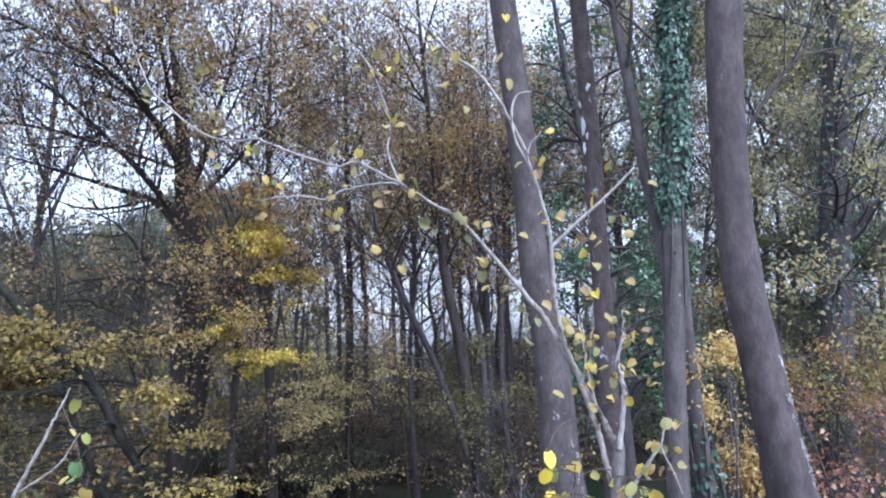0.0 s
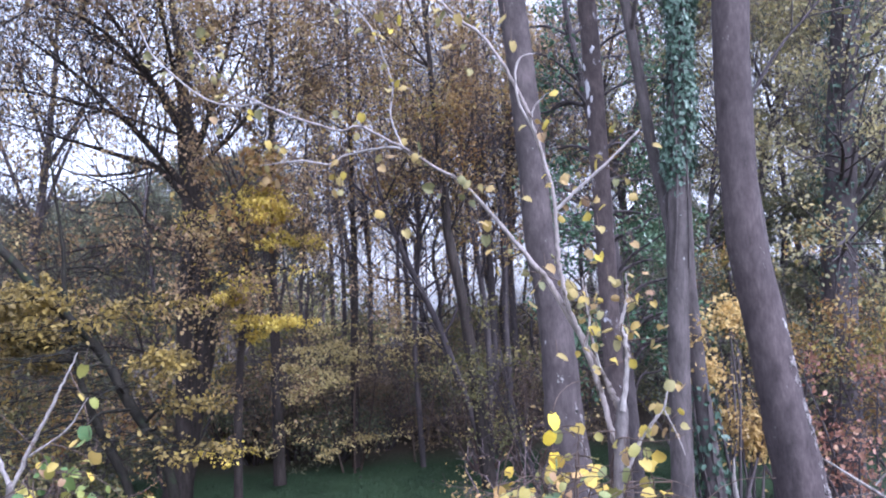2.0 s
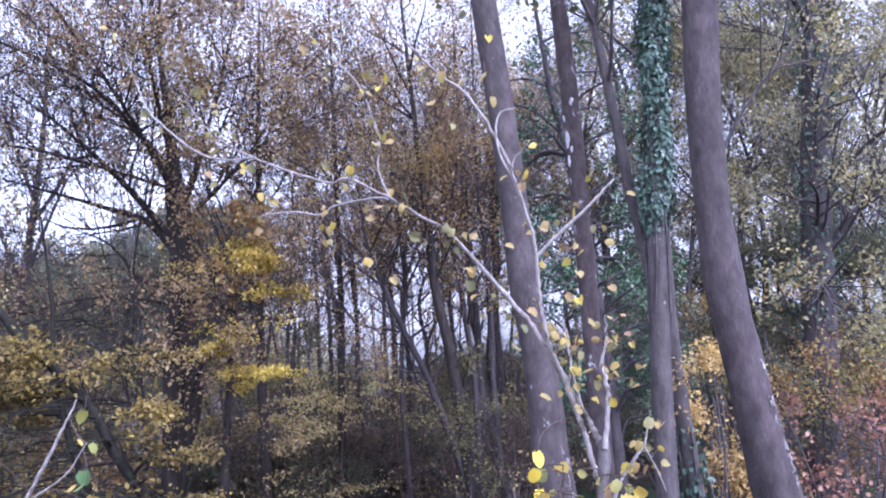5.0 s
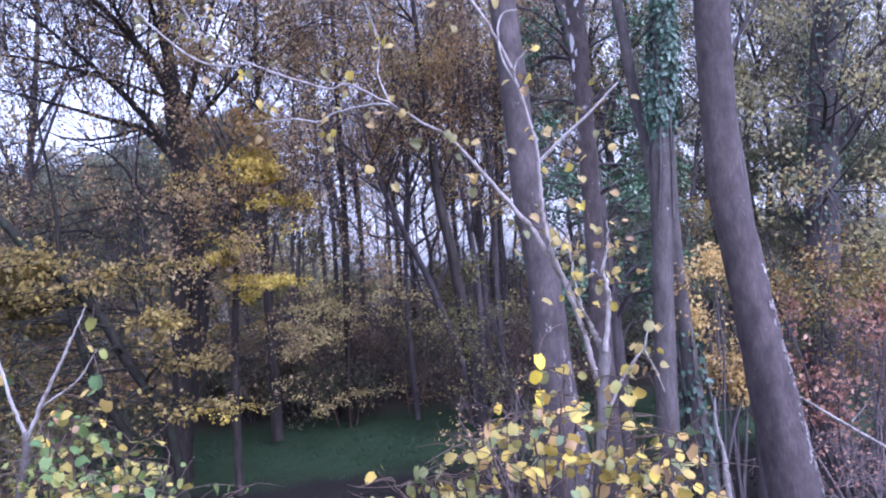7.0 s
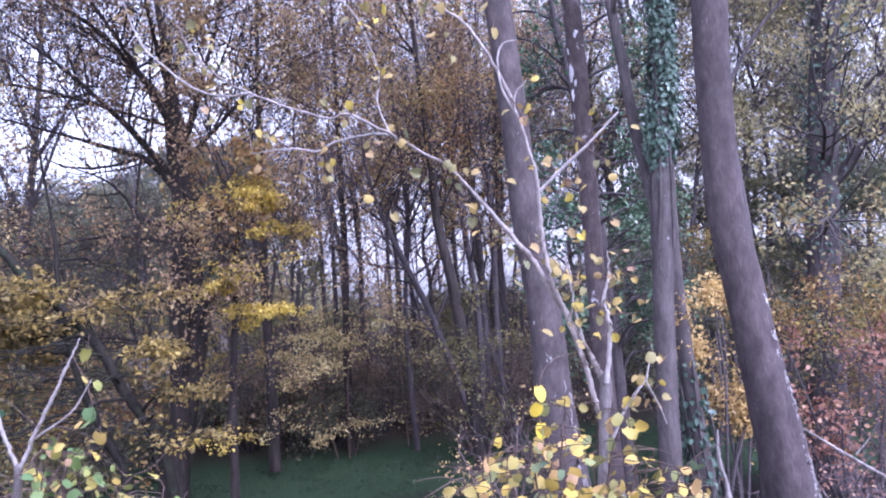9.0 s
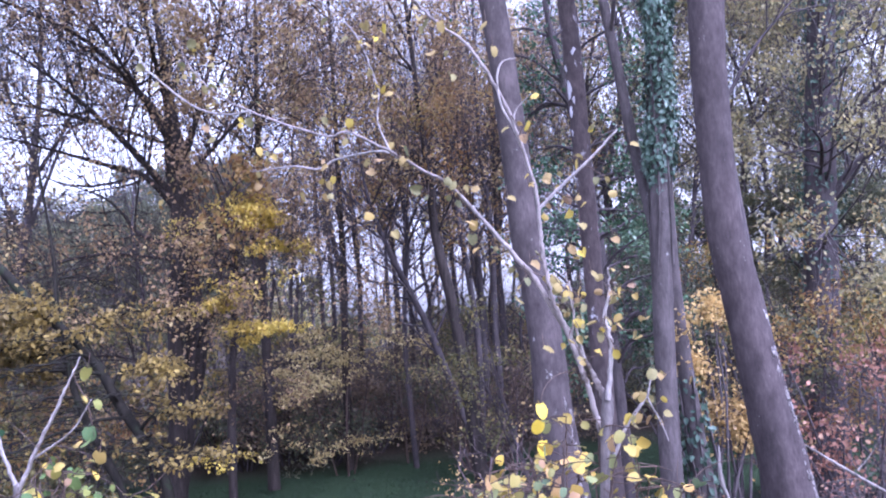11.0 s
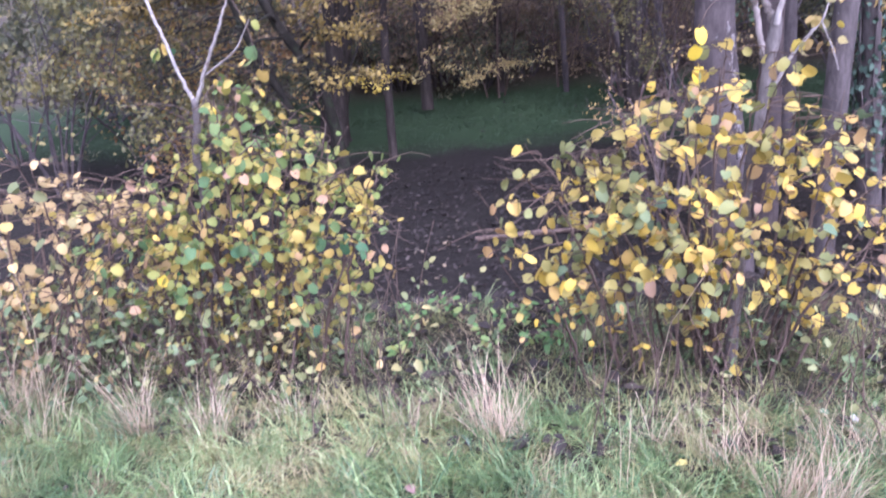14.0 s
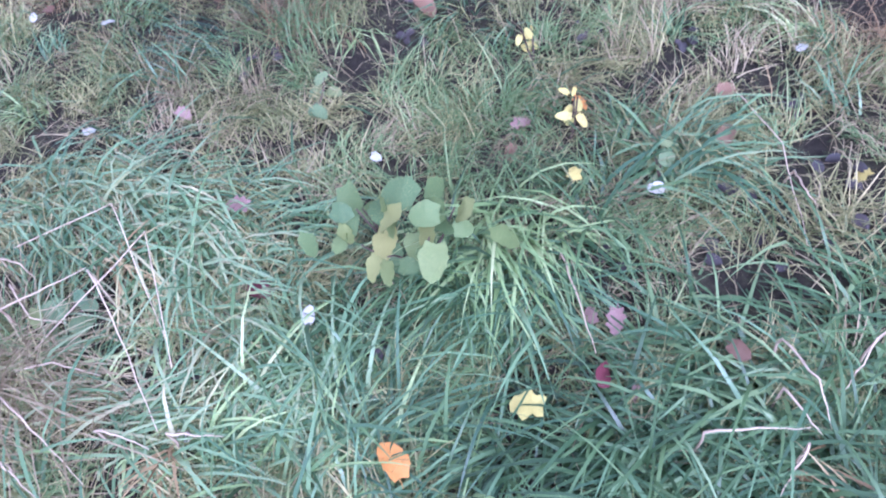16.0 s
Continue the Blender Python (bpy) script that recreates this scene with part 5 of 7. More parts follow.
def hazel_bush(label, seed, centre, half, height, shoots, leaves, meshes, inner, size, profile, low=0.06, foot=0.24):
    """Shoots from one stool fan out under a domed outline; leaves hang in rows along their twigs."""
    rng = np.random.default_rng(seed)
    z = float(ground_z(*centre))
    ob = thing("hazel_bush", label, "bush", (*centre, z), "hazel bushes")
    rows, stems, owner = [], [], []
    for k in range(shoots):
        u = -1 + 2 * (k + rng.random()) / shoots
        top = profile(u) * height * rng.uniform(0.82, 1.0)
        x1, y1 = centre[0] + u * half, centre[1] + rng.uniform(-0.12, 0.34)
        x0 = centre[0] + u * half * 0.5 + rng.normal() * 0.06
        path = curve([(x0, centre[1] + 0.1 + rng.normal() * 0.1, z - 0.02, 0.0065), ((x0 * 0.65 + x1 * 0.35), (centre[1] + y1) / 2, z + top * 0.5, 0.005), (x1 - u * 0.06, y1, z + top * 0.86, 0.0035), (x1, y1 - 0.06, z + top, 0.002)], 5)
        path[1:-1, :3] += rng.normal(size=(len(path) - 2, 3)) * 0.006
        g = Geo()
        tube(g, path[:, :3], path[:, 3], 6)
        stems.append(part("shoot", g, BARK_TWIG, ob))
        tw = Geo()
        for s in np.linspace(0.12, 1.0, 17):
            i = int(s * (len(path) - 1))
            d = np.array([rng.normal() + 0.3 * u, rng.normal() * 0.7 - 0.5, rng.uniform(-0.1, 0.6)])
            q = wander(rng, path[i, :3], d / np.linalg.norm(d), rng.uniform(0.12, 0.3), 5, 0.25, -0.5)
            tube(tw, q, np.linspace(0.0024, 0.0011, len(q)), 4)
            n = int(rng.integers(4, 8))
            t = np.linspace(0.25, 1, n) * (len(q) - 1)
            at = np.stack([np.interp(t, np.arange(len(q)), q[:, j]) for j in range(3)], -1)
            at[:, 0] += 0.016 * (-1.0) ** np.arange(n)
            rows.append(at + rng.normal(size=(n, 3)) * 0.006)
            owner.append(np.full(n, k))
        part("side_twig_growth", tw, BARK_TWIG, ob, kind="stuff")
    order = rng.permutation(len(rows))
    sites = np.vstack([rows[i] for i in order])
    owner = np.concatenate([owner[i] for i in order])
    top = np.array([profile(u) for u in np.clip((sites[:, 0] - centre[0]) / half, -1.15, 1.15)]) * height + z
    thin = rng.random(len(sites)) < np.clip((top - sites[:, 2]) / 0.35, 0.3, 1) * np.clip((sites[:, 2] - z) / 0.6, foot, 1)
    edge = thin & (np.abs(sites[:, 0] - centre[0]) < half * 1.13)
    good = np.flatnonzero(edge & (sites[:, 2] < top + 0.03) & (sites[:, 2] > z + low + 0.3 * rng.random(len(sites)) ** 2))[:leaves]
    sites, owner = sites[good], owner[good]
    order = np.argsort(sites[:, 1])
    turn = lambda p: leaf_turn(rng, p, size * rng.uniform(0.5, 1.25), (1.1 * (p[0] - centre[0]), -0.6, 0.6), 0.7, 0.7)
    for i in order[:290]:
        leaf_part(meshes[rng.integers(4)], turn(sites[i]), stems[owner[i]])
    g = Geo()
    src = [(np.array([v.co[:] for v in me.vertices]), np.array([p.vertices[:] for p in me.polygons])) for me in meshes]
    for p in sites[order[290:]]:
        m = np.array(turn(p))
        co, fc = src[rng.integers(4)]
        g.add(co @ m[:3, :3].T + m[:3, 3], fc)
    part("back_leaves", g, inner, ob, kind="stuff")
    return ob


hazel_bush("hazel bush thick with yellow autumn leaves", 301, (0.33, 2.85), 0.72, 1.22, 26, 1150, RIGHT_LEAVES, YELLOW_JOINED, 0.042,
           lambda u: float(np.interp(u, [-1.1, -0.9, -0.53, -0.42, -0.3, -0.07, 0.17, 0.33, 0.58, 0.61, 0.75, 0.9, 1.1], [0.4, 0.68, 0.77, 0.86, 0.9, 0.97, 1.0, 0.97, 0.9, 0.8, 0.68, 0.56, 0.42])), foot=0.24)
hazel_bush("hazel bush with green, yellow and tan leaves", 302, (-1.42, 2.8), 0.66, 1.24, 30, 1900, LEFT_LEAVES, GREEN_JOINED, 0.037,
           lambda u: float(np.interp(u, [-1.1, -0.9, -0.56, -0.36, -0.08, 0.18, 0.44, 0.67, 0.89, 0.98, 1.1], [0.55, 0.6, 0.6, 0.74, 0.9, 1.0, 0.92, 0.84, 0.74, 0.56, 0.46])), foot=0.5)
hazel_bush("low tan hazel growth beside the green bush", 303, (-2.25, 2.75), 0.5, 1.0, 16, 620, TAN_LEAVES, TAN_JOINED, 0.038, lambda u: 0.95 - 0.15 * u * u, foot=0.8)


# ---- two hazel saplings with pale stems ----
def sapling(label, seed, stem, branches, meshes, size, leaf_spots, random_leaves):
    rng = np.random.default_rng(seed)
    ob = thing("hazel_sapling", label, "sapling", stem[0][:3], "hazel saplings")
    g = Geo()
    c = curve(stem, 6)
    tube(g, c[:, :3], c[:, 3], 10, rng, 0.08)
    part("stem", g, BARK_HAZEL, ob)
    tw = Geo()
    for row, n in zip(branches, random_leaves):
        c = curve(row, 6)
        c[:, 3] *= 0.56 if row[0][3] > 0.016 else 0.72
        c[1:-1, :3] += rng.normal(size=(len(c) - 2, 3)) * min(0.0018, 0.12 * row[0][3])
        g = Geo()
        tube(g, c[:, :3], c[:, 3], 8, rng, 0.1)
        limb = part("branch", g, BARK_GREY if row[0][3] > 0.014 else BARK_PALE, ob)
        for _ in range(n):
            i = rng.integers(len(c) // 4, len(c))
            d = rng.normal(size=3)
            q = wander(rng, c[i, :3], d / np.linalg.norm(d), rng.uniform(0.03, 0.14), 3, 0.2, 0)
            tube(tw, q, np.linspace(0.0026, 0.0013, len(q)), 4)
            for p in q[-2:]:
                leaf_part(meshes[rng.integers(4)], leaf_turn(rng, p + rng.normal(size=3) * 0.012, size * rng.uniform(0.5, 1.1), loose=0.8), limb)
    for p in leaf_spots:
        leaf_part(meshes[rng.integers(4)], leaf_turn(rng, np.array(p), size * rng.uniform(0.8, 1.2), loose=0.5), ob)
        tube(tw, [np.array(p) + [0.0, 0.02, 0.05], np.array(p) + [0, 0.01, 0.02], p], 0.0013, 4)
    part("twig_growth", tw, BARK_TWIG, ob, kind="stuff")
    return ob


MAIN_BRANCHES = [
    [(0.564, 3.02, 1.244, 0.0215), (0.533, 3.02, 1.316, 0.0210), (0.503, 3.02, 1.381, 0.0205), (0.462, 3.02, 1.462, 0.0200), (0.417, 3.02, 1.552, 0.0187), (0.345, 3.02, 1.699, 0.0173), (0.289, 3.02, 1.774, 0.0160), (0.09, 3.1, 2.05, 0.012), (-0.04, 3.11, 2.15, 0.011), (-0.17, 3.12, 2.24, 0.010), (-0.32, 3.12, 2.32, 0.009),
     (-0.40, 3.12, 2.31, 0.008), (-0.62, 3.12, 2.40, 0.007), (-0.77, 3.12, 2.48, 0.006), (-0.86, 3.12, 2.56, 0.005), (-0.92, 3.12, 2.65, 0.004), (-0.98, 3.12, 2.8, 0.002)],
]
RIGHT_FORKS = [
    [(0.563, 2.98, 1.247, 0.0135), (0.580, 2.98, 1.332, 0.0126), (0.593, 2.98, 1.433, 0.0119), (0.587, 2.98, 1.494, 0.0113), (0.578, 2.98, 1.536, 0.0096), (0.592, 2.98, 1.596, 0.0067), (0.606, 2.98, 1.647, 0.0047), (0.607, 2.98, 1.718, 0.0030)],
]
TALL_FORKS = [
    [(0.541, 3.00, 1.121, 0.0145), (0.523, 3.00, 1.181, 0.0141), (0.506, 3.00, 1.275, 0.0138), (0.486, 3.00, 1.358, 0.0132), (0.461, 3.00, 1.438, 0.0125), (0.435, 3.00, 1.526, 0.0120), (0.408, 3.00, 1.600, 0.0115), (0.386, 3.00, 1.716, 0.0110), (0.378, 3.00, 1.830, 0.0105), (0.38, 3.0, 1.94, 0.0095), (0.36, 3.0, 2.09, 0.0095), (0.31, 3.0, 2.28, 0.0095), (0.26, 3.0, 2.42, 0.009),
     (0.17, 3.0, 2.58, 0.0085), (0.06, 3.0, 2.68, 0.008), (-0.05, 3.0, 2.81, 0.0075), (-0.09, 3.0, 2.87, 0.007), (-0.13, 3.0, 2.97, 0.006), (-0.18, 3.0, 3.17, 0.004), (-0.2, 3.0, 3.4, 0.002)],
]
SIDE_TWIGS = [
    [(0.375, 3.0, 1.945, 0.009), (0.46, 2.99, 2.02, 0.0085), (0.57, 2.97, 2.11, 0.007), (0.68, 2.95, 2.21, 0.005)],
    [(0.32, 3.0, 2.24, 0.0055), (0.275, 2.99, 2.34, 0.006), (0.265, 2.98, 2.43, 0.0055), (0.285, 2.98, 2.5, 0.005), (0.34, 2.98, 2.515, 0.004)],
    [(0.33, 3.0, 2.2, 0.005), (0.315, 2.99, 2.27, 0.0045), (0.325, 2.99, 2.32, 0.004), (0.365, 2.98, 2.36, 0.003)],
    [(0.563, 3.03, 1.021, 0.0090), (0.635, 3.03, 1.150, 0.0085), (0.681, 3.03, 1.208, 0.0080), (0.716, 3.03, 1.251, 0.0055), (0.733, 3.03, 1.308, 0.0030)],
    [(-0.12, 3.12, 2.2, 0.007), (-0.18, 3.2, 2.25, 0.007), (-0.28, 3.25, 2.26, 0.007), (-0.39, 3.25, 2.24, 0.006), (-0.45, 3.25, 2.21, 0.006), (-0.56, 3.25, 2.23, 0.005), (-0.72, 3.25, 2.22, 0.002)],
]
END_TWIGS = [
    [(0.502, 3.00, 1.377, 0.0060), (0.490, 3.00, 1.440, 0.0055), (0.475, 3.00, 1.533, 0.0050), (0.464, 3.00, 1.627, 0.0040), (0.458, 3.00, 1.710, 0.0030)],
    [(0.713, 3.03, 1.247, 0.0045), (0.736, 3.03, 1.194, 0.0038), (0.758, 3.03, 1.141, 0.0032), (0.776, 3.03, 1.084, 0.0025)],
    [(-0.15, 3.12, 2.22, 0.006), (-0.20, 3.2, 2.37, 0.005), (-0.19, 3.25, 2.5, 0.005), (-0.22, 3.25, 2.62, 0.0045), (-0.27, 3.25, 2.75, 0.004), (-0.35, 3.25, 2.85, 0.003), (-0.46, 3.25, 2.95, 0.002)],
    [(0.45, 3.0, 1.45, 0.006), (0.47, 2.97, 1.56, 0.005), (0.46, 2.95, 1.68, 0.003)],
    [(-0.68, 3.12, 2.43, 0.006), (-0.78, 3.14, 2.43, 0.0055), (-0.9, 3.15, 2.47, 0.005), (-1.04, 3.15, 2.59, 0.0045), (-1.11, 3.15, 2.68, 0.004), (-1.19, 3.15, 2.91, 0.002)],
]
BRANCHES = MAIN_BRANCHES + RIGHT_FORKS + TALL_FORKS + SIDE_TWIGS + END_TWIGS
# the leaves that stand alone
SINGLE = [(0.35, 2.95, 1.45), (0.40, 2.95, 2.37), (0.72, 2.93, 2.15), (0.66, 2.95, 1.98), (0.63, 2.95, 1.82), (0.49, 2.96, 1.93), (0.52, 2.96, 1.88), (0.47, 2.95, 1.8), (0.54, 2.95, 1.7),
          (0.50, 2.95, 1.65), (0.33, 2.97, 1.75), (0.31, 2.97, 1.7), (0.69, 2.95, 1.64), (0.72, 2.95, 1.52), (0.11, 3.05, 1.93), (0.05, 3.05, 2.1), (-0.05, 3.05, 2.06)]
LOOSE = [(-0.21, 2.98, 2.69), (-0.13, 2.98, 2.68), (0.07, 2.97, 2.67), (0.26, 2.97, 2.8), (-0.39, 3.0, 2.35), (-0.46, 3.0, 2.82), (-0.02, 3.1, 2.04), (-0.16, 3.1, 1.92), (-0.24, 3.1, 2.16), (-0.1, 3.1, 2.24), (0.17, 3.03, 2.05), (0.27, 3.0, 2.0), (-0.4, 3.2, 2.1), (-0.27, 3.15, 2.0), (-0.2, 3.1, 2.45), (0.09, 2.98, 2.47), (0.24, 2.97, 2.66), (0.26, 2.97, 2.56), (0.55, 2.9, 1.12), (0.72, 2.92, 1.35)]
forked_sapling = sapling("hazel sapling with forked pale stems, few yellow leaves", 311, [(0.46, 3.0, -0.02, 0.024), (0.48, 3.0, 0.4, 0.021), (0.501, 3.00, 0.757, 0.0175), (0.522, 3.00, 0.887, 0.0180), (0.534, 3.00, 0.987, 0.0175), (0.544, 3.00, 1.088, 0.0180), (0.547, 3.00, 1.129, 0.0195), (0.557, 3.00, 1.179, 0.0225), (0.564, 3.00, 1.230, 0.0215), (0.567, 3.00, 1.274, 0.0160)],
        BRANCHES, SAPLING_LEAVES, 0.037, SINGLE + LOOSE, (30, 14, 12, 8, 0, 0, 6, 10, 3, 2, 9, 10, 5))
# three bright leaves in a row on one hanging twig
BRIGHT_LEAF = leaf_mesh("hazel_leaf", BRIGHT_HAZEL, 0.42, 0.14, 0.2, 0, 4)
g = Geo()
tube(g, curve([(0.45, 2.98, 1.36), (0.37, 2.88, 1.35), (0.31, 2.79, 1.29), (0.295, 2.78, 1.12)], 4), 0.0016, 4)
hanging_twig = part("hanging_twig", g, BARK_TWIG, forked_sapling)
for k, z in enumerate((1.27, 1.215, 1.15)):
    leaf_part(BRIGHT_LEAF, leaf_turn(np.random.default_rng(320 + k), Vector((0.30, 2.77, z)), 0.05, (0, -1, 0.2), 0.2, 1.2), hanging_twig)
sapling("hazel sapling with a pale forked stem, mostly bare", 312, [(-1.58, 3.0, -0.02, 0.018), (-1.55, 2.95, 0.4, 0.016), (-1.52, 2.88, 0.65, 0.015), (-1.494, 2.82, 0.906, 0.014), (-1.447, 2.78, 1.03, 0.0135), (-1.422, 2.75, 1.134, 0.013)],
        [[(-1.422, 2.75, 1.12, 0.011), (-1.46, 2.75, 1.216, 0.0095), (-1.501, 2.75, 1.36, 0.0085), (-1.54, 2.75, 1.5, 0.008), (-1.58, 2.75, 1.72, 0.006), (-1.6, 2.75, 1.95, 0.003)],
         [(-1.422, 2.75, 1.12, 0.011), (-1.343, 2.73, 1.257, 0.0095), (-1.26, 2.71, 1.394, 0.0075), (-1.215, 2.70, 1.475, 0.005), (-1.182, 2.7, 1.538, 0.003)],
         [(-1.36, 2.74, 1.22, 0.006), (-1.22, 2.7, 1.3, 0.005), (-1.14, 2.68, 1.4, 0.002)]], LEFT_LEAVES, 0.045, [(-1.15, 2.68, 1.5), (-1.12, 2.68, 1.23)], (2, 1, 2))

# ---- dead stub and fallen log in the hollow ----
g = Geo()
c = curve([(1.5, 4.6, -0.75, 0.03), (1.49, 4.62, -0.2, 0.024), (1.455, 4.59, 0.29, 0.02), (1.45, 4.61, 0.5, 0.013), (1.42, 4.6, 0.64, 0.011), (1.425, 4.6, 0.8, 0.004)], 9)
tube(g, c[:, :3], c[:, 3], 9, np.random.default_rng(3), 0.6)
whole("broken_sapling", g, BARK_DEAD, "broken pale dead sapling standing in the hollow", "dead wood", at=(1.5, 4.6, -0.75))
g = Geo()
c = curve([(2.37, 5.90, 0.58, 0.0050), (2.40, 5.75, 0.55, 0.0080), (2.50, 5.60, 0.46, 0.0095), (2.63, 5.50, 0.36, 0.0110), (2.73, 5.40, 0.28, 0.0120), (2.92, 5.25, 0.09, 0.0130), (3.55, 5.1, -0.82, 0.014)], 5)
tube(g, c[:, :3], c[:, 3], 7, np.random.default_rng(8), 0.25)
for row in ([(2.48, 5.80, 0.31, 0.0050), (2.55, 5.70, 0.34, 0.0040), (2.67, 5.60, 0.37, 0.0020)], [(2.62, 5.6, 0.42, 0.006), (2.72, 5.6, 0.52, 0.004), (2.78, 5.58, 0.63, 0.002)]):
    c = curve(row, 4)
    tube(g, c[:, :3], c[:, 3], 6, np.random.default_rng(9), 0.2)
whole("dead_branch", g, BARK_DEAD, "thin pale dead branch leaning by the curved tree", "dead wood", at=(3.4, 5.25, -0.8))
g = Geo()
c = curve([(-1.15, 6.75, -0.77, 0.022), (-0.8, 6.8, -0.755, 0.026), (-0.4, 6.95, -0.77, 0.02), (-0.1, 7.0, -0.78, 0.01)], 5)
tube(g, c[:, :3], c[:, 3], 9, np.random.default_rng(4), 0.3)
whole("fallen_log", g, BARK_TWIG, "weathered fallen branch on leaf litter", "dead wood", at=(-0.8, 6.8, -0.78))


# ---- tree guard and stake ----
def tree_guard():
    ob = thing("tree_guard", "white plastic tree guard tied to a wooden stake", "tree guard", (-1.745, 1.40, 0.0))
    axis = np.array([-0.06, 0.30, 1.0])
    axis /= np.linalg.norm(axis)
    foot = np.array([-1.745, 1.40, -0.02])
    n, sides, r = 9, 28, 0.043
    a = np.linspace(0, 2 * math.pi, sides, endpoint=False)
    u = unit(np.cross(axis, [0, 1.0, 0.2]))
    w = np.cross(axis, u)
    rings = []
    for rad in (r, r - 0.003):
        for k in range(n):
            flare = 1 + 0.10 * (k == n - 1)
            rings.append(foot + axis * 1.2 * k / (n - 1) + rad * flare * (np.cos(a)[:, None] * u + np.sin(a)[:, None] * w))
    v = np.array(rings)
    g = Geo()
    i, j = np.arange(n - 1)[:, None] * sides, np.arange(sides)
    k = (j + 1) % sides
    outer = np.stack([i + j, i + k, i + sides + k, i + sides + j], -1).reshape(-1, 4)
    o = n * sides
    lip = np.stack([(n - 1) * sides + j, (n - 1) * sides + k, o + (n - 1) * sides + k, o + (n - 1) * sides + j], -1)
    g.add(v.reshape(-1, 3), outer, outer[:, ::-1] + o, lip)
    part("tube", g, TUBE, ob)
    g = Geo()
    s = foot - u * 0.058
    b = 0.0075
    corner = [u * b + w * b, -u * b + w * b, -u * b - w * b, u * b - w * b]
    low, high = [s + c - axis * 0.1 for c in corner], [s + c + axis * 1.25 for c in corner]
    g.add(np.array(low + high + [s + axis * 1.27]), [(0, 1, 5, 4), (1, 2, 6, 5), (2, 3, 7, 6), (3, 0, 4, 7)], [(4, 5, 8), (5, 6, 8), (6, 7, 8), (7, 4, 8)])
    part("stake", g, STAKE, ob, "reddish sawn wooden stake", smooth=False)
    for h in (0.12, 0.8):
        g = Geo()
        th = np.linspace(0, 2 * math.pi, 25)
        loop = foot + axis * h + u * -0.022 + np.cos(th)[:, None] * u * 0.068 + np.sin(th)[:, None] * w * 0.047
        tube(g, loop, 0.003, 6)
        tube(g, [loop[12], loop[12] - w * 0.03 - u * 0.012], 0.002, 5)
        part("tie", g, CORD, ob, "dark cable tie")


tree_guard()


# ---- grass ----
def grass(geo, rng, x, y, length, width, lean, flow, droop, seg=3, lift=0.0):
    """Blades from (x, y): each rises, leans along flow (radians) and droops."""
    n = len(x)
    a = flow + rng.normal(size=n) * 0.45
    d = np.stack([np.cos(a), np.sin(a), 0 * a], -1)
    side = np.stack([-np.sin(a), np.cos(a), 0 * a], -1)
    turn = rng.normal(size=n)[:, None] * 0.6
    side = unit(side + d * turn)
    base = np.stack([x, y, ground_z(x, y) - 0.01 + lift], -1)
    p, el = base, np.pi / 2 - np.abs(lean * rng.uniform(0.3, 1.4, n))
    rows = [base - side * (width * 0.5)[:, None], base + side * (width * 0.5)[:, None]]
    for k in range(1, seg + 1):
        step = length / seg
        p = p + (d * np.cos(el)[:, None] + np.array([0, 0, 1.0]) * np.sin(el)[:, None]) * step[:, None]
        floor = ground_z(p[:, 0], p[:, 1]) + 0.006
        p = np.where((p[:, 2] < floor)[:, None], np.stack([p[:, 0], p[:, 1], floor + 0.012 * rng.random(n)], -1), p)
        el = el - droop * rng.uniform(0.5, 1.5, n)
        w = (width * 0.5 * (1 - (k / seg) ** 2))[:, None]
        if k < seg:
            rows += [p - side * w, p + side * w]
        else:
            rows.append(p)
    v = np.stack(rows, 1)
    m = 2 * seg + 1
    i = np.arange(n)[:, None] * m
    quads = np.concatenate([i + [2 * k, 2 * k + 1, 2 * k + 3, 2 * k + 2] for k in range(seg - 1)])
    geo.add(v.reshape(-1, 3), quads, i + [2 * seg - 2, 2 * seg - 1, 2 * seg])


def patchy(x, y, s, seed):
    """A smooth field between 0 and 1."""
    return 0.5 + 0.25 * (np.sin(s * x + seed) + np.sin(s * 1.3 * y + seed * 2.1) * np.cos(s * 0.7 * x - seed)) + 0.12 * np.sin(s * 2.3 * (x + y) + seed * 3)


def scatter(rng, n, x0, x1, y0, y1, near=0.0):
    y = y0 + (y1 - y0) * rng.random(n) ** (1 + near)
    return rng.uniform(x0, x1, n), y


rng = np.random.default_rng(401)
# bare hollows between the tufts: (x, y, radius)
HOLLOWS = [(0.14, 0.79, 0.07), (-0.06, 0.76, 0.06), (0.30, 1.02, 0.07), (-0.79, 0.40, 0.06), (-0.59, 1.24, 0.06), (-0.90, 1.13, 0.06), (-0.40, 0.54, 0.05), (0.20, 1.67, 0.10), (-0.13, 1.82, 0.07), (-0.77, 1.50, 0.07),
           (-0.63, 1.42, 0.07), (-0.91, 1.43, 0.06), (0.35, 1.53, 0.09), (-0.22, 1.36, 0.05), (-1.42, 1.43, 0.08), (-0.10, 2.32, 0.10), (0.52, 1.95, 0.10), (-1.75, 1.9, 0.09), (-0.35, 1.75, 0.06), (0.0, 1.3, 0.06), (-1.15, 1.85, 0.07), (0.36, 0.9, 0.06), (0.2, 1.17, 0.06), (0.45, 1.16, 0.06), (0.12, 0.92, 0.04)]


def bare(x, y):
    """True in the hollows and in a scatter of small gaps."""
    out = np.sin(9.3 * x + 2.1 * np.sin(4.7 * y)) * np.sin(8.1 * y + 2.3 * np.sin(5.9 * x)) > 0.74
    for a, b, r in HOLLOWS:
        out = out | (np.hypot(x - a, y - b) < 1.05 * r)
    return out


def spot(x, y, a, b, w):
    return np.exp(-((x - a) ** 2 + (y - b) ** 2) / (2 * w * w))


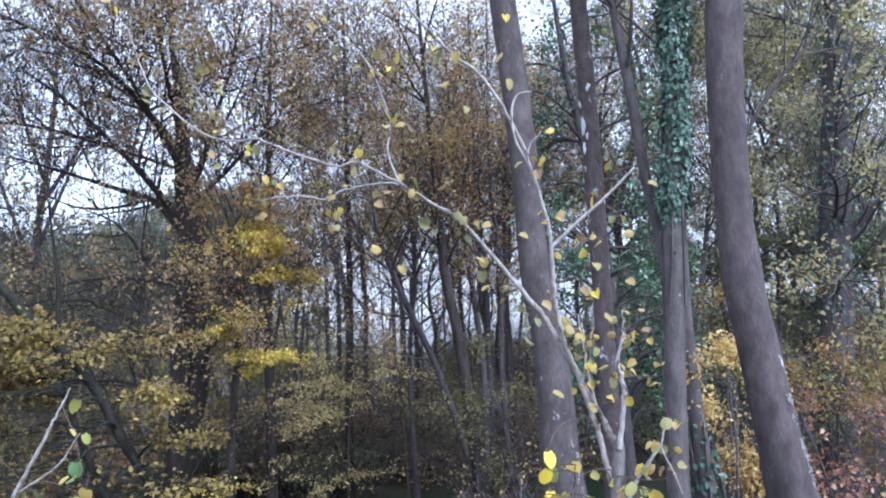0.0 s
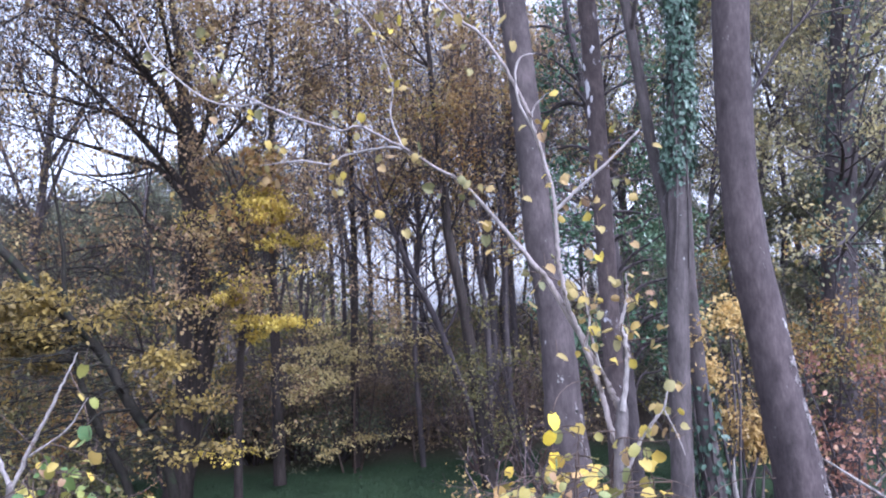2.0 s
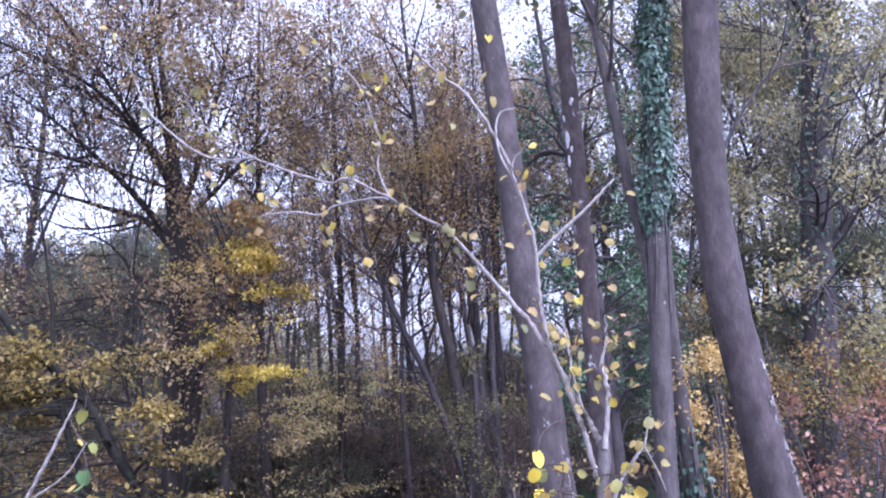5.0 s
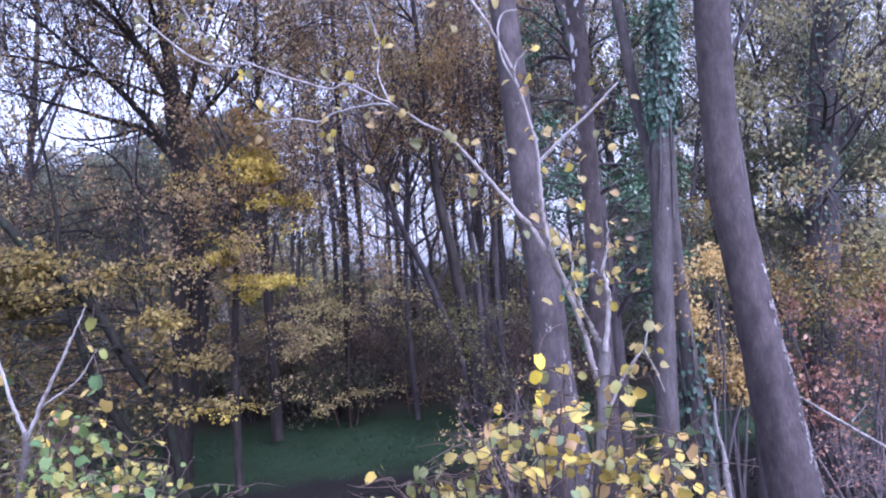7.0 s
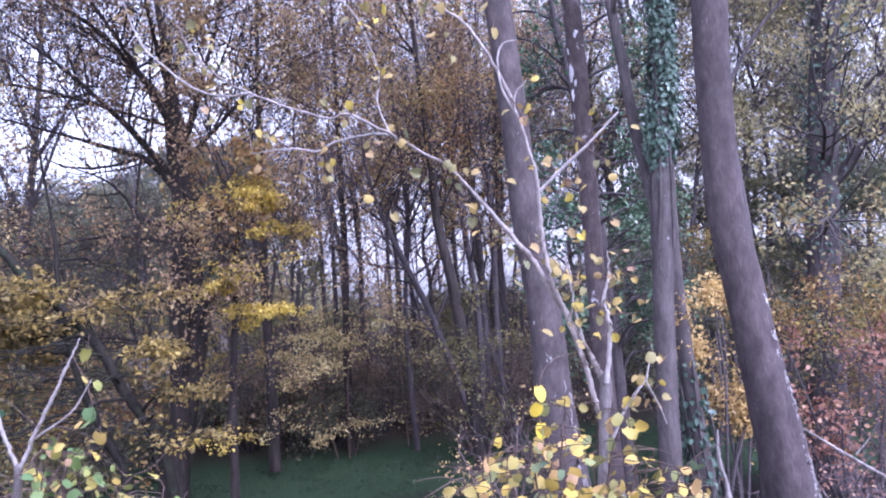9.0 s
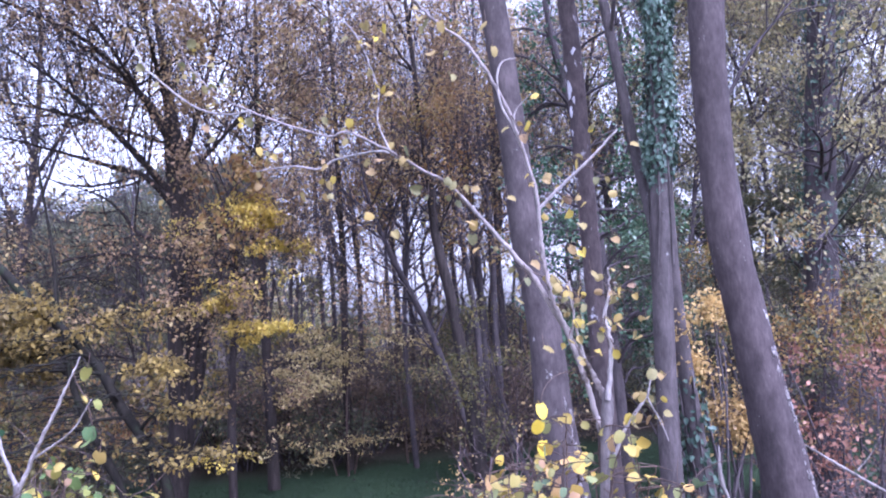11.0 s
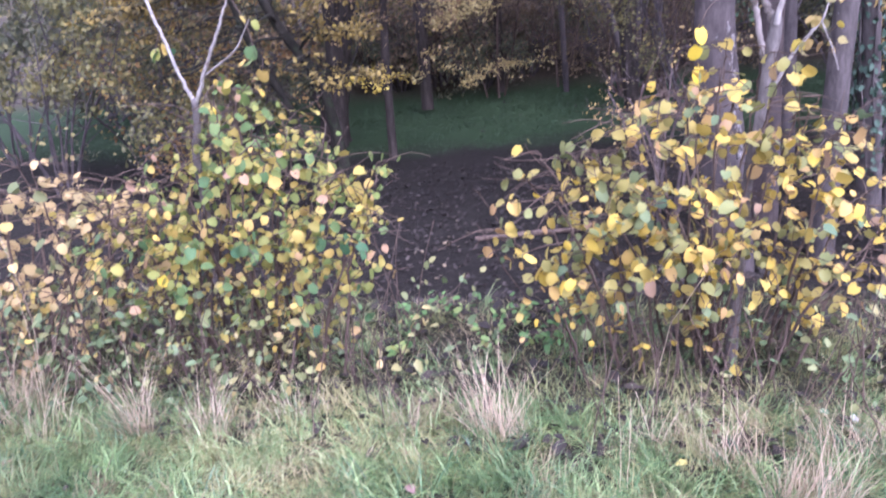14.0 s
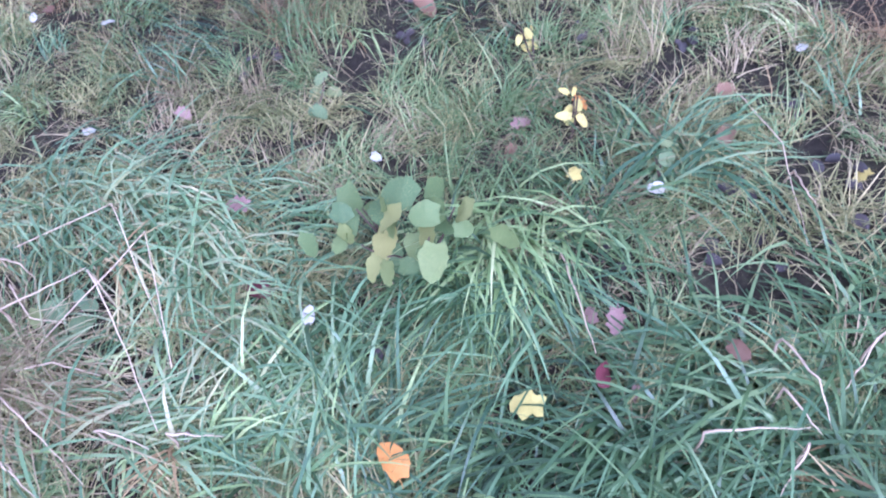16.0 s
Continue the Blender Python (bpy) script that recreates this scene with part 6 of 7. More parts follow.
def tufts(rng, count, x0, x1, y0, y1, blades, radius, length, width, lean, droop, share, mats, fan=0.55, seg=3):
    """Tufts of blades that flop one way each; share(x, y) gives the weight of each kind."""
    cx, cy = scatter(rng, count, x0, x1, y0, y1)
    free = ~bare(cx, cy)
    cx, cy = cx[free], cy[free]
    weight = np.stack(share(cx, cy), -1)
    weight = np.cumsum(weight / weight.sum(1, keepdims=True), 1)
    kind = (rng.random(len(cx))[:, None] > weight).sum(1)
    for k, geo in enumerate(mats):
        tx, ty = cx[kind == k], cy[kind == k]
        n = rng.integers(*blades, len(tx))
        size = np.repeat(rng.uniform(0.6, 1.25, len(tx)), n)
        way = np.repeat(rng.uniform(0, 6.28, len(tx)), n)
        m = len(size)
        r, th = radius * size * np.sqrt(rng.random(m)), rng.uniform(0, 6.28, m)
        x, y = np.repeat(tx, n) + r * np.cos(th), np.repeat(ty, n) + r * np.sin(th)
        grass(geo, rng, x, y, size * rng.uniform(*length, m), rng.uniform(*width, m), lean, way + fan * rng.normal(size=m), droop, seg)


fine, olive, dry, teal, dark, fresh = Geo(), Geo(), Geo(), Geo(), Geo(), Geo()


def fine_share(x, y):
    brown = 0.25 + 2.4 * spot(x, y, -1.2, 1.5, 0.28) + 0.8 * spot(x, y, -1.5, 1.0, 0.3) + 0.7 * spot(x, y, 0.3, 1.2, 0.35) + 0.8 * spot(x, y, 0.5, 1.8, 0.3) + 0.5 * spot(x, y, -0.7, 2.4, 0.3)
    green = 0.45 + 1.2 * spot(x, y, -0.35, 1.25, 0.18) + 0.7 * spot(x, y, -0.4, 2.0, 0.3) + 0.5 * (y > 2)
    return green, 0.85 + 0.8 * spot(x, y, -1.2, 1.1, 0.35), 0.42 * brown


def broad_share(x, y):
    left = 1 / (1 + np.exp(9 * (x + 0.25)))
    return 0.15 + 0.6 * left, 0.3 + 1 - left + 0.6 * (y > 1.9), 0.3 + 1.2 * (y > 1.9)


def bright_share(x, y):
    return 1.0 + 0 * x, 0.35 + 0 * x, 2.2 + 0 * x


# short fine tufts everywhere, broad blades near the path's edge and along the straw tufts
tufts(rng, 2500, -2.4, 1.5, 0.05, 2.6, (26, 60), 0.055, (0.06, 0.15), (0.002, 0.004), 0.95, 0.5, fine_share, (fine, olive, dry))
tufts(rng, 900, -3.6, 2.8, 1.6, 3.6, (22, 46), 0.06, (0.07, 0.17), (0.0025, 0.0045), 0.9, 0.45, fine_share, (fine, olive, dry))
tufts(rng, 300, -3.4, 2.4, -1.2, 0.1, (20, 40), 0.07, (0.1, 0.22), (0.003, 0.006), 0.9, 0.45, fine_share, (fine, olive, dry))
tufts(rng, 110, -2.2, 1.4, 0.9, 2.3, (14, 30), 0.05, (0.1, 0.2), (0.003, 0.006), 0.8, 0.45, broad_share, (teal, dark, fresh), 0.5, 4)
tufts(rng, 190, -2.4, 1.2, 1.75, 2.55, (16, 40), 0.085, (0.07, 0.2), (0.0026, 0.006), 0.8, 0.4, bright_share, (teal, dark, fresh), 0.9, 4)
tufts(rng, 60, -2.6, 1.6, -0.6, 0.1, (22, 50), 0.07, (0.16, 0.34), (0.004, 0.008), 0.9, 0.42, broad_share, (teal, dark, fresh), 0.4, 4)
# the meadow behind and to both sides
tufts(rng, 1000, -9, 8, -6, -0.4, (12, 24), 0.1, (0.08, 0.2), (0.005, 0.01), 0.9, 0.45, fine_share, (fine, olive, dry), 0.55, 2)
tufts(rng, 500, -9, -2.2, -0.6, 3.6, (12, 24), 0.1, (0.08, 0.2), (0.005, 0.01), 0.9, 0.45, fine_share, (fine, olive, dry), 0.55, 2)
tufts(rng, 500, 1.4, 8, -0.6, 3.6, (12, 24), 0.1, (0.08, 0.2), (0.005, 0.01), 0.9, 0.45, fine_share, (fine, olive, dry), 0.55, 2)
# the big tussocks at the path's edge: (x, y, spread in x, spread in y, blades, way, kind)
BLUE_EDGE = ((-1.15, 0.72, 0.15, 0.08, 480, -0.35, teal), (-0.85, 0.62, 0.12, 0.08, 260, -0.5, teal), (-0.95, 0.68, 0.16, 0.1, 150, -0.6, dark), (-0.62, 0.44, 0.1, 0.08, 200, -0.8, teal), (-0.65, 0.5, 0.14, 0.1, 160, -0.9, dark), (-0.75, 0.24, 0.15, 0.06, 200, 0.3, teal), (-0.6, 0.28, 0.15, 0.08, 150, 0.9, fresh), (-0.42, 0.34, 0.09, 0.09, 200, 0.9, teal), (-0.4, 0.3, 0.1, 0.1, 120, 1.6, dark), (-0.27, 0.78, 0.05, 0.05, 200, -1.2, fresh), (-0.33, 0.66, 0.05, 0.05, 170, -2.2, dark))
DARK_EDGE = ((-0.2, 0.66, 0.04, 0.05, 120, -1.4, teal), (0.02, 0.42, 0.1, 0.08, 260, -1.9, dark), (0.0, 0.42, 0.1, 0.08, 130, -1.7, teal), (0.2, 0.55, 0.1, 0.09, 260, -2.3, dark), (0.2, 0.55, 0.1, 0.09, 140, -2.5, teal), (0.33, 0.68, 0.08, 0.08, 200, -2.6, dark), (0.12, 0.3, 0.14, 0.06, 260, -1.5, dark), (0.1, 0.3, 0.14, 0.06, 50, -1.2, teal), (0.0, 1.0, 0.06, 0.05, 130, 0.2, teal), (-0.1, 0.8, 0.05, 0.05, 110, -0.9, dark), (0.36, 0.4, 0.1, 0.08, 320, 2.8, dark))
for x, y, sx, sy, n, way, geo in BLUE_EDGE + DARK_EDGE:
    px, py = rng.normal(x, sx, n), rng.normal(y, sy, n)
    free = ~bare(px, py)
    px, py = px[free], py[free]
    n = len(px)
    grass(geo, rng, px, py, rng.uniform(0.1, 0.32, n), rng.uniform(0.004, 0.0095, n), 0.95, way + (1.1 if geo is dark else 0.55) * rng.normal(size=n), 0.4, 5)
# low mossy growth and stray dry blades between the tufts
x, y = scatter(rng, 48000, -2.6, 1.8, 0.0, 3.4)
free = ~bare(x, y) & (patchy(x, y, 6.1, 2.0) > 0.34)
x, y = x[free], y[free]
n = len(x)
grass(olive, rng, x, y, rng.uniform(0.02, 0.055, n), rng.uniform(0.002, 0.004, n), 0.8, rng.uniform(0, 6.28, n), 0.5, 2)
x, y = scatter(rng, 15000, -3.2, 2.4, 0.0, 3.6)
n = len(x)
grass(dry, rng, x, y, rng.uniform(0.05, 0.14, n), rng.uniform(0.0014, 0.0028, n), 1.2, 6 * patchy(x, y, 2.2, 8.0) + rng.normal(size=n), 0.35, 2, 0.012)
whole("tussock_grass", teal, GRASS_TEAL, "coarse blue-green grass blades in flopping tussocks", "grass", kind="stuff")
whole("dark_tussock_grass", dark, GRASS_GREEN, "coarse dark green grass blades in tussocks", "grass", kind="stuff")
whole("fresh_tussock_grass", fresh, GRASS_FRESH, "bright green grass blades at the straw tufts' feet", "grass", kind="stuff")
whole("fine_grass", fine, GRASS_FINE, "fine green grass in small tufts on the bank top", "grass", kind="stuff")
whole("olive_grass", olive, GRASS_OLIVE, "yellowing olive grass and moss between the tufts", "grass", kind="stuff")
whole("withered_grass", dry, GRASS_DRY, "matted withered brown grass among the green", "grass", kind="stuff")
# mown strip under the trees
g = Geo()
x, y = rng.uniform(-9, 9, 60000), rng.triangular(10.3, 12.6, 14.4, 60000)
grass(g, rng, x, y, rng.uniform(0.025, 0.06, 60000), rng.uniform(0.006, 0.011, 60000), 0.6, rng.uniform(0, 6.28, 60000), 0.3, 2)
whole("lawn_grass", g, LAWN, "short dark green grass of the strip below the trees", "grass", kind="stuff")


def straw_tuft(label, seed, at, count, height, fan):
    """Pale dead stalks standing in a tuft, some bent, over a green foot."""
    r = np.random.default_rng(seed)
    z = float(ground_z(*at))
    ob = thing("straw_tuft", label, "grass tuft", (*at, z), "dry grass tufts")
    lie0 = r.uniform(0, 6.28)
    for name, mat, n, hh, lean in (("straw", STRAW, int(count * 2.1), height * 1.12, 0.4), ("dry_foot", GRASS_DRY, count * 2, height * 0.5, 0.6), ("green_foot", GRASS_TEAL, count, height * 0.5, 0.6)):
        g = Geo()
        rad, th = fan * np.sqrt(r.random(n)), r.uniform(0, 6.28, n)
        lie = np.where(r.random(n) < 0.6, lie0, th)
        grass(g, r, at[0] + rad * np.cos(th), at[1] + 0.6 * rad * np.sin(th), hh * (0.25 + 0.9 * r.random(n) ** 1.6), r.uniform(0.004, 0.007, n) if mat is GRASS_TEAL else r.uniform(0.0014, 0.003, n), lean, lie + r.normal(size=n) * 0.9, 0.14 if mat is STRAW else 0.3, 4)
        part(name, g, mat, ob, kind="stuff")


for k, (at, n, h, fan) in enumerate([((-0.36, 2.42), 80, 0.36, 0.10), ((-1.4, 2.4), 50, 0.3, 0.08), ((-1.66, 2.35), 50, 0.44, 0.06), ((0.56, 2.1), 120, 0.26, 0.12), ((0.38, 2.3), 40, 0.26, 0.1), ((-0.68, 2.42), 40, 0.16, 0.08),
                                     ((-2.3, 2.5), 60, 0.4, 0.16), ((0.12, 2.4), 40, 0.22, 0.12), ((-1.1, 2.55), 30, 0.22, 0.12), ((-2.6, 2.4), 60, 0.4, 0.16), ((0.95, 2.3), 60, 0.3, 0.15), ((-2.05, 2.35), 30, 0.36, 0.16), ((0.7, 2.35), 50, 0.28, 0.14)]):
    straw_tuft("tuft of pale straw stalks over green blades", 410 + k, at, n, h, fan)

# flattened straw near the path's edge
g = Geo()
n = 290
grass(g, rng, rng.normal(-1.08, 0.1, n), rng.normal(0.28, 0.06, n), rng.uniform(0.15, 0.36, n), rng.uniform(0.002, 0.0045, n), 1.35, 0.1 * rng.normal(size=n), 0.1, 4, 0.02)
whole("flattened_straw", g, GRASS_DRY, "flattened bundle of dry straw in the grass", "straw", kind="stuff")
# dead brown blades bent out of the tussocks: (x, y, spread, blades, way, length)
for k, (x, y, w, n, way, reach) in enumerate(((-1.0, 0.575, 0.014, 26, -0.5, 0.17), (-0.70, 0.235, 0.010, 16, -1.2, 0.12), (0.33, 0.42, 0.03, 12, 2.9, 0.12))):
    g = Geo()
    r = np.random.default_rng(470 + k)
    grass(g, r, r.normal(x, w, n), r.normal(y, w, n), reach * r.uniform(0.6, 1.25, n), r.uniform(0.004, 0.008, n), 1.15, way + 0.2 * r.normal(size=n), 0.2, 4, 0.03)
    whole("dead_tuft", g, DEAD_BLADE, "bent tuft of dead ochre-brown grass blades", "grass tuft", "dead grass tufts", kind="stuff")
# withered domes on the bank top: (x, y, spread, blades)
for k, (x, y, w, n) in enumerate(((-1.18, 1.5, 0.11, 480), (-0.86, 1.27, 0.06, 170), (-1.52, 1.32, 0.06, 130), (0.42, 1.35, 0.09, 220))):
    g = Geo()
    r = np.random.default_rng(480 + k)
    grass(g, r, r.normal(x, w, n), r.normal(y, w, n), r.uniform(0.07, 0.17, n), r.uniform(0.0015, 0.003, n), 0.8, r.uniform(0, 6.28, n), 0.4, 3)
    whole("withered_tuft", g, DEAD_BLADE, "rounded tuft of withered ochre grass", "grass tuft", "dead grass tufts", kind="stuff")
# a light yellow-green tuft beside the seedling
g = Geo()
n = 240
grass(g, rng, rng.normal(-0.27, 0.05, n), rng.normal(0.62, 0.09, n), rng.uniform(0.06, 0.16, n), rng.uniform(0.002, 0.004, n), 0.8, rng.uniform(0, 6.28, n), 0.3, 3)
whole("pale_grass_tuft", g, GRASS_FINE, "short yellow-green tuft of fine grass", "grass tuft", kind="stuff")

# long single stalks lying or standing in the grass
EDGE_STALKS = [((-1.05, 0.35, 0.03), (-0.82, 0.55, 0.2), (-0.72, 0.36, 0.1)), ((-1.2, 0.55, 0.05), (-0.95, 0.62, 0.16), (-0.78, 0.42, 0.06)), ((0.04, 2.11, 0.0), (0.045, 2.12, 0.2), (0.04, 2.13, 0.4)), ((0.06, 2.12, 0.0), (0.07, 2.14, 0.16), (0.075, 2.15, 0.28)), ((-1.14, 1.42, 0.0), (-1.15, 1.45, 0.13), (-1.17, 1.5, 0.24))]
BUSH_STALKS = [((-0.85, 1.4, 0.0), (-0.82, 1.43, 0.1), (-0.79, 1.47, 0.18)), ((0.1, 1.2, 0.02), (0.2, 1.02, 0.07), (0.26, 0.84, 0.02)), ((-2.1, 2.45, 0.0), (-2.1, 2.5, 0.4), (-2.15, 2.5, 0.75)), ((-2.0, 2.3, 0.0), (-1.95, 2.3, 0.35), (-1.97, 2.3, 0.62)), ((0.16, 2.75, 0.0), (0.22, 2.7, 0.3), (0.36, 2.66, 0.55)), ((-2.2, 2.3, 0.05), (-1.95, 2.25, 0.25), (-1.7, 2.2, 0.12))]
# dry bents fallen over the tussocks
FALLEN_STALKS = [((-1.098, 0.399, 0.1), (-1.012, 0.452, 0.12), (-0.962, 0.502, 0.12)), ((-0.946, 0.493, 0.13), (-0.841, 0.4, 0.11), (-0.704, 0.257, 0.08)), ((-1.005, 0.249, 0.09), (-0.897, 0.202, 0.08), (-0.792, 0.152, 0.07)), ((-0.937, 0.148, 0.09), (-0.89, 0.128, 0.09), (-0.853, 0.113, 0.08)), ((-1.033, 0.308, 0.06), (-0.938, 0.325, 0.1), (-0.868, 0.334, 0.06)), ((-1.153, 0.47, 0.06), (-1.046, 0.402, 0.08), (-0.989, 0.414, 0.06)), ((-0.806, 0.234, 0.09), (-0.752, 0.233, 0.09), (-0.704, 0.227, 0.08)), ((-0.683, 0.257, 0.09), (-0.637, 0.262, 0.09), (-0.592, 0.274, 0.08)), ((-1.194, 0.511, 0.07), (-1.117, 0.496, 0.1), (-1.095, 0.484, 0.07))]
BENT_STALKS = [((-0.142, 0.725, 0.06), (-0.092, 0.625, 0.08), (-0.049, 0.541, 0.07)), ((0.22, 0.607, 0.1), (0.268, 0.533, 0.13), (0.3, 0.485, 0.07)), ((0.228, 0.525, 0.1), (0.253, 0.496, 0.1), (0.284, 0.474, 0.08)), ((0.125, 0.426, 0.12), (0.193, 0.442, 0.13), (0.262, 0.463, 0.12)), ((0.348, 0.623, 0.14), (0.332, 0.59, 0.1), (0.313, 0.554, 0.06)), ((0.225, 0.979, 0.05), (0.242, 0.901, 0.09), (0.264, 0.907, 0.05)), ((0.261, 0.433, 0.13), (0.244, 0.398, 0.11), (0.235, 0.372, 0.08))]
EDGE_STALKS += [((a[0] - 0.01, a[1], 0.0), a, b, c) for a, b, c in FALLEN_STALKS + BENT_STALKS]
for k, row in enumerate(BUSH_STALKS + EDGE_STALKS):
    g = Geo()
    c = np.vstack([np.linspace(a, b, 5)[i > 0:] for i, (a, b) in enumerate(zip(row, row[1:]))])
    c[1:-1] += rng.normal(size=(len(c) - 2, 3)) * 0.0012
    tube(g, c, np.linspace(0.0026 if len(row) == 4 else 0.0014, 0.0007, len(c)), 6)
    whole("dry_stalk", g, STRAW, "single dry pale grass stalk", "stalk", "dry stalks", at=row[0])


# ---- low plants ----
WEED_MESH = [leaf_mesh("weed_leaf", WEED_LEAF, 0.40, 0.2, 0.1, 0, 12), leaf_mesh("weed_leaf", WEED_LEAF, 0.46, 0.1, 0.2, 0, 13)]
NETTLE_MESH = [leaf_mesh("nettle_leaf", NETTLE_LEAF, 0.34, 0.25, 0.2, 0, 15)]
BRIGHT_MESH = [leaf_mesh("bright_leaf", FALLEN_YELLOW, 0.34, 0.2, 0.15, 0, 14)]


def weed(name, label, seed, at, height, spread, count, size, meshes=WEED_MESH, face=(0, -0.35, 1)):
    r = np.random.default_rng(seed)
    z = float(ground_z(*at))
    ob = thing(name, label, "plant", (*at, z), "low plants")
    left = count
    while left > 0:
        a = r.uniform(0, 6.28)
        q = wander(r, (at[0], at[1], z), (spread / height * math.cos(a), spread / height * math.sin(a), 1), height * r.uniform(0.7, 1.1), 5, 0.12, 0)
        g = Geo()
        tube(g, q, np.linspace(0.003, 0.0015, len(q)), 5)
        part("stem", g, BARK_TWIG, ob)
        for p in q[2:]:
            for _ in range(1 + (p is q[-1])):
                leaf_part(meshes[r.integers(len(meshes))], leaf_turn(r, p + r.normal(size=3) * size * 0.35, size * r.uniform(0.65, 1.2), face, 0.4, 0.1), ob)
                left -= 1


def seedling():
    """A young hazel whose broad leaves overlap in one low storey."""
    r = np.random.default_rng(501)
    ob = thing("hazel_seedling", "seedling with broad pale green leaves in the grass", "plant", (-0.395, 0.67, 0.0), "low plants")
    for k in range(8):
        a = 0.8 * k + r.uniform(-0.3, 0.3)
        q = wander(r, (-0.395, 0.67, 0.0), (0.5 * math.cos(a), 0.26 * math.sin(a), 1), r.uniform(0.17, 0.24), 5, 0.12, -0.2)
        g = Geo()
        tube(g, q, np.linspace(0.003, 0.0015, len(q)), 5)
        part("stem", g, BARK_TWIG, ob)
        for p in (q[-1], q[-2], q[-1], q[-1]):
            leaf_part(SEEDLING_MESH[r.integers(2)], leaf_turn(r, p + r.normal(size=3) * [0.035, 0.022, 0.015], r.uniform(0.035, 0.07), (0, -0.45, 1), 0.5, 0.4), ob)


SEEDLING_MESH = [leaf_mesh("seedling_leaf", SEEDLING_LEAF, 0.46, 0.3, 0.16, 0, 16), leaf_mesh("seedling_leaf", SEEDLING_LEAF, 0.5, 0.24, 0.25, 0, 17)]
seedling()
weed("yellow_seedling", "small plant with yellow leaves in the grass", 502, (-0.19, 1.05), 0.12, 0.05, 8, 0.026, BRIGHT_MESH)
weed("yellow_seedling", "small plant with yellow leaves in the grass", 503, (-0.31, 1.25), 0.10, 0.04, 5, 0.024, BRIGHT_MESH)
weed("bramble_shoot", "low bramble with green leaves", 504, (-1.55, 1.55), 0.1, 0.1, 8, 0.045)
weed("bramble_shoot", "low bramble with green leaves", 505, (-0.73, 1.02), 0.07, 0.06, 7, 0.032)
weed("bramble_shoot", "low bramble with green leaves", 506, (0.0, 0.95), 0.07, 0.05, 6, 0.036)
weed("bramble_shoot", "low bramble with green leaves", 507, (-1.0, 0.42), 0.08, 0.1, 9, 0.042)
weed("bramble_shoot", "low bramble with green leaves", 508, (-0.6, 0.54), 0.05, 0.04, 6, 0.032)
pick = np.random.default_rng(509)
for k in range(10):
    weed("nettle", "green nettle-like plant at the foot of the bushes", 510 + k, (pick.uniform(-0.95, -0.1), pick.uniform(2.95, 3.35)), pick.uniform(0.1, 0.22), 0.12, 15, 0.033, NETTLE_MESH)


def undergrowth():
    """Tangle of small leaves and stems at the bushes' feet."""
    r = np.random.default_rng(540)
    g, s = Geo(), Geo()
    n = 1700
    x = np.choose(r.choice(3, n, p=(0.82, 0.07, 0.11)), [r.uniform(-2.9, -1.05, n), r.uniform(-0.85, -0.4, n), r.uniform(0.35, 1.3, n)])
    y = r.uniform(2.45, 3.2, n)
    p = np.stack([x, y, ground_z(x, y) + 0.42 * r.random(n) ** 1.6], -1)
    nor = unit(np.array([0, -0.4, 1]) + r.normal(size=(n, 3)) * 0.5)
    d = unit(r.normal(size=(n, 3)) + [0, 0, -0.3])
    side = unit(np.cross(d, nor))
    blade(g, p, d, side, np.cross(side, d), 0.042 * r.uniform(0.5, 1.3, (n, 1)))
    for k in range(240):
        a, b = (r.uniform(-2.9, -0.65) if r.random() < 0.6 else r.uniform(-0.2, 1.3)), r.uniform(2.4, 3.2)
        q = wander(r, (a, b, float(ground_z(a, b))), (r.normal() * 0.35, r.normal() * 0.35, 1), r.uniform(0.25, 0.65), 5, 0.15, 0)
        tube(s, q, np.linspace(0.0028, 0.0012, len(q)), 4)
    ob = thing("undergrowth", "tangled low leaves and brown stems under the bushes", "undergrowth", (0, 2.8, 0), kind="stuff")
    part("small_leaves", g, WEED_JOINED, ob, kind="stuff")
    part("brown_stems", s, BARK_TWIG, ob, kind="stuff")


undergrowth()


# ---- leaves on the ground ----
def litter(name, label, seed, n, xr, yr, size, lift=0.01):
    r = np.random.default_rng(seed)
    x, y = r.uniform(*xr, n), r.uniform(*yr, n)
    p = np.stack([x, y, ground_z(x, y) + lift + 0.02 * r.random(n)], -1)
    nor = unit(np.array([0, 0, 1.0]) + r.normal(size=(n, 3)) * 0.3)
    d = unit(np.cross(r.normal(size=(n, 3)), nor))
    g = Geo()
    blade(g, p, d, np.cross(d, nor), nor, size * r.uniform(0.6, 1.2, (n, 1)))
    whole(name, g, LITTER, label, "leaf litter", kind="stuff")


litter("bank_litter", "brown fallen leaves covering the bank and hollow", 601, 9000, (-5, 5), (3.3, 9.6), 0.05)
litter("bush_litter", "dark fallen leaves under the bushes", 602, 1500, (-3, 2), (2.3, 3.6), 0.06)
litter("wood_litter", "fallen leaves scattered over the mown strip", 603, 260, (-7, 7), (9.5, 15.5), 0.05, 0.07)

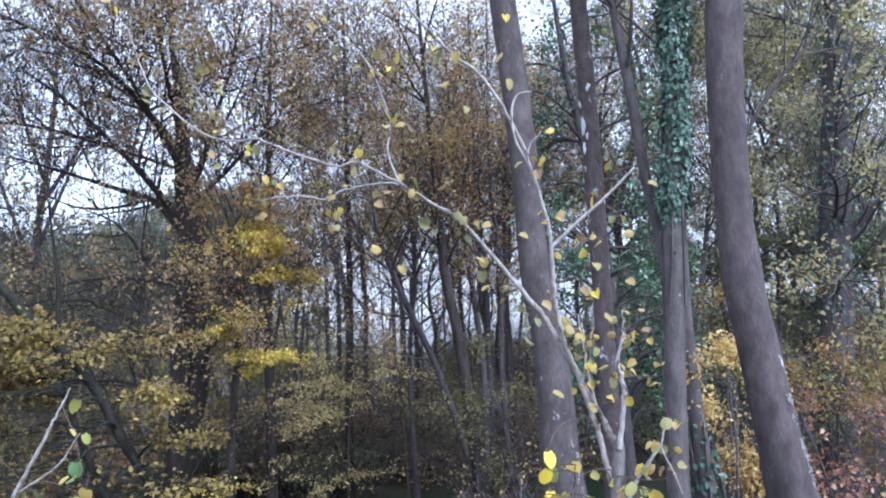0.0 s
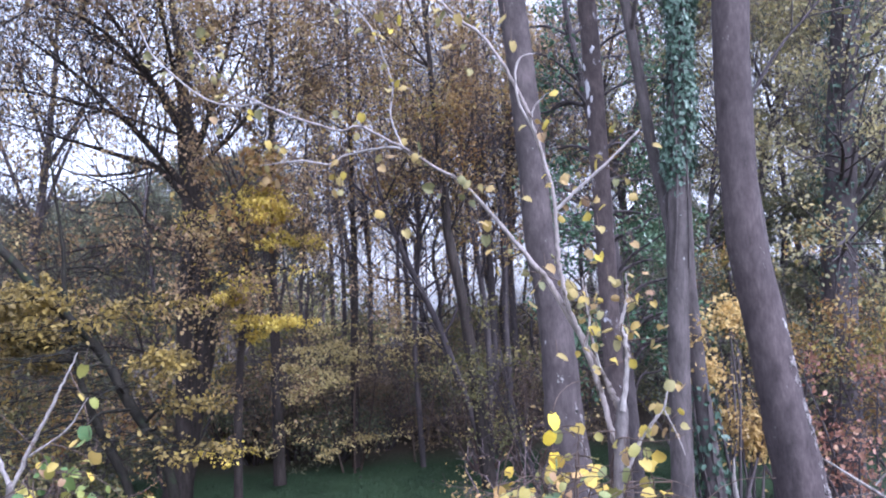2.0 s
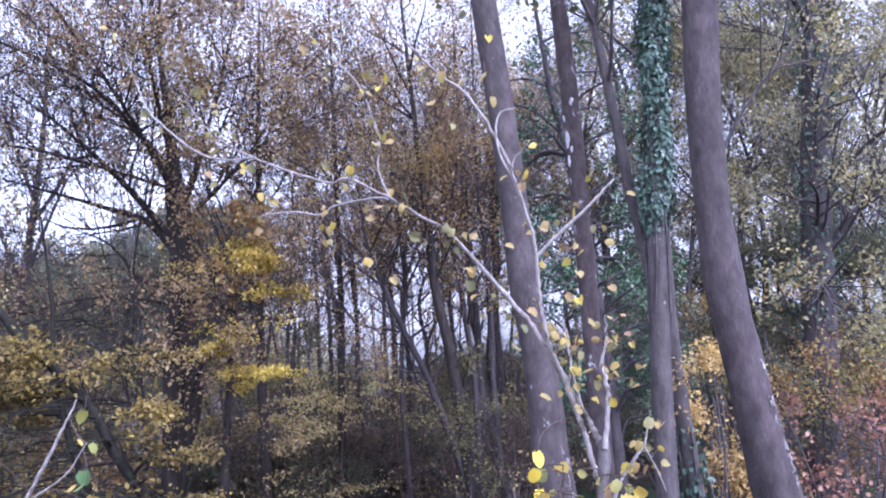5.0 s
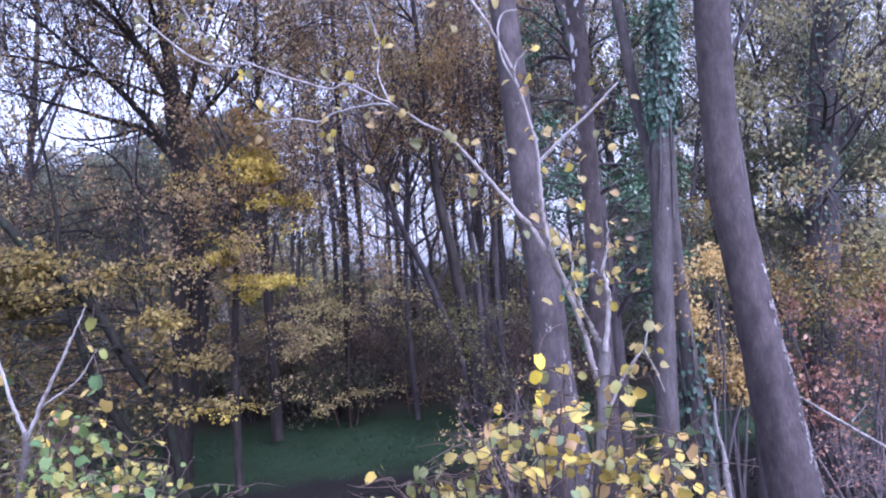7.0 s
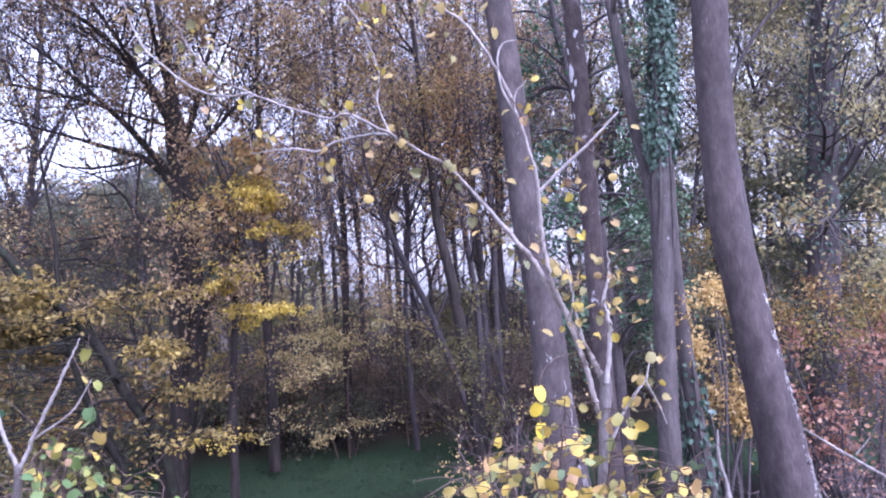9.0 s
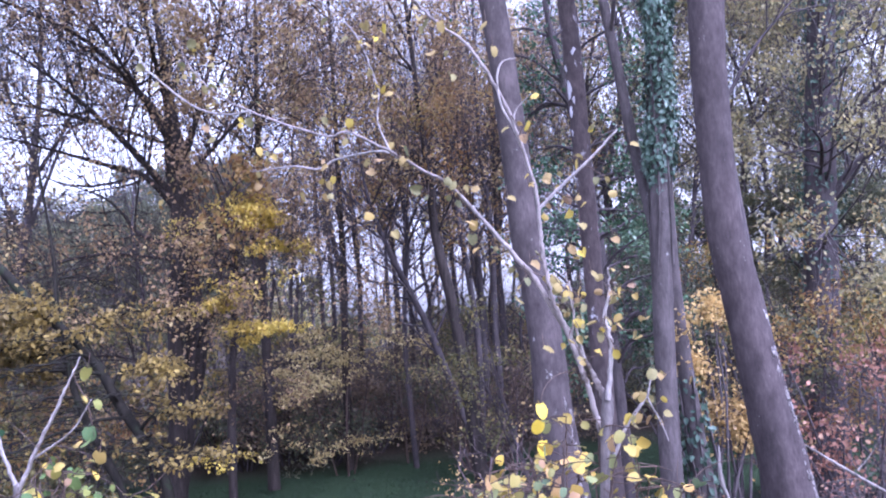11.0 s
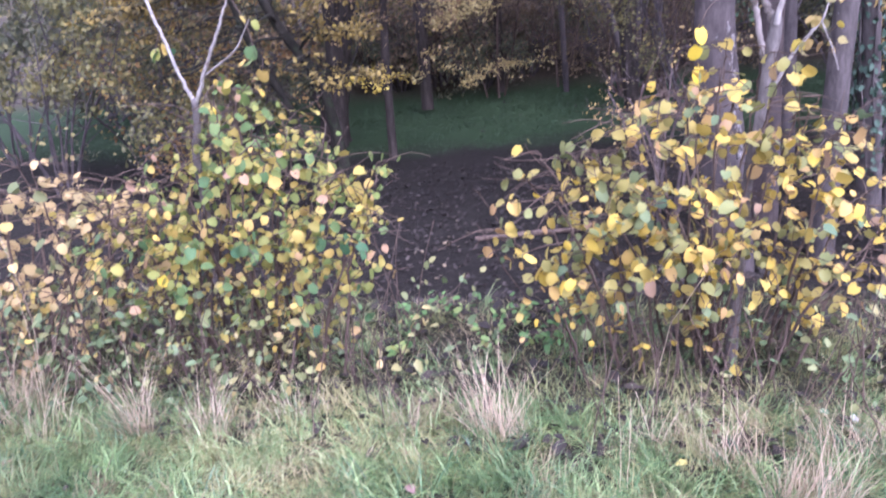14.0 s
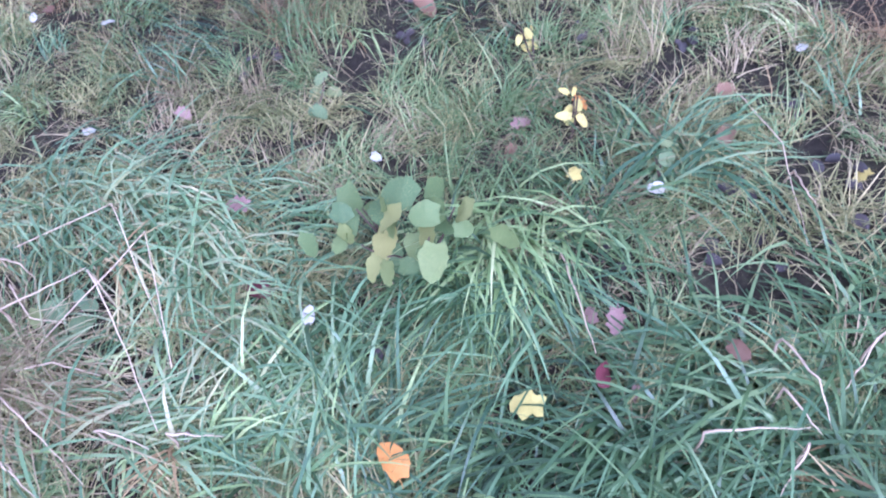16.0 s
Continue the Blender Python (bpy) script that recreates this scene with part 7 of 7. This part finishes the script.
FALLEN = {"brown": leaf_mesh("fallen_leaf", FALLEN_BROWN, 0.40, 0.1, 0.45, 0, 21), "pink": leaf_mesh("fallen_leaf", FALLEN_PINK, 0.44, 0.1, 0.35, 3, 22), "blackish": leaf_mesh("fallen_leaf", FALLEN_BLACK, 0.42, 0.1, 0.6, 0, 27), "dark red": leaf_mesh("fallen_leaf", FALLEN_RED, 0.5, 0.0, 0.3, 0, 23),
          "yellow": leaf_mesh("fallen_leaf", FALLEN_YELLOW, 0.5, 0.0, 0.15, 2, 24), "orange": leaf_mesh("fallen_leaf", FALLEN_ORANGE, 0.42, 0.1, 0.35, 0, 25), "pale": leaf_mesh("fallen_leaf", FALLEN_PALE, 0.44, 0.1, 0.3, 0, 26)}


def fallen_leaf(colour, x, y, size, r, up=0.045):
    ob = new("fallen_leaf", FALLEN[colour])
    m = leaf_turn(r, (x, y, float(ground_z(x, y)) + up), size, (0, -0.25, 1), 0.25, 0.0)
    ob.matrix_basis = m
    tagged(ob, f"{colour} fallen leaf lying in the grass", "leaf", "fallen leaves")


r = np.random.default_rng(620)
for colour, x, y, size in [("pink", -0.75, 0.72, 0.07), ("pink", -1.03, 0.95, 0.055), ("dark red", -0.69, 0.56, 0.06), ("orange", -0.3, 0.28, 0.085), ("dark red", -0.04, 0.49, 0.055), ("yellow", -0.11, 0.43, 0.075), ("pale", -1.36, 1.19, 0.045),
                           ("pink", -0.3, 1.03, 0.06), ("orange", -0.48, 0.78, 0.035), ("pale", -0.54, 0.51, 0.045), ("brown", 0.1, 1.03, 0.06), ("pink", -0.03, 0.63, 0.06), ("pale", -0.56, 0.9, 0.03), ("yellow", -0.15, 0.91, 0.045),
                           ("pale", 0.01, 0.91, 0.045), ("brown", -0.6, 1.36, 0.08), ("brown", 0.08, 1.16, 0.06), ("pale", -1.24, 0.87, 0.04), ("brown", -0.41, 1.7, 0.07), ("pink", 0.28, 1.5, 0.07), ("pink", -0.6, 2.1, 0.06), ("brown", -1.5, 1.2, 0.06),
                           ("yellow", -1.5, 1.53, 0.05), ("orange", -0.2, 1.13, 0.05), ("brown", 0.15, 0.6, 0.05)]:
    fallen_leaf(colour, x, y, size * 0.72, r, 0.06 if y < 0.85 else 0.035)
for a, b, w in HOLLOWS:
    for _ in range(4):
        fallen_leaf("blackish", a + r.normal() * w * 0.45, b + r.normal() * w * 0.45, r.uniform(0.016, 0.03), r, 0.015)
for k in range(46):
    fallen_leaf(("brown", "brown", "yellow", "pale", "brown", "pink")[k % 6], r.uniform(-2.4, 1.3), r.uniform(0.25, 2.6), r.uniform(0.025, 0.045), r, 0.022)
